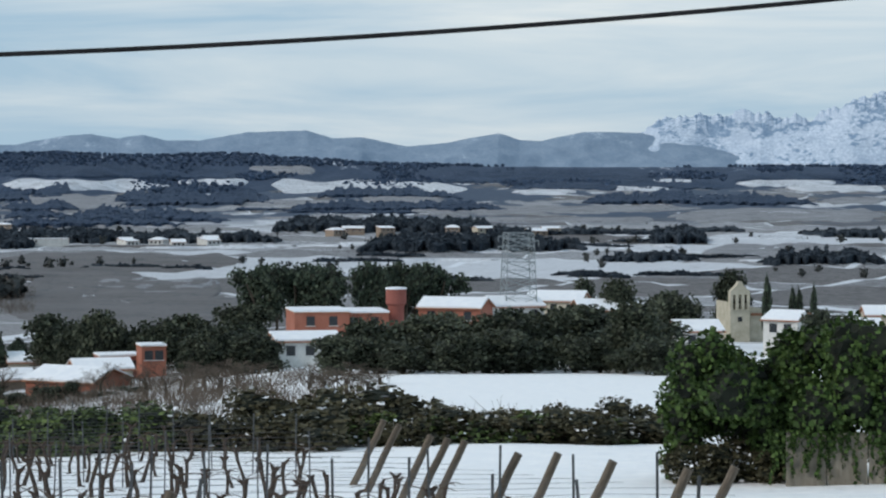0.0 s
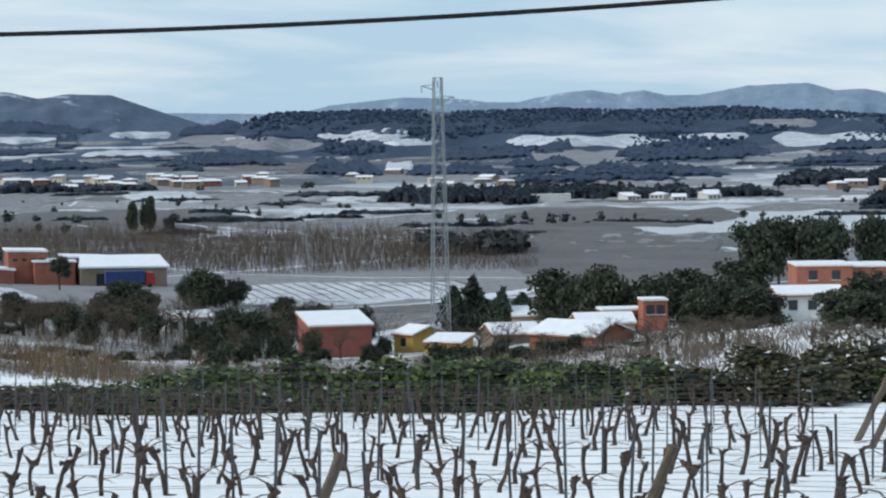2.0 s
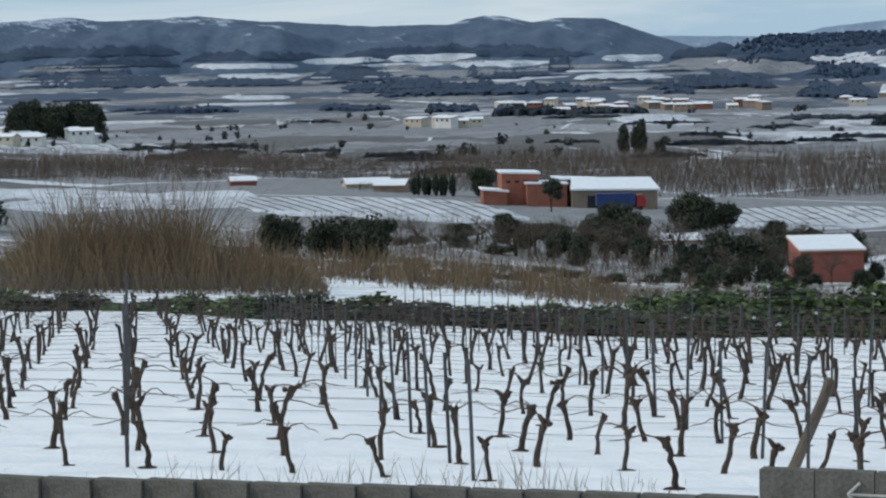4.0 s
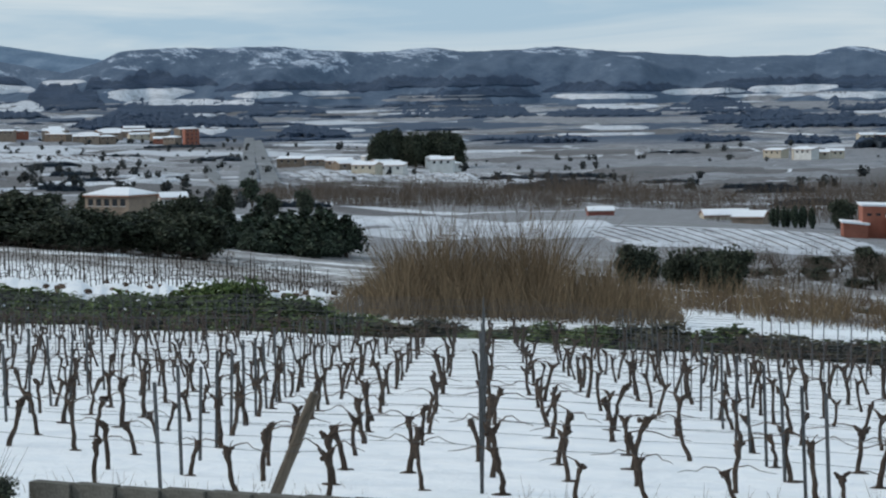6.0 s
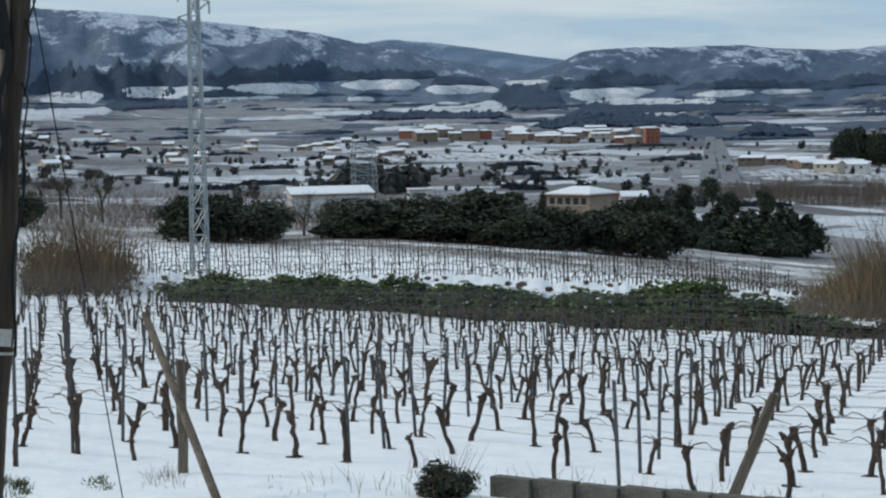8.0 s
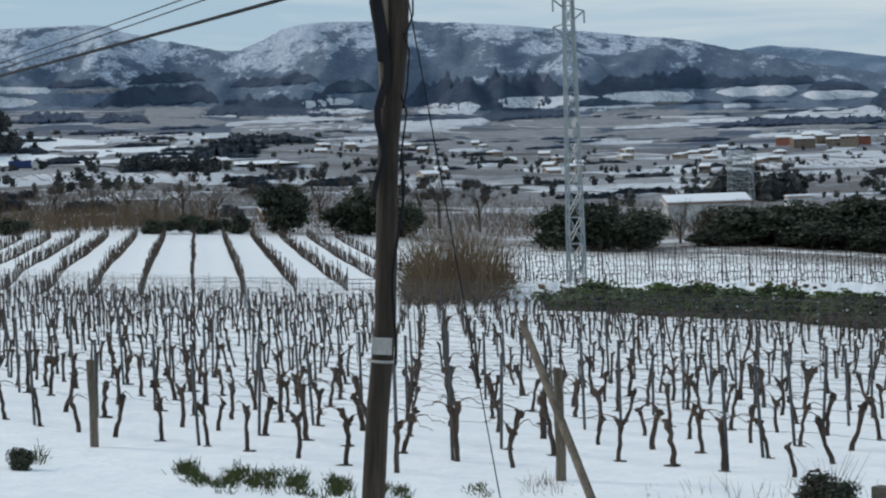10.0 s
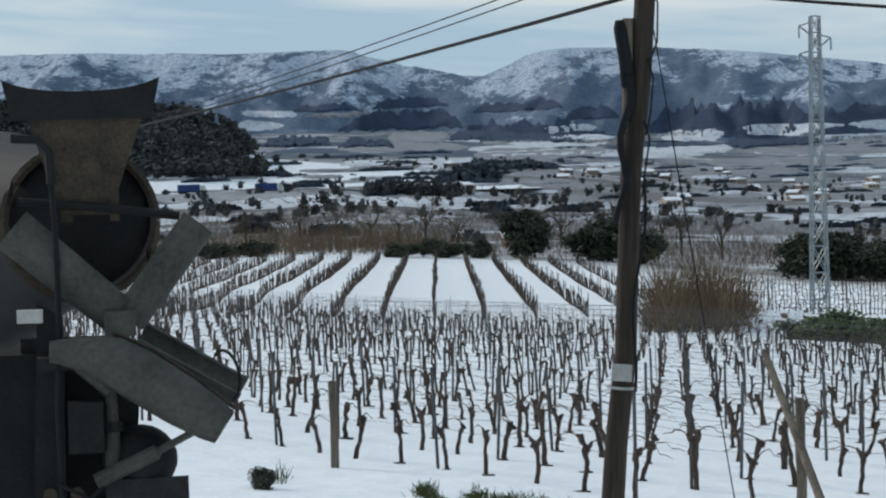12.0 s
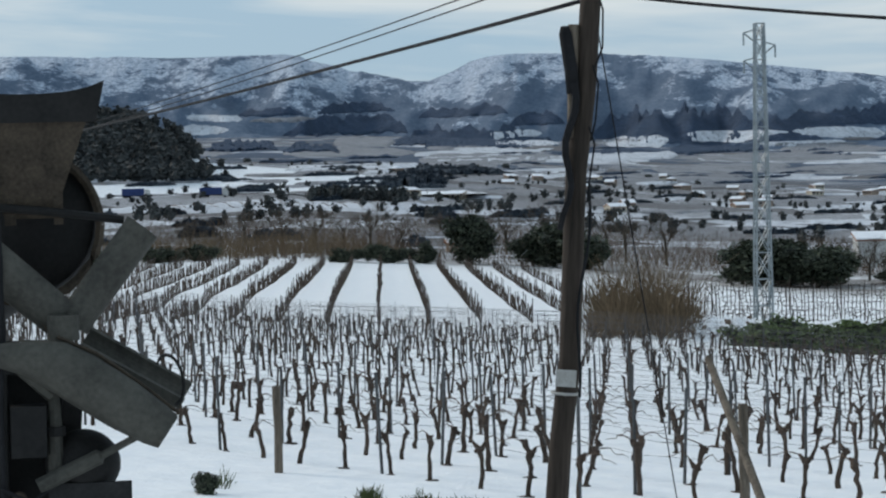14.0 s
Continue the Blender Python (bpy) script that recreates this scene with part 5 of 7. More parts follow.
plots(WHITE_FIELD, [(52.76, 54.36, 0.07, 0.29), (50.13, 51.87, 0.01, 0.37), (48.02, 49.76, 0.09, 0.3), (42.82, 44.73, 0.2, 0.49), (40.99, 42.76, 0.08, 0.3), (39.85, 40.92, 0.26, 0.39), (38.03, 39.36, -0.05, 0.15), (36.55, 38.97, -0.29, -0.07), (40.73, 42.97, -0.42, -0.08)])
plots(WHITE_FIELD, [(40.82, 42.93, -1.45, -1.28), (44.08, 44.93, -1.21, -0.96), (36.56, 37.82, -0.9, -0.71), (50.3, 54.37, -0.29, -0.11), (43.99, 47.17, -1.88, -1.7), (42.81, 44.79, -1.96, -1.8), (37.71, 41.36, -2.08, -1.94), (52.8, 55.66, -0.06, 0.1)])
plots(PALE_FIELD, [(54.0, 55.56, -0.91, -0.7), (45.28, 49.51, -0.35, -0.15), (44.63, 47.67, -0.7, -0.46), (47.93, 49.78, -0.63, -0.42), (45.31, 47.95, -1.43, -1.19), (49.26, 51.5, -0.82, -0.53)])
plots(WHITE_FIELD, [(60.48, 61.6, 0.53, 0.82), (60.15, 61.46, 0.85, 1.02), (53.15, 54.48, 0.26, 0.53), (50.19, 51.57, 0.03, 0.35), (47.36, 49.86, 0.19, 0.42), (45.21, 47.38, 0.14, 0.46), (56.01, 57.93, -0.35, -0.18), (52.64, 55.81, -0.26, -0.11), (50.0, 52.63, -0.25, -0.04)])
plots(PALE_FIELD, [(58.44, 60.02, 0.79, 0.93), (52.64, 56.08, -0.39, 0.08), (47.39, 50.66, -0.59, -0.35), (48.31, 50.27, -0.79, -0.58), (53.17, 55.29, -0.69, -0.53), (56.07, 59.25, -0.06, 0.18), (56.6, 58.05, 0.17, 0.46), (45.22, 47.65, -0.25, 0.07), (45.23, 47.39, -0.63, -0.43)])
plots(WHITE_FIELD, [(30.5, 36.8, -3.22, -2.80), (27.5, 33.6, -3.55, -3.0)])
woodlots([(8.6, 10.15, -0.71, -0.44), (8.47, 10.28, -1.01, -0.7), (3.89, 7.56, -0.88, -0.38), (-0.47, 2.97, -0.7, -0.4), (-1.54, 3.76, -1.01, -0.7), (-1.27, 4.02, -1.52, -1.04), (-3.39, 2.04, -1.94, -1.38), (-6.03, -3.66, -2.19, -1.87), (-6.15, -4.84, -1.74, -1.26)])
woodlots([(-10.29, -7.46, -2.22, -1.82), (-10.28, -8.24, -1.59, -1.32), (-7.07, -5.37, -1.48, -1.31), (3.76, 8.74, -1.75, -1.38), (9.51, 10.28, -1.87, -1.4), (-6.8, -1.53, -0.49, -0.13), (-8.75, -3.25, -0.84, -0.47), (-10.27, -6.8, -0.28, -0.1), (-5.23, 0.06, -0.36, 0.03)])
woodlots([(4.68, 9.51, -0.25, 0.06), (6.0, 10.28, -1.38, -1.09), (-5.23, -0.48, -1.56, -1.35)])
woodlots([(19.59, 25.7, -0.07, 0.26), (24.29, 25.71, -0.56, -0.3), (21.83, 25.71, -0.81, -0.47), (20.62, 23.0, -0.5, -0.29), (20.18, 20.71, -0.42, 0.0), (19.2, 21.83, -0.92, -0.66), (20.21, 22.03, -1.44, -1.12), (22.33, 23.59, -1.31, -1.06), (24.38, 25.6, -1.26, -1.05)])
woodlots([(18.36, 20.53, -1.43, -1.19), (17.29, 18.02, -1.0, -0.74), (15.37, 18.41, -0.88, -0.51), (13.18, 14.76, -0.6, -0.32), (13.09, 14.97, -1.13, -0.64), (9.56, 11.93, -0.81, -0.43), (12.6, 15.51, -1.64, -1.48), (10.22, 13.26, -1.82, -1.32), (7.35, 12.07, -1.75, -1.28)])
woodlots([(8.62, 9.72, -0.65, -0.36), (5.18, 7.74, -0.83, -0.38), (5.18, 8.78, -1.27, -0.85), (5.18, 16.55, -0.22, 0.18), (14.57, 15.49, -0.26, 0.08), (15.76, 17.87, -0.14, 0.23), (10.22, 12.59, -1.19, -0.82), (8.65, 10.22, -1.2, -0.91)])
woodlots([(39.37, 40.66, -0.3, 0.27), (35.46, 39.51, -0.47, -0.03), (34.28, 36.38, -0.5, -0.19), (29.25, 33.74, 0.1, 0.42), (37.18, 40.29, -0.77, -0.47), (35.81, 37.18, -0.78, -0.46), (33.68, 35.48, -1.04, -0.67), (27.94, 30.06, -1.23, -1.02), (24.66, 26.1, -1.24, -1.05)])
woodlots([(22.31, 23.61, -1.33, -1.09), (20.53, 22.05, -1.4, -1.11), (24.13, 26.75, -0.59, -0.2), (20.53, 24.78, -0.94, -0.57), (26.49, 29.39, -0.64, -0.4), (21.28, 22.96, -0.53, -0.22), (29.26, 33.23, -0.62, -0.17), (32.69, 34.54, 0.02, 0.29), (25.56, 29.25, -0.06, 0.2)])
woodlots([(20.53, 25.3, 0.0, 0.29), (36.76, 39.36, 0.22, 0.61), (33.74, 36.9, 0.08, 0.34), (29.25, 32.43, -0.17, 0.12)])
woodlots([(53.04, 56.67, 0.22, 0.69), (48.03, 52.12, 0.33, 1.01), (46.98, 50.55, 0.14, 0.61), (43.94, 48.03, 0.46, 0.83), (47.92, 50.3, -0.12, 0.17), (40.67, 44.75, -0.5, -0.21), (39.62, 41.32, -0.27, 0.38), (36.55, 40.15, -0.72, -0.38), (38.06, 39.87, 0.16, 0.5)])
woodlots([(55.4, 57.1, -0.76, -0.34), (53.83, 55.13, 0.11, 0.43), (44.46, 46.84, 0.53, 0.95), (42.36, 44.46, 0.46, 0.75), (41.18, 42.62, 0.29, 0.58), (50.3, 53.19, -0.1, 0.08), (46.59, 47.91, 0.07, 0.28)])
woodlots([(56.3, 59.23, 0.5, 1.03), (57.9, 59.24, 0.07, 0.38), (59.37, 61.08, 0.16, 0.53), (52.76, 55.93, 0.11, 0.64), (48.29, 51.96, 0.18, 0.99), (48.17, 50.13, -0.11, 0.23), (46.08, 48.29, 0.35, 0.84), (53.93, 56.05, 0.86, 1.18), (56.58, 58.43, 1.0, 1.31)])
woodlots([(58.69, 60.27, 0.96, 1.17), (53.96, 56.61, -0.53, -0.19), (45.21, 47.38, 0.48, 0.74), (52.62, 53.94, 0.61, 1.01)])

plots(BARE_FIELD, [(5.17, 11.02, -3.28, -2.60), (5.17, 9.96, -3.68, -3.23), (4.55, 10.29, -2.36, -1.95), (5.87, 10.29, -2.93, -2.41), (3.76, 10.29, -3.62, -2.83), (7.01, 10.98, -2.82, -2.36), (7.35, 10.62, -2.53, -2.14)])


def scatter(az0, az1, el0, el1, parcels, hedges, wide, thick, seed):
    """Small parcels, snowed-up tracks and hedgerows over a stretch of the valley."""
    rng = random.Random(seed)
    for _ in range(parcels):
        az, el, w = rng.uniform(az0, az1), el0 + (el1 - el0) * rng.random() ** 0.8, rng.uniform(*wide)
        plots(rng.choice((WHITE_FIELD, WHITE_FIELD, PALE_FIELD, PALE_FIELD, BARE_FIELD)), [(az, az + w, el, el + rng.uniform(*thick))])
    for _ in range(hedges):
        az, el, w = rng.uniform(az0, az1), rng.uniform(el0, el1), rng.uniform(0.3, 0.6) * wide[1]
        woodlots([(az, az + w, el, el + rng.uniform(0.05, 0.11))])


scatter(-10, 36, -2.9, -1.0, 70, 45, (0.8, 4.0), (0.02, 0.06), 51)
scatter(36, 64, -2.2, -0.5, 90, 60, (0.5, 2.4), (0.03, 0.10), 52)
scatter(42, 66, -0.8, 0.15, 70, 45, (0.5, 2.2), (0.04, 0.13), 53)
scatter(16, 42, -0.95, -0.1, 50, 35, (0.6, 2.6), (0.03, 0.09), 54)


def snow_field(name, label, az0, az1, r0, r1, gap, slant, seed, material=None):
    """A snowed-over field of young vines: a white sheet with dark rows."""
    A, R = np.meshgrid(np.linspace(az0, az1, 40), np.linspace(r0, r1, 14))
    verts = []
    for az, r in zip(A.ravel(), R.ravel()):
        t, w = (az - az0) / (az1 - az0), (r - r0) / (r1 - r0) - 0.5
        r += (r1 - r0) * (0.35 * w * (math.sin(math.pi * t) ** 0.4 - 1.6) + 0.12 * noise.noise(Vector((t * 5, w, seed))))
        verts.append(tuple(on_land(az + slant * w * 0.8 + 0.1 * noise.noise(Vector((r * 0.02, t, seed))), r, 0.10 + r * 0.00035 if abs(w) < 0.49 and 0.001 < t < 0.999 else -0.25)))
    faces = [(i * 40 + k + 1, i * 40 + k, (i + 1) * 40 + k, (i + 1) * 40 + k + 1) for i in range(13) for k in range(39)]
    tagged(new(name, mesh_of(name, verts, faces, material or WHITE_FIELD, True)), label, "field", kind="structure")
    s, rng = Shape(), random.Random(seed)
    az = az0
    while az < az1:
        pts, trim = [], 0.05 * (az1 - az0) * rng.random()
        for i in range(9):
            t = i / 8
            b = az + slant * (t - 0.5)
            if az0 + trim <= b <= az1 - trim:
                pts.append(on_land(b, r0 + (r1 - r0) * (0.2 + 0.6 * t), 0.32 + r0 * 0.0004))
        if len(pts) > 2:
            s.tube(pts, r0 * 0.00016, 4)
        az += math.degrees(gap / r0)
    s.thing("vine_rows", SCRUB, "dark rows of young vines across a snowy field", "grapevines", kind="stuff")


snow_field("snow_field_1", "white field with slanting dark vine rows", 30.7, 35.3, 970, 1150, 7.0, 0.5, 1)
snow_field("snow_field_2", "pale snowy vineyard before the warehouse", 21.5, 28.3, 455, 590, 3.0, 1.2, 2)
snow_field("snow_field_3", "small white striped field on the plain", 11.6, 14.2, 790, 880, 6.0, 0.8, 3)
snow_field("snow_field_4", "snowy field with close dark rows behind the sheds", 11.0, 17.6, 470, 580, 2.6, 0.9, 4)
snow_field("snow_field_5", "white striped field below the far town", 38.2, 44.5, 1230, 1400, 7.5, 0.5, 5)
snow_field("snow_field_6", "white terraced field below the road", 56.5, 62.0, 760, 880, 5.0, 0.5, 8)
# ---- buildings ----
def house(az, r, width, depth, top_el, wall, roof="gable", turn=0.0, rows=1, cols=3, name="house", label="", group="", roof_mat=None, height=None, eave=0.35):
    """A house whose ridge is seen at top_el, with roof, snow, windows and door as parts. Local x runs along its front."""
    p = on_land(az, r)
    h = height if height else max(2.4, EYE + r * math.tan(radians(top_el)) - p.z)
    rise = {"gable": 0.16 * depth, "shed": 0.14 * depth, "flat": 0.0, "hip": 0.14 * depth}[roof]
    he = h - rise - 0.35
    w, d = width / 2, depth / 2
    s = Shape()
    if roof == "gable":
        out = [(-d, -2.5), (d, -2.5), (d, he), (0, he + rise), (-d, he)]
        s.prism(out, -w, w)
        s.v = [Vector((q.y, q.x, q.z)) for q in s.v]
        s.f = [f[::-1] for f in s.f]
    elif roof == "shed":
        s.prism([(-d, -2.5), (d, -2.5), (d, he + rise), (-d, he)], -w, w)
        s.v = [Vector((q.y, q.x, q.z)) for q in s.v]
        s.f = [f[::-1] for f in s.f]
    else:
        s.box(-w, -d, -2.5, w, d, he)
    body = s.thing(name, wall, label, "building", group)
    ov, t = eave, 0.16
    for k, (mat, nm, lift) in enumerate(((roof_mat or TILE_ROOF, "roof", 0.0), (ROOF_SNOW, "roof_snow", t))):
        g, inset, thick = Shape(), 0.12 * k, (t if not k else 0.24)
        o = ov - inset
        z0 = he + lift
        slope = rise / d
        if roof == "gable":
            g.prism([(-d - o, z0 - slope * o), (0, z0 + rise), (d + o, z0 - slope * o), (d + o, z0 - slope * o + thick), (0, z0 + rise + thick), (-d - o, z0 - slope * o + thick)], -w - o, w + o)
        elif roof == "shed":
            g.prism([(-d - o, z0 - slope * o / 2), (d + o, z0 + rise + slope * o / 2), (d + o, z0 + rise + thick), (-d - o, z0 + thick)], -w - o, w + o)
        elif roof == "hip":
            b = len(g.v)
            q = min(d, w * 0.6)
            for z, e in ((z0, 0.0), (z0 + thick, 0.0)):
                g.v += [Vector((-w - o, -d - o, z)), Vector((w + o, -d - o, z)), Vector((w + o, d + o, z)), Vector((-w - o, d + o, z))]
            g.v += [Vector((-w + q, 0, z0 + rise + thick)), Vector((w - q, 0, z0 + rise + thick))]
            g.f += [(3, 2, 1, 0), (0, 1, 5, 4), (1, 2, 6, 5), (2, 3, 7, 6), (3, 0, 4, 7), (4, 5, 9, 8), (5, 6, 9), (6, 7, 8, 9), (7, 4, 8)]
        else:
            g.box(-w - o * 0.3, -d - o * 0.3, z0, w + o * 0.3, d + o * 0.3, z0 + thick)
        if roof in ("gable", "shed"):
            g.v = [Vector((q.y, q.x, q.z)) for q in g.v]
            g.f = [f[::-1] for f in g.f]
        g.part(nm, mat, body, "white snow lying on the roof" if k else "")
    step_x = width / (cols + 0.4)
    for j in range(rows):
        for i in range(cols):
            x = -w + step_x * (i + 0.7)
            z = he - 1.0 - 2.8 * j
            if z < 0.8:
                continue
            win = Shape().box(x - 0.55, -d - 0.03, z - 0.6, x + 0.55, -d + 0.04, z + 0.6).part("window", GLASS_DARK, body)
            Shape().box(x - 0.65, -d - 0.10, z - 0.72, x + 0.65, -d - 0.032, z - 0.62).part("sill", WHITEWASH, win)
    body.matrix_world = Matrix.Translation(p) @ Euler((0, 0, radians(az + turn))).to_matrix().to_4x4()
    return body


house(2.95, 325, 7.2, 9, -3.30, ORANGE, "flat", 8, 1, 2, label="orange two-storey block with snow on its roof", group="estate buildings")
house(1.95, 330, 6.6, 9, -3.32, ORANGE, "flat", 8, 1, 2, label="orange two-storey block with snow on its roof", group="estate buildings")
house(3.2, 298, 8, 5, -3.85, WHITEWASH, "shed", 10, 2, 3, label="pale low house with a snowy roof below the block")
house(-0.3, 345, 9, 7, -3.02, ORANGE, "gable", -15, 1, 3, label="orange house with a snow-covered gable roof")
house(-1.6, 380, 8, 8, -2.98, WHITEWASH, "gable", 20, 1, 3, label="white house with thick snow on the roof", group="hamlet houses")
house(-2.7, 395, 9, 8, -2.86, CREAM, "gable", -10, 1, 3, label="cream house with thick snow on the roof", group="hamlet houses")
house(-3.8, 370, 9, 8, -3.05, TAN, "gable", 12, 1, 3, label="tan house with thick snow on the roof", group="hamlet houses")
house(-5.9, 330, 6, 7, -3.52, WHITEWASH, "gable", 14, 2, 2, label="white village house with a snowy roof", group="hamlet houses")
house(-8.1, 330, 5, 6, -3.28, WHITEWASH, "gable", -25, 1, 2, label="white village house with a snowy roof", group="hamlet houses")
house(-9.6, 320, 6, 6, -3.45, WHITEWASH, "gable", 8, 1, 2, label="white village house with a snowy roof", group="hamlet houses")
house(-10.2, 340, 5, 6, -3.15, CREAM, "gable", 8, 2, 2, label="cream village house with a snowy roof", group="hamlet houses")
house(6.82, 318, 3.2, 4, -4.1, ORANGE, "flat", 10, 1, 2, label="small orange tower-like house with a flat snowy roof")
house(7.6, 322, 5.4, 5, -4.32, BRICK_RED, "flat", 10, 1, 3, label="low red house with a flat snowy roof")
house(8.5, 292, 9.5, 8, -4.6, ORANGE, "gable", -35, 0, 0, label="long orange shed with thick snow on the roof")
house(8.0, 305, 7, 6, -4.42, CREAM, "gable", 10, 0, 0, label="cream shed with thick snow on the roof")
house(10.0, 340, 8.8, 7, -4.63, TAN, "gable", 15, 0, 0, label="brown shed with a snowy roof")
house(9.6, 372, 7, 7, -4.25, CREAM, "gable", 5, 0, 0, label="pale shed with a snowy roof among pines")
house(12.3, 342, 4.2, 6, -4.66, YELLOW, "gable", -50, 1, 1, label="ochre yellow house with a snowy roof")
house(11.6, 325, 5, 5, -4.95, YELLOW, "shed", -20, 1, 2, label="low ochre outbuilding with snow on its roof")
house(14.3, 338, 8.6, 9, -4.36, BRICK_RED, "shed", 12, 0, 0, label="plain red barn with a snow-covered sloping roof")
house(17.75, 402, 8.2, 5, -4.26, WHITEWASH, "shed", 10, 1, 3, label="long white shed with a snowy roof")
house(25.0, 640, 12, 8, -2.82, CREAM, "gable", 10, 1, 4, label="low cream farmhouse with a snowy roof", group="farm")
house(24.4, 620, 8, 8, -2.86, TAN, "gable", -12, 1, 3, label="low tan farmhouse with a snowy roof", group="farm")
house(27.9, 660, 7, 6, -2.75, BRICK_RED, "gable", 5, 1, 2, label="small red-brown farm building with a snowy roof")
house(39.1, 430, 9.5, 8, -2.12, TAN, "hip", -38, 2, 5, name="villa", label="tan villa with a hipped snowy roof")
house(37.9, 470, 5, 5, -2.25, WHITEWASH, "gable", 8, 1, 2, label="small white annexe with snow on its roof")
house(45.0, 420, 14, 7, -2.02, WHITEWASH, "shed", 8, 0, 0, label="long white shed under snow", name="shed")
house(42.9, 430, 4, 4, -2.1, WHITEWASH, "flat", 8, 1, 1, label="small white hut under snow", name="shed")
house(55.2, 400, 3.4, 3, 0, TAN, "gable", 8, 0, 0, label="small tile-roofed field hut in the snow", name="shed", height=2.4)


def build_warehouse():
    p = on_land(20.3, 560)
    root = tagged(new("warehouse", None), "large orange winery warehouse with snow-covered roofs", "building")
    root.matrix_world = Matrix.Translation(p) @ Euler((0, 0, radians(20.3 + 6))).to_matrix().to_4x4()

    def block(x0, x1, y0, y1, h, slope, mat):
        Shape().prism([(x0, -3), (x1, -3), (x1, h + slope), (x0, h)], y0, y1).part("wall", mat, root)
        Shape().prism([(x0 - 0.4, h), (x1 + 0.4, h + slope), (x1 + 0.4, h + slope + 0.4), (x0 - 0.4, h + 0.4)], y0 - 0.4, y1 + 0.4).part("roof_snow", ROOF_SNOW, root, "white snow lying on the roof")

    block(-19.5, -14, -3, 6, 4.2, -0.6, ORANGE)
    block(-15, -6.5, 0, 12, 7.8, -0.3, ORANGE)
    block(-9.5, -0.5, -4, 8, 5.4, -0.2, ORANGE)
    block(-2, 8, 2, 14, 6.0, -0.5, ORANGE)
    Shape().prism([(0.5, -3), (20, -3), (20, 3.6), (0.5, 4.4)], -6, 10).part("wall", TAN, root, "tan shaded long wall")
    g = Shape()
    g.v += [Vector(q) for q in ((0, -6.6, 3.9), (20.6, -6.6, 3.6), (19.4, 2, 5.9), (1.2, 2, 6.1), (0, -6.6, 4.3), (20.6, -6.6, 4.0), (19.4, 2, 6.3), (1.2, 2, 6.5))]
    g.f += [(3, 2, 1, 0), (4, 5, 6, 7), (0, 1, 5, 4), (1, 2, 6, 5), (2, 3, 7, 6), (3, 0, 4, 7)]
    g.part("roof_snow", ROOF_SNOW, root, "white snow lying on the roof")
    for k in range(4):
        Shape().box(-14 + 2 * k, -0.06, 5.6, -13 + 2 * k, 0.05, 6.1).part("window", GLASS_DARK, root)
    for k in range(3):
        Shape().box(4 + 5 * k, -6.06, -0.2, 7 + 5 * k, -5.95, 2.6).part("door", GLASS_DARK, root, "dark loading door")


build_warehouse()


def lorry(az, r, turn, cab, label):
    root = tagged(new("lorry", None), label, "lorry")
    root.matrix_world = Matrix.Translation(on_land(az, r)) @ Euler((0, 0, radians(az + turn))).to_matrix().to_4x4()
    Shape().box(-5, -1.2, 1.1, 3.6, 1.2, 3.8).part("trailer", TRUCK_BLUE, root, "dark blue tarpaulin trailer")
    Shape().prism([(4.0, 0.6), (6.0, 0.6), (6.0, 2.2), (5.6, 3.3), (4.0, 3.4)], -1.15, 1.15).part("cab", cab, root)
    Shape().box(-5, -0.5, 0.75, 5.6, 0.5, 1.09).part("chassis", MIXER_DARK, root)
    for x in (-4.2, -3.0, -1.8, 4.8):
        for y in (-1.0, 1.0):
            Shape().tube([(x, y - 0.15, 0.5), (x, y + 0.15, 0.5)], 0.5, 12).part("wheel", RUBBER, root)


lorry(19.1, 545, 8, TRUCK_RED, "parked lorry with a dark blue trailer and red cab")
lorry(62.7, 960, 5, WHITEWASH, "dark blue lorry standing on the far road")
lorry(60.9, 960, 5, WHITEWASH, "dark blue lorry standing on the far road")


def build_water_tower():
    p = on_land(1.1, 335)
    h = EYE + 335 * math.tan(radians(-2.79)) - p.z
    s = Shape().tube([(0, 0, -2), (0, 0, h * 0.66), (0, 0, h * 0.72), (0, 0, h * 0.75), (0, 0, h - 0.3)], [1.1, 1.1, 1.15, 1.42, 1.42], 20)
    ob = s.thing("water_tower", BRICK_RED, "round red water tower with a wider tank", "water tower")
    Shape().tube([(0, 0, h - 0.3), (0, 0, h - 0.1), (0, 0, h)], [1.5, 1.5, 0.6], 20).part("roof_snow", ROOF_SNOW, ob, "white snow cap")
    ob.location = p


build_water_tower()


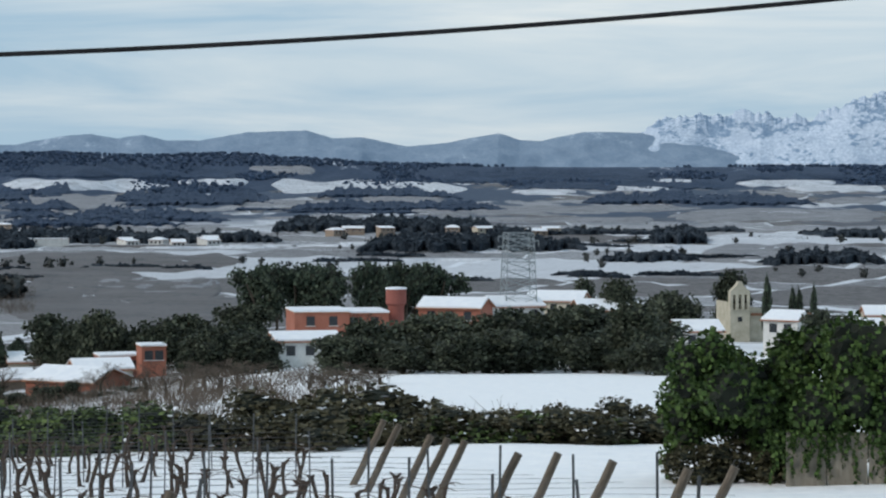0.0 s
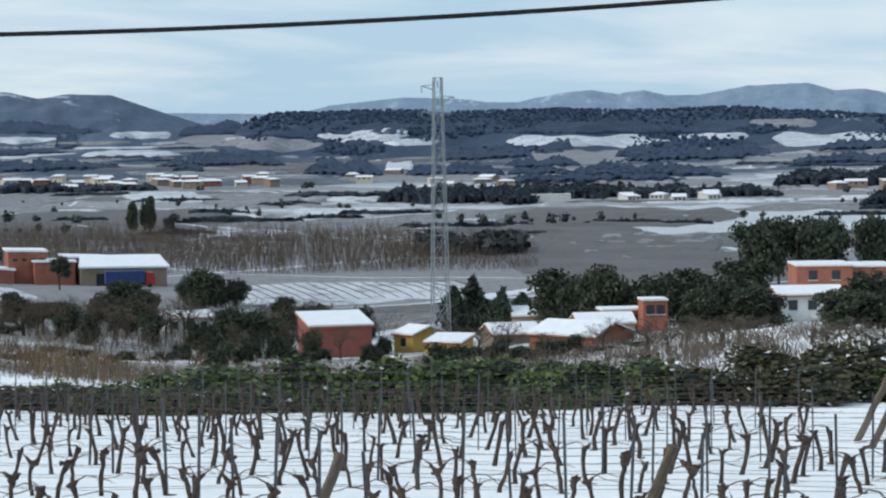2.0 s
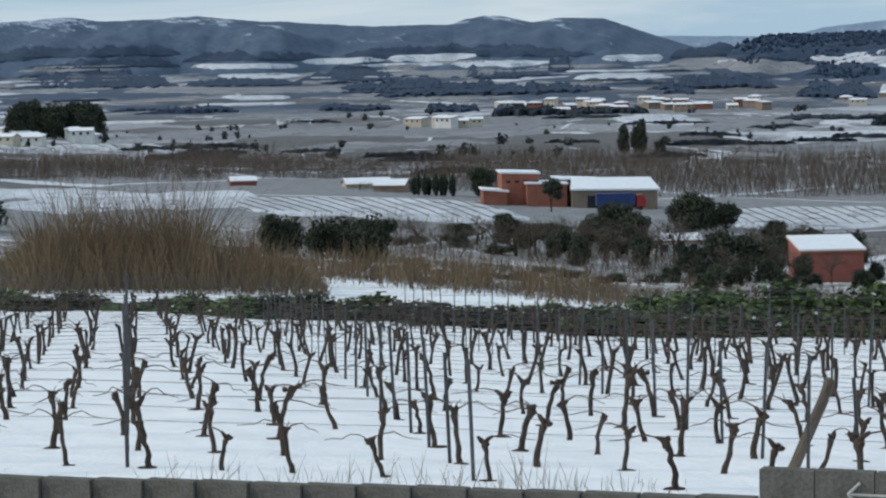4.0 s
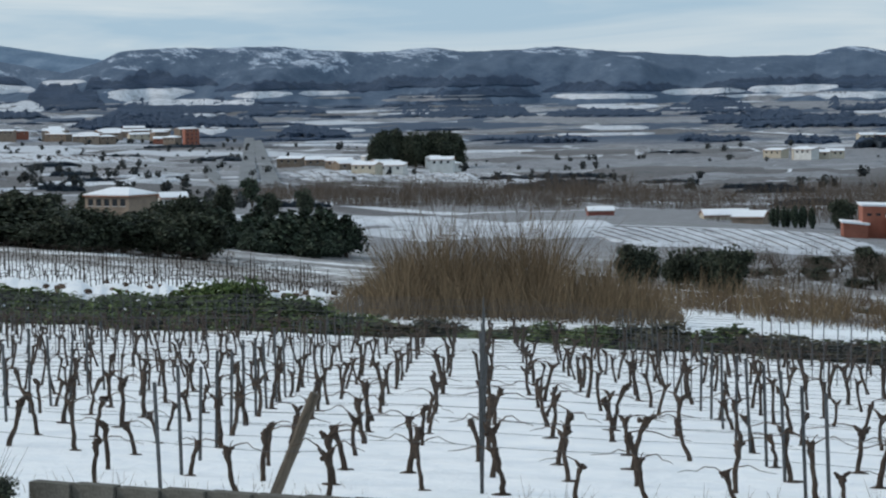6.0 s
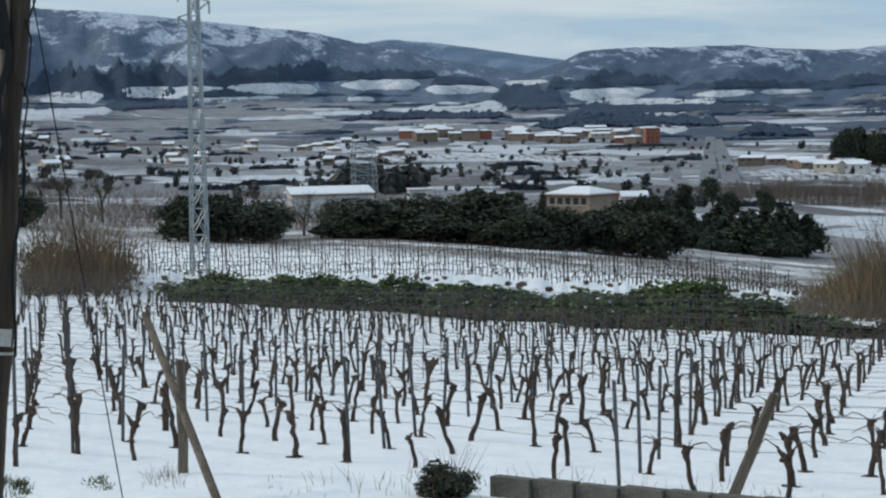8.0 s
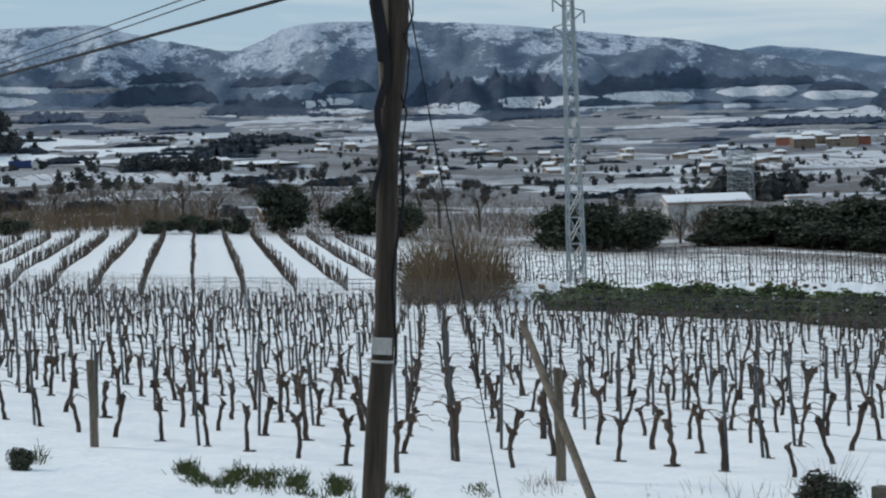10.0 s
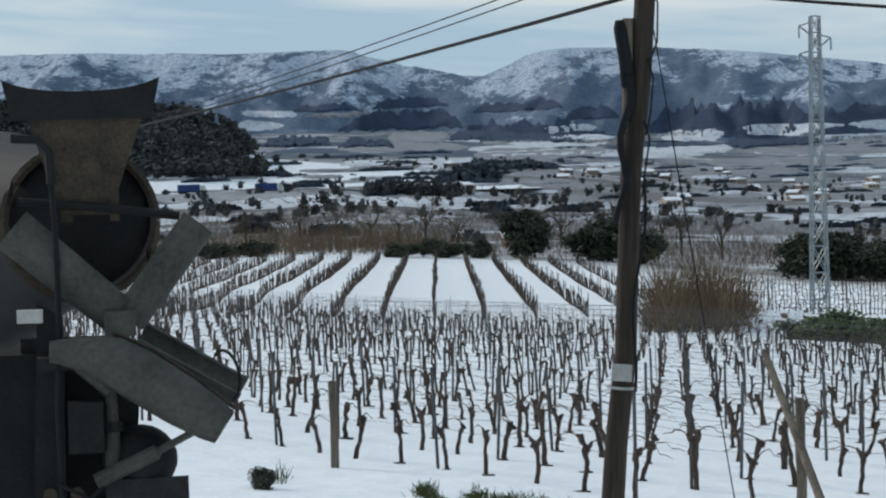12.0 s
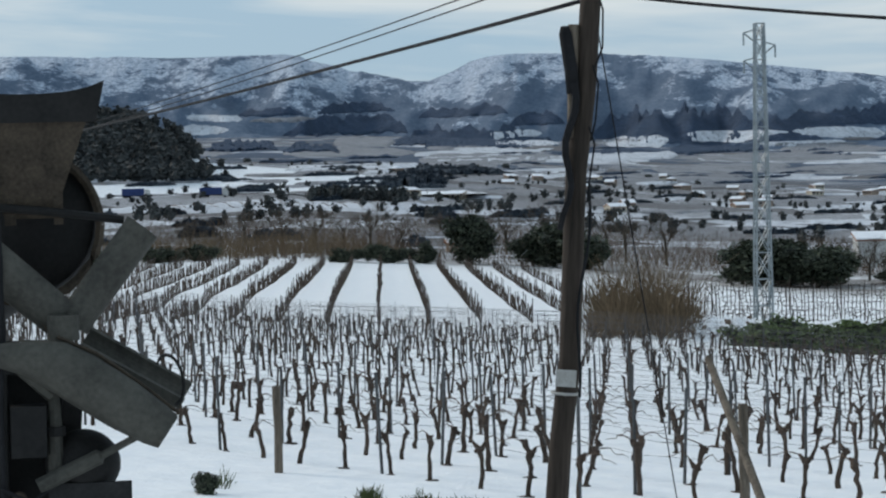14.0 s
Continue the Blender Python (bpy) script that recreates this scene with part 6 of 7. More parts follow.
def build_church():
    r = 400
    p = on_land(-6.92, r)
    h = EYE + r * math.tan(radians(-2.62)) - p.z
    root = tagged(new("church", None), "small pale stone church with a pointed bell gable", "church")
    root.matrix_world = Matrix.Translation(p) @ Euler((0, 0, radians(-7 + 18))).to_matrix().to_4x4()
    w = 1.65
    s = Shape()
    s.box(-w, -0.6, -3, w, 0.6, h - 4.6)
    for x0, x1 in ((-w, -1.2), (-0.75, -0.25), (0.25, 0.75), (1.2, w)):
        s.box(x0, -0.6, h - 4.6, x1, 0.6, h - 2.2)
    s.prism([(-w, h - 2.2), (w, h - 2.2), (w, h - 1.7), (0.5, h - 0.6), (0.3, h - 0.05), (-0.3, h - 0.05), (-0.5, h - 0.6), (-w, h - 1.7)], -0.6, 0.6)
    s.part("bell_gable", STONE, root)
    Shape().box(-0.05, -0.05, h - 0.05, 0.05, 0.05, h + 0.7).box(-0.22, -0.05, h + 0.32, 0.22, 0.05, h + 0.42).part("cross", MIXER_DARK, root)
    for x in (-0.97, 0, 0.97):
        Shape().tube([(x, 0, h - 2.7), (x, 0, h - 3.1), (x, 0, h - 3.6)], [0.08, 0.16, 0.26], 10).part("bell", MIXER_DARK, root)
    Shape().box(-w - 0.15, -0.75, h - 4.75, w + 0.15, 0.75, h - 4.6).part("cornice", STONE, root)
    Shape().box(-0.35, -0.63, h - 6.6, 0.35, -0.5, h - 5.8).part("window", GLASS_DARK, root)
    Shape().prism([(-w, -3), (8.8, -3), (8.8, h - 5.6), (-w, h - 3.4)], 0.65, 7).part("nave", STONE, root, "plain stone nave")
    Shape().box(2.2, 0.3, h - 5.7, 9.4, 7.3, h - 5.3).part("roof", TILE_ROOF, root)


build_church()


def village(az0, az1, r0, r1, n, seed, mats, group, sx=(8, 14), sh=(4, 7.5)):
    rng = random.Random(seed)
    for _ in range(n):
        az, r = rng.uniform(az0, az1), rng.uniform(r0, r1)
        house(az, r, rng.uniform(*sx), rng.uniform(7, 10), 0, rng.choice(mats), rng.choice(("gable", "gable", "hip", "shed")), rng.uniform(-40, 40), 1, 3,
              label="small distant village house with snow on its tiled roof", group=group, height=rng.uniform(*sh))


village(37.4, 43.2, 1750, 2050, 34, 1, [TAN, TAN, TAN, TAN, CREAM, ORANGE], "houses of the far town", (10, 20), (5, 9))
village(43, 50.5, 1150, 1800, 26, 2, [TAN, TAN, TAN, CREAM, TAN], "houses on the valley side", (5, 8), (3, 4.6))
village(15.7, 21.8, 1720, 1950, 34, 3, [TAN, CREAM, ORANGE, TAN], "houses of the far village")
village(31.0, 33.5, 1080, 1230, 9, 4, [WHITEWASH, CREAM, WHITEWASH], "houses by the vineyard terrace", (9, 13), (5, 8))
village(33.6, 35.2, 1150, 1250, 6, 5, [TAN, CREAM], "houses by the highway")
village(5.2, 8.0, 1290, 1340, 7, 6, [WHITEWASH, WHITEWASH, CREAM], "white houses on the low rise", (6, 9), (3.4, 4.8))
village(22.3, 23.9, 1300, 1380, 5, 7, [WHITEWASH, YELLOW, CREAM], "farm on the plain", (9, 14), (5, 8))
village(51, 57, 900, 1700, 14, 8, [TAN, TAN, CREAM], "houses on the valley side", (5, 7.5), (3, 4.2))
village(-3, 3, 1450, 1600, 7, 9, [TAN, CREAM], "farmhouses by the woods")
village(9, 14, 1500, 2100, 9, 10, [TAN, CREAM], "farmhouses by the woods")
house(9.2, 1270, 21, 9, 0, WHITEWASH, "flat", 5, 0, 0, label="long white shed on the plain", name="shed", height=4.5)
house(37.45, 1700, 10, 10, -0.78, ORANGE, "flat", 10, 4, 3, label="tall orange apartment block of the far town", name="apartment_block")

# ---- the highway ----
def ribbon(name, label, material, pts, half, lift):
    verts, faces = [], []
    for i, (az, r) in enumerate(pts):
        p = on_land(az, r, lift)
        q = on_land(*pts[min(i + 1, len(pts) - 1)]) - on_land(*pts[max(i - 1, 0)])
        n = Vector((-q.y, q.x, 0)).normalized() * half
        verts += [tuple(p - n), tuple(p + n)]
    for i in range(len(pts) - 1):
        faces.append((2 * i, 2 * i + 1, 2 * i + 3, 2 * i + 2))
    return tagged(new(name, mesh_of(name, verts, [f[::-1] for f in faces], material)), label, "road", kind="structure")


def road_path(az0, az1, r0, r1, n=40, bow=0.0):
    return [(az0 + (az1 - az0) * i / n + bow * math.sin(math.pi * i / n), r0 * (r1 / r0) ** (i / n)) for i in range(n + 1)]


ribbon("road_1", "grey highway carriageway through the valley", ASPHALT, road_path(35.6, 35.95, 900, 2000, 120), 3.6, 0.6)
ribbon("road_2", "grey highway carriageway through the valley", ASPHALT, road_path(36.15, 36.1, 900, 2000, 120), 3.6, 0.6)
ribbon("road_3", "grey slip road curving to the highway", ASPHALT, road_path(36.6, 36.4, 850, 1500, bow=0.5), 2.6, 0.9)
ribbon("road_4", "snow-edged road below the terraces", ASPHALT, [(67 - 0.6 * i, 960 + 2 * i) for i in range(24)], 4.0, 0.3)
# ---- the second and third vineyards ----
def far_vineyard(name, label, rows, seed, along):
    """Rows of vines and stakes; rows: lists of places from end to end."""
    rng, s = random.Random(seed), Shape()
    for pts in rows:
        for p, stake in pts:
            h = rng.uniform(0.75, 1.15)
            k = Vector((rng.gauss(0, .12), rng.gauss(0, .12), h))
            s.tube([p + Vector((0, 0, -0.1)), p + k * 0.5 + Vector((rng.gauss(0, .03), 0, 0)), p + k], [0.06, 0.05, 0.055], 4)
            for sg in (-1, 1):
                d = along * sg
                s.tube([p + k, p + k + d * 0.3 + Vector((0, 0, 0.12)), p + k + d * 0.65 + Vector((0, 0, rng.uniform(-.1, .1)))], [0.03, 0.022, 0.012], 3, False)
            if stake:
                s.tube([p + Vector((0.1, 0, -0.2)), p + Vector((0.1 + rng.gauss(0, .04), 0, rng.uniform(1.5, 1.9)))], 0.04, 4)
    return s.thing(name, BARK, label, "grapevines", kind="stuff")


rows = []
for k in range(12):                # beyond the rough bank, rows square to the view
    pts = []
    az = 33.8 + 0.09 * k
    while az < 50.0:
        r = (178 + 9.6 * k) / math.cos(radians(az - 42)) * (1 + 0.004 * (42 - az))
        pts.append((on_land(az, r), int(az * 7) % 4 == 0))
        az += 0.27
    rows.append(pts)
far_vineyard("vine_rows", "rows of bare vines on the upper snowy field", rows, 3, Vector((-math.cos(radians(42)), -math.sin(radians(42)), 0)))

rows, run = [], Vector((-math.sin(radians(56.9)), math.cos(radians(56.9)), 0))
cross = Vector((-run.y, run.x, 0))
for k in range(-5, 10):            # rows running away from the eye
    pts = []
    near = 176 if k < 5 else 168
    far_ = 322
    q = near
    while q < far_:
        w = run * q + cross * (3.7 * k + 0.6)
        pts.append((Vector((w.x, w.y, ground_at(w.x, w.y))), int(q * 10) % 5 == 0))
        q += 1.15
    rows.append(pts)
far_vineyard("vine_rows", "straight rows of vines running away over the snow", rows, 4, run)
for k in range(-5, 10):
    q0, q1 = run * 176 + cross * (3.7 * k + 0.6), run * 322 + cross * (3.7 * k + 0.6)
    s = Shape()
    for h in (0.7, 1.05):
        s.tube([Vector((w.x, w.y, ground_at(w.x, w.y) + h)) for w in (q0.lerp(q1, t / 12) for t in range(13))], 0.012, 3, False)
    s.thing("trellis_wire", WIRE, "thin steel wires strung along a vine row", "wire", "trellis wires")

# ---- the rough snowy bank ----
def snow_bank():
    rng, verts, faces = random.Random(8), [], []
    azs, prof = np.linspace(32.0, 51.0, 260), [(150, -0.2), (156, 0.5), (162, 1.3), (168, 1.7), (176, 1.4), (186, -0.3)]
    for r, h in prof:
        for az in azs:
            p = on_land(az, r + 2.5 * noise.noise(Vector((az * 0.8, r, 2))))
            edge = step(az, 32.0, 33.5) * (1 - step(az, 49.5, 51))
            p.z += -0.3 + edge * (h * (0.75 + 0.4 * noise.noise(Vector((az * 1.2, 0, 5)))) + 0.35 * noise.fractal(Vector((az * 5, r * 0.4, 1)), 0.7, 2, 4))
            verts.append(tuple(p))
    n = len(azs)
    for j in range(len(prof) - 1):
        for k in range(n - 1):
            i = j * n + k
            faces.append((i + 1, i, i + n, i + n + 1))
    tagged(new("snow_bank", mesh_of("snow_bank", verts, faces, BANK, True)), "rough snow-covered earth bank below the upper vineyard", "bank", kind="structure")
    s = Shape()
    for _ in range(150):
        az = rng.uniform(32.8, 50)
        p = on_land(az, rng.uniform(149, 168), rng.uniform(0.2, 1.2))
        q = rng.uniform(0.08, 0.22)
        s.blob(p, (q * 1.6, q, q * 0.8), rng, 0.4, 4, 6)
    s.thing("earth_clods", SCRUB, "dark earth clods and tufts in the snowy bank", "earth", kind="stuff")


snow_bank()

# ---- the ivy-covered wall ----
def ivy_wall():
    rng = random.Random(21)
    wall = Shape()
    for i in range(8):
        a0, a1 = on_land(-15.6 + 0.95 * i, 65), on_land(-15.6 + 0.95 * (i + 1) - 0.03, 65)
        d = (a1 - a0).normalized()
        n = Vector((-d.y, d.x, 0))
        b = len(wall.v)
        hi = -6.12
        zt = EYE + 65 * math.tan(radians(hi)) + 0.05 * rng.random()
        for p in (a0, a1):
            for s, z in ((0, p.z - 0.4), (0.3, p.z - 0.4), (0.3, zt), (0, zt)):
                wall.v.append(Vector((p.x + n.x * s, p.y + n.y * s, z)))
        wall.f += [(b, b + 1, b + 2, b + 3), (b + 7, b + 6, b + 5, b + 4), (b + 1, b, b + 4, b + 5), (b + 2, b + 1, b + 5, b + 6), (b + 3, b + 2, b + 6, b + 7), (b, b + 3, b + 7, b + 4)]
    wall.thing("garden_wall", PLASTER, "stained pale plaster garden wall under ivy", "wall")
    leaf, core = Shape(), Shape()
    azk, elk = [-15.5, -12, -10.3, -9.2, -8, -7, -6.2, -5.6, -5.2], [-3.5, -3.6, -3.75, -3.6, -3.75, -3.55, -3.7, -4.1, -4.9]
    lump = []
    for i in range(120):
        az = rng.uniform(-15.4, -5.5)
        top_ = np.interp(az, azk, elk)
        low = -6.85 if az > -8.1 else -6.2 + 0.25 * math.sin(az * 5)
        el = rng.uniform(low, top_ - 0.45)
        r = 66.6 + rng.uniform(-1.6, 2.0)
        p = polar(az, r, r * math.tan(radians(el)))
        q = rng.uniform(0.45, 0.85)
        lump.append((p, q))
        # dark lump standing in for the shade within the ivy
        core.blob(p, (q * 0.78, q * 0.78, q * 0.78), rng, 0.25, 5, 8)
    for _ in range(36000):
        p, q = rng.choice(lump)
        d = Vector((rng.gauss(0, 1), rng.gauss(0, 1), rng.gauss(0, 1))).normalized()
        leaf.leaf(p + d * q * rng.uniform(0.8, 1.18), rng.uniform(0.10, 0.20), rng)
    for _ in range(260):           # trailing strands down the wall
        az = rng.uniform(-15, -7.6)
        p = polar(az, 64.7, 64.7 * math.tan(radians(-6.05)))
        for k in range(rng.randint(6, 30)):
            p = p + Vector((rng.gauss(0, .03), rng.gauss(0, .03), -0.05))
            leaf.leaf(p, rng.uniform(0.07, 0.15), rng)
    ivy = leaf.thing("ivy", IVY_LEAF, "thick mass of green ivy heaped over the wall", "ivy")
    core.part("ivy_core", SHADE_CORE, ivy)


ivy_wall()
trees("bramble", -5.4, -7.6, 66.5, -6.3, 1.9, 7, 0.01, 0.15)

# ---- the low concrete wall along the vineyard's upper edge ----
def block_wall(v0, v1, height, u, name_label):
    root = tagged(new("block_wall", None), name_label, "wall")
    v = v0
    rng = random.Random(int(v0 * 10))
    while v < v1 - 0.1:
        L = min(0.78, v1 - v)
        p = spot(u - 0.09 * (v - 7.4) if v > 7.4 else u, v + L / 2)
        s = Shape()
        c = 0.012
        s.prism([(-L / 2 + 0.006, -0.6), (L / 2 - 0.006, -0.6), (L / 2 - 0.006, height - c), (L / 2 - 0.006 - c, height), (-L / 2 + 0.006 + c, height), (-L / 2 + 0.006, height - c)], -0.11, 0.11)
        ob = s.part("block", CONCRETE, root)
        ob.matrix_world = Matrix.Translation(p + Vector((0, 0, rng.gauss(0, 0.006)))) @ Euler((0, 0, math.atan2(-SIDE.y, -SIDE.x))).to_matrix().to_4x4()
        v += 0.78
    return root


block_wall(-16, 7.35, 0.72, 31.0, "low grey concrete block wall stained with damp")
block_wall(7.4, 23.8, 0.33, 31.0, "low weathered concrete wall half buried in snow")
paint = Shape()
p = spot(30.87, 5.9, 0.42)
for k, (x0, z0, x1, z1) in enumerate(((-0.28, 0.0, 0.28, 0.0), (-0.28, 0.0, -0.12, 0.16), (-0.28, 0.0, -0.12, -0.16))):
    paint.tube([Vector((x0, 0, z0)), Vector((x1, 0, z1))], 0.02, 4)
ob = paint.thing("painted_arrow", PAPER, "faded white arrow painted on the concrete wall", "marking")
ob.matrix_world = Matrix.Translation(p) @ Euler((0, 0, math.atan2(-SIDE.y, -SIDE.x))).to_matrix().to_4x4()
tree("shrub", 42.5, 37.6, -8.4, 1.1, 0.1)
strokes("weeds", "bare twigs standing up from a dark shrub", "weeds", TWIG, 42.0, 43.0, 37.4, 37.8, 0.95, 90, 0.007, 13, 0.35)


def grass_tufts(az0, az1, el0, el1, count, seed, h=0.16):
    rng, s = random.Random(seed), Shape()
    for _ in range(count):
        az = rng.uniform(az0, az1)
        el = el0 + (el1 - el0) * (az - az0) / (az1 - az0) + rng.gauss(0, 0.10)
        if noise.noise(Vector((az * 2.2, el * 3.0, seed))) < 0.02:
            continue
        p = on_land(az, sight(az, el))
        for _ in range(7):
            d = Vector((rng.gauss(0, .5), rng.gauss(0, .5), 1)).normalized() * h * rng.uniform(0.5, 1.2)
            o = Vector((rng.gauss(0, .06), rng.gauss(0, .06), -0.02))
            s.tube([p + o, p + o + d], [0.010, 0.003], 3, False)
    return s.thing("grass_tufts", GRASS, "green grass tufts showing through melting snow", "grass", kind="stuff")


grass_tufts(57.6, 53.7, -8.0, -8.6, 420, 1)
grass_tufts(57.3, 53.5, -8.2, -8.75, 260, 2)
grass_tufts(52.9, 52.2, -8.75, -8.8, 60, 3)
grass_tufts(50.8, 50.1, -8.75, -8.8, 30, 4, 0.1)
tree("shrub", 61.15, 42.5, -7.25, 0.6, 0.14)
strokes("weeds", "leafy weeds standing in the snow", "weeds", GRASS, 60.6, 61.4, 43, 45, 0.5, 60, 0.012, 14, 0.4)
strokes("weeds", "dry weeds round the post's foot", "weeds", REED, 48.3, 49.6, 38.5, 41, 0.4, 70, 0.006, 15, 0.4)

# ---- the concrete mixer truck ----
def build_mixer():
    R0 = 16.0
    base = on_land(64.5, R0)
    zg = base.z - EYE
    root = tagged(new("mixer_truck", None), "old grey concrete mixer truck seen from its chutes", "truck")
    root.matrix_world = Matrix.Translation((base.x, base.y, EYE)) @ Euler((0, 0, radians(64.5))).to_matrix().to_4x4()

    def put(shape, name, mat, label="", smooth=False, parent=root):
        return shape.part(name, mat, parent, label, smooth)

    def half_pipe(p, q, r0, r1, wall=0.03, open_up=(0, 0, 1), span=205, n=14):
        """An open chute from p to q."""
        s, p, q = Shape(), Vector(p), Vector(q)
        d = (q - p).normalized()
        up = (Vector(open_up) - d * d.dot(Vector(open_up))).normalized()
        side = d.cross(up)
        ring = []
        for c, rr in ((p, r0), (q, r1)):
            for rad in (rr, rr - wall):
                ring.append([c + (side * math.cos(w) + up * math.sin(w)) * rad for w in np.linspace(radians(-90 - span / 2), radians(-90 + span / 2), n)])
        b = len(s.v)
        for g in ring:
            s.v += g
        for k in range(n - 1):
            o0, i0, o1, i1 = b + k, b + n + k, b + 2 * n + k, b + 3 * n + k
            s.f += [(o0, o0 + 1, o1 + 1, o1), (i0 + 1, i0, i1, i1 + 1), (o0 + 1, o0, i0, i0 + 1), (o1, o1 + 1, i1 + 1, i1)]
        for k in (0, n - 1):
            s.f.append((b + k, b + n + k, b + 3 * n + k, b + 2 * n + k))
        return s

    def bent_chute(stations, span=215, n=22, wall=0.025, open_up=(0.2, 0.8, 1)):
        """An open chute through stations (centre, radius), with its own thickness."""
        s, m = Shape(), len(stations)
        cs = [Vector(c) for c, _ in stations]
        for j, (c, rad) in enumerate(stations):
            d = (cs[min(j + 1, m - 1)] - cs[max(j - 1, 0)]).normalized()
            up = (Vector(open_up) - d * d.dot(Vector(open_up))).normalized()
            side = d.cross(up)
            for rr in (rad, rad - wall):
                s.v += [cs[j] + (side * math.cos(w) + up * math.sin(w)) * rr for w in np.linspace(radians(-90 - span / 2), radians(-90 + span / 2), n)]
        for j in range(m - 1):
            o, q = 2 * n * j, 2 * n * (j + 1)
            for k in range(n - 1):
                s.f += [(o + k, o + k + 1, q + k + 1, q + k), (o + n + k + 1, o + n + k, q + n + k, q + n + k + 1)]
            for k in (0, n - 1):
                s.f.append((o + k, o + n + k, q + n + k, q + k))
        for o in (0, 2 * n * (m - 1)):
            s.f += [(o + k + 1, o + k, o + n + k, o + n + k + 1) for k in range(n - 1)]
        return s

    # charging hopper: flared rim over a tapering funnel
    def frustum(x0, x1, z0, d0, x2, x3, z1, d1, yc=0.0, wall=True):
        s = Shape()
        s.v += [Vector(q) for q in ((x0, yc - d0, z0), (x1, yc - d0, z0), (x1, yc + d0, z0), (x0, yc + d0, z0), (x2, yc - d1, z1), (x3, yc - d1, z1), (x3, yc + d1, z1), (x2, yc + d1, z1))]
        s.f += [(0, 1, 5, 4), (1, 2, 6, 5), (2, 3, 7, 6), (3, 0, 4, 7), (0, 3, 2, 1)]
        return s

    hop = put(frustum(-0.33, -0.02, -0.36, 0.16, -0.52, 0.20, 0.26, 0.34), "hopper", MIXER_RUST, "rust-stained charging hopper")
    rim = Shape()
    n = 12
    for j, (dx, z) in enumerate(((0.0, 0.25), (0.05, 0.43), (0.055, 0.46))):
        for i in range(n + 1):
            t = i / n
            x = -0.62 + 0.88 * t + (dx if t > 0.5 else -dx) * abs(2 * t - 1)
            rim.v.append(Vector((x, -0.36 - 0.05 * math.sin(math.pi * t), z + (0.05 * (2 * t - 1) ** 4 if j else 0) - (0.03 * math.sin(math.pi * t) if j else 0))))
    for j in range(2):
        for i in range(n):
            a0 = j * (n + 1) + i
            rim.f.append((a0, a0 + 1, a0 + n + 2, a0 + n + 1))
    b = len(rim.v)
    rim.v += [v + Vector((0, 0.75, 0)) for v in rim.v[:b]]
    rim.f += [tuple(b + k for k in reversed(f)) for f in rim.f[:2 * n]]
    for e in (0, n):
        rim.f.append((e, e + 2 * (n + 1), b + e + 2 * (n + 1), b + e))
    put(rim, "hopper_rim", MIXER_DARK, "dark flared rubber rim", parent=hop)
    put(Shape().box(-0.33, -0.20, -0.40, -0.26, -0.12, 0.1).box(-0.02, -0.20, -0.40, 0.04, -0.12, 0.02), "rib", MIXER_RUST, parent=hop)
    # drum end
    drum = Shape().tube([(-0.22, 0.35, -0.40), (-0.22, 0.55, -0.40), (-0.26, 1.2, -0.40), (-0.9, 2.6, -0.55), (-1.4, 4.2, -0.9)], [0.46, 0.51, 0.53, 0.8, 0.9], 28)
    drum = put(drum, "drum", MIXER_DARK, "dark rear opening of the mixing drum", True)
    put(Shape().tube([(-0.22 + 0.50 * math.cos(w), 0.33, -0.42 + 0.50 * math.sin(w)) for w in np.linspace(0, 2 * math.pi, 33)], 0.035, 6, False), "drum_ring", MIXER_RUST, parent=drum)
    put(Shape().tube([(-0.60, -0.22, -0.26), (-0.1, -0.24, -0.31), (0.42, -0.22, -0.38)], 0.028, 8), "crossbar", MIXER_DARK)
    # collector: two folded chute wings in a V, and the pivot
    put(half_pipe((-0.62, -0.30, -0.42), (0.02, -0.34, -0.98), 0.17, 0.15, span=150, open_up=(0.3, 1, 0.4)), "chute_wing", MIXER_GREY, "cement-grey chute wing")
    put(half_pipe((0.52, -0.30, -0.42), (0.06, -0.36, -1.02), 0.135, 0.13, span=150, open_up=(-0.3, 1, 0.4)), "chute_wing", MIXER_GREY, "cement-grey chute wing")
    put(Shape().prism([(-0.13, -0.98), (-0.06, -1.12), (0.09, -1.12), (0.16, -0.96), (0.10, -0.86), (-0.08, -0.86)], -0.44, -0.32), "pivot_plate", MIXER_RUST)
    for x, z in ((-0.06, -0.92), (0.09, -0.92), (-0.03, -1.06), (0.07, -1.06)):
        put(Shape().tube([(x, -0.47, z), (x, -0.43, z)], 0.016, 6), "bolt", MIXER_DARK)
    put(Shape().tube([(0.02, -0.5, -1.12), (0.02, -0.5, -0.96)], 0.10, 12), "pivot", MIXER_GREY)
    # lower chute and the folded one behind it
    low = put(bent_chute([((-0.42, -0.56, -1.19), 0.075), ((-0.22, -0.57, -1.20), 0.125), ((-0.02, -0.58, -1.255), 0.175), ((0.14, -0.59, -1.35), 0.185), ((0.38, -0.61, -1.51), 0.18), ((0.58, -0.63, -1.645), 0.155), ((0.66, -0.64, -1.70), 0.13)]), "discharge_chute", MIXER_GREY, "long cement-grey discharge chute", True)
    put(Shape().tube([(-0.02, -0.60, -1.09), (0.22, -0.62, -1.20), (0.48, -0.64, -1.39), (0.72, -0.66, -1.59)], 0.013, 6), "chute_edge", MIXER_RUST, parent=low)
    put(half_pipe((0.16, -0.22, -1.12), (0.80, -0.26, -1.50), 0.13, 0.125, span=190, open_up=(0.3, -0.5, 1)), "folded_chute", MIXER_GREY, "folded extension chute")
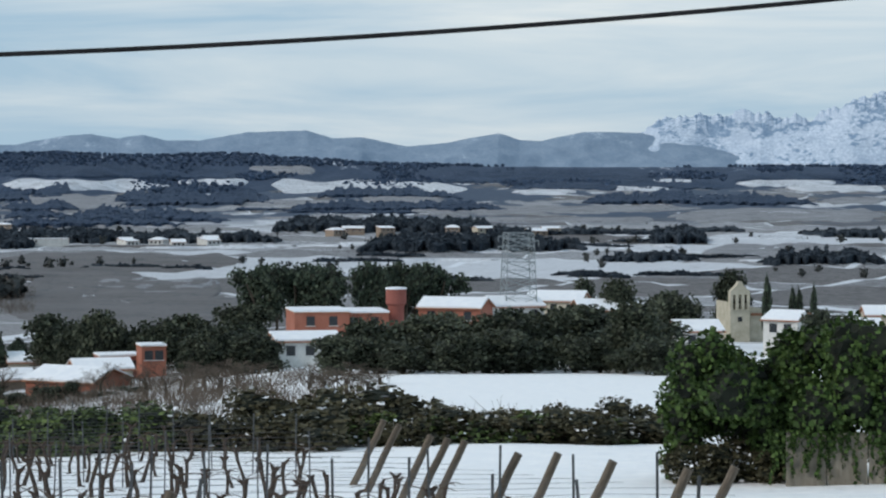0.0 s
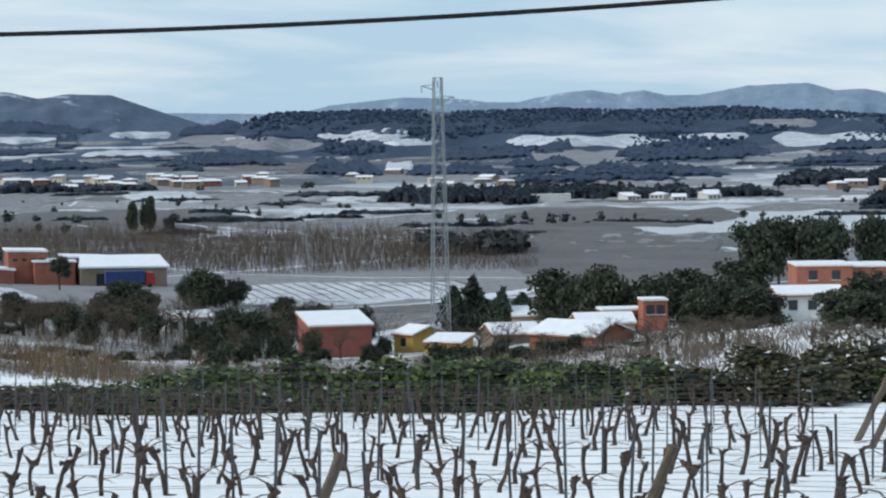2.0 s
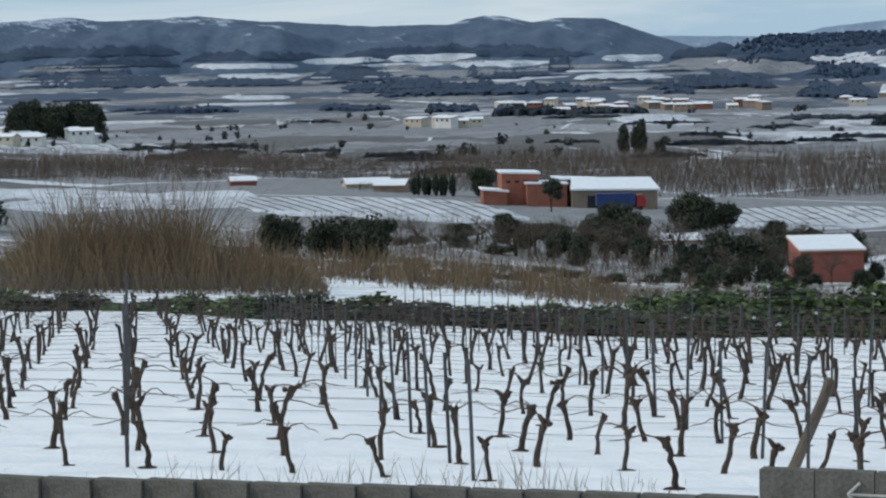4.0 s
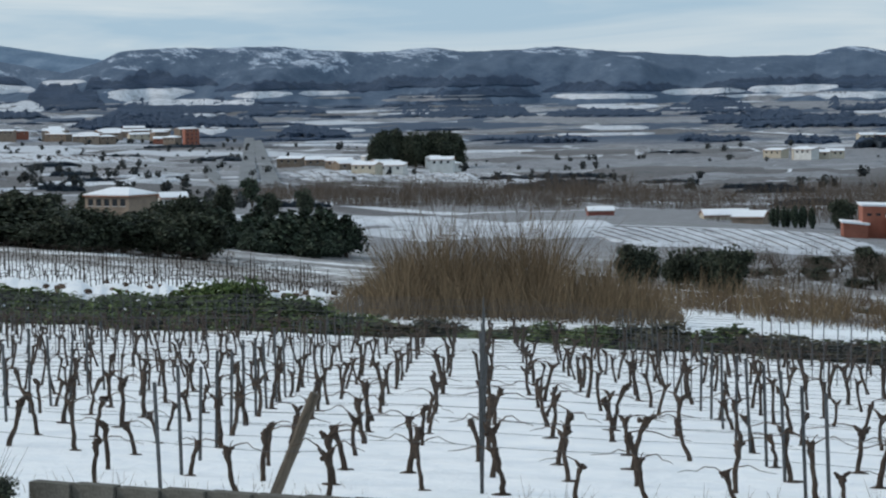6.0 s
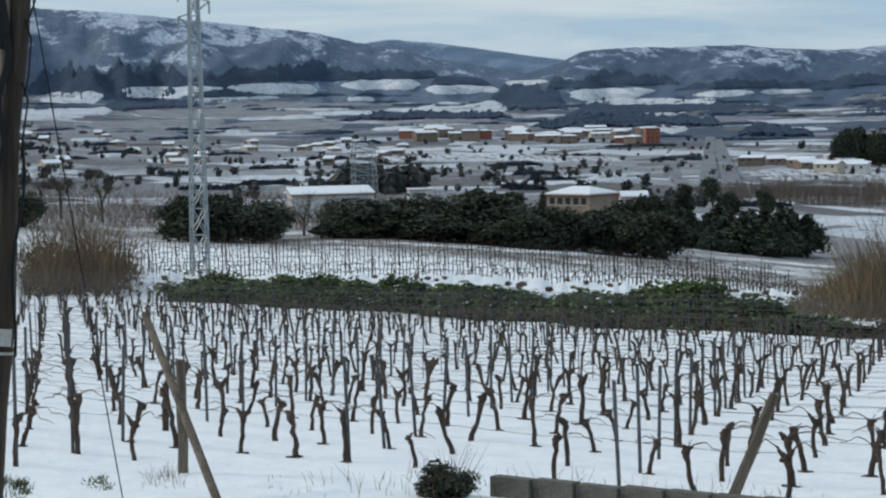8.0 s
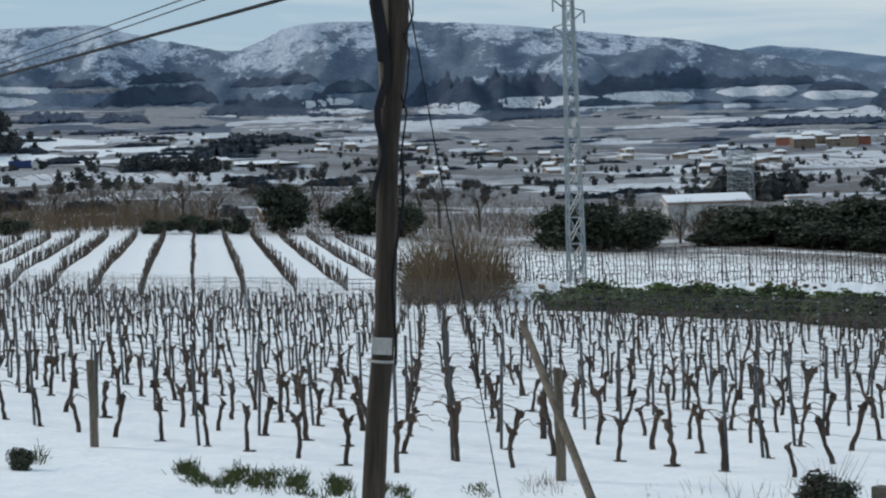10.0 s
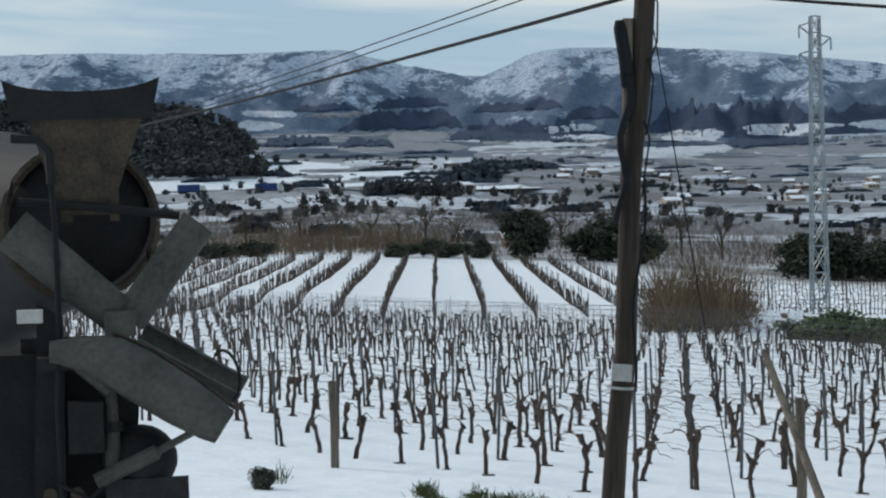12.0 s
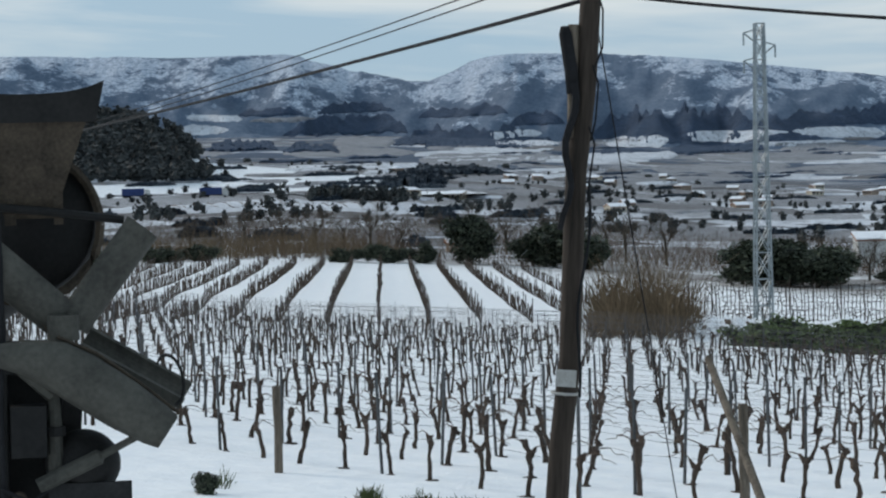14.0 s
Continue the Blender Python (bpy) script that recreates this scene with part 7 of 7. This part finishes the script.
    put(Shape().tube([(0.68 + 0.085 * math.sin(w) - 0.02 * math.cos(w), -0.42, -1.40 + 0.16 * math.cos(w)) for w in np.linspace(-0.9, 3.0, 16)], 0.012, 6), "handle", MIXER_DARK, "curved steel handle")
    # lower spout, jack and hydraulics
    spout = Shape().blob((0.12, -0.35, -1.92), (0.24, 0.22, 0.22), random.Random(3), 0.008, 16, 28)
    put(spout, "spout_bowl", MIXER_DARK, "round dark end of a stowed chute", True)
    put(Shape().tube([(-0.16, -0.62, -2.02), (0.22, -0.62, -1.85), (0.24, -0.62, -1.84), (0.48, -0.62, -1.72)], [0.05, 0.05, 0.024, 0.024], 10), "hydraulic_ram", MIXER_GREY, "hydraulic ram")
    put(Shape().box(-0.32, -0.62, -1.84, -0.10, -0.42, -1.52), "control_box", MIXER_DARK, "grey steel control box")
    put(Shape().tube([(-0.05, -0.5, -2.2), (-0.05, -0.5, -1.7), (-0.05, -0.5, -1.45)], [0.05, 0.05, 0.035], 10), "jack_post", MIXER_GREY)
    put(Shape().tube([(-0.05, -0.5, -1.72), (-0.05, -0.5, -1.66)], 0.07, 10), "collar", MIXER_DARK)
    put(Shape().tube([(-0.28, -0.5, -1.25), (-0.05, -0.52, -1.46)], 0.055, 8), "stay", MIXER_GREY)
    put(Shape().tube([(-0.38, -0.46, -0.15), (-0.36, -0.5, -0.6), (-0.36, -0.52, -1.1), (-0.38, -0.6, -1.6), (-0.37, -0.62, -2.2)], 0.018, 7), "hose", CABLE, "black hydraulic hose")
    put(Shape().tube([(-0.62, -0.44, 0.14), (-0.46, -0.46, 0.13), (-0.39, -0.46, 0.05), (-0.38, -0.46, -0.15)], 0.03, 8), "pipe", MIXER_DARK)
    put(Shape().tube([(-0.05, -0.6, -2.0), (-0.2, -0.66, -2.12), (-0.4, -0.64, -2.02)], 0.014, 6), "hose", CABLE)
    # chassis, rear frame, mudguard, wheels
    frame_ = Shape()
    frame_.prism([(-0.58, zg + 0.9), (-0.36, zg + 0.9), (-0.34, -1.0), (-0.50, -0.9)], -0.35, -0.1)
    frame_.prism([(-0.16, zg + 0.9), (0.02, zg + 0.9), (0.16, -1.2), (0.05, -1.15)], -0.2, 0.0)
    # darkest steel here puts the deep shade under the chutes into the colour
    put(frame_, "rear_frame", MIXER_DARK, "grimy steel rear pedestal, deep shade in its dark colour")
    put(Shape().box(-1.2, 0.0, zg + 0.8, 0.35, 5.5, zg + 1.15), "chassis", MIXER_DARK)
    # added dark sheet that keeps brightness from showing through the frame
    put(Shape().box(-0.62, -0.03, -2.6, 0.06, 0.02, -1.15), "gap_filler_plate", MIXER_DARK)
    put(Shape().box(-1.6, -0.1, -2.6, -0.40, 0.5, -1.25), "tank", MIXER_DARK, "dark steel tank")
    put(Shape().box(-0.62, -0.52, -1.02, -0.46, -0.40, -0.94), "lamp_bracket", PAPER, "pale bracket plate")
    put(Shape().box(-0.50, -0.56, -1.32, -0.05, -0.40, -1.24), "shelf", MIXER_DARK)
    put(Shape().box(-0.10, -0.55, -2.6, 0.42, -0.50, -2.02), "mudflap", RUBBER, "black rubber mudflap")
    for z in (-0.28, -0.45):
        put(Shape().tube([(z, -0.45, -2.12), (z, -0.40, -2.12)], 0.045, 12), "tail_lamp", MIXER_RUST, "dirty round tail lamp")
    for y in (0.9, 2.2):
        for x in (-1.1, 0.2):
            w = put(Shape().tube([(x - 0.16, y, zg + 0.52), (x - 0.13, y, zg + 0.52), (x + 0.13, y, zg + 0.52), (x + 0.16, y, zg + 0.52)], [0.44, 0.52, 0.52, 0.44], 20), "wheel", RUBBER)
            put(Shape().tube([(x - 0.17, y, zg + 0.52), (x + 0.17, y, zg + 0.52)], 0.25, 14), "rim", MIXER_GREY, parent=w)


build_mixer()
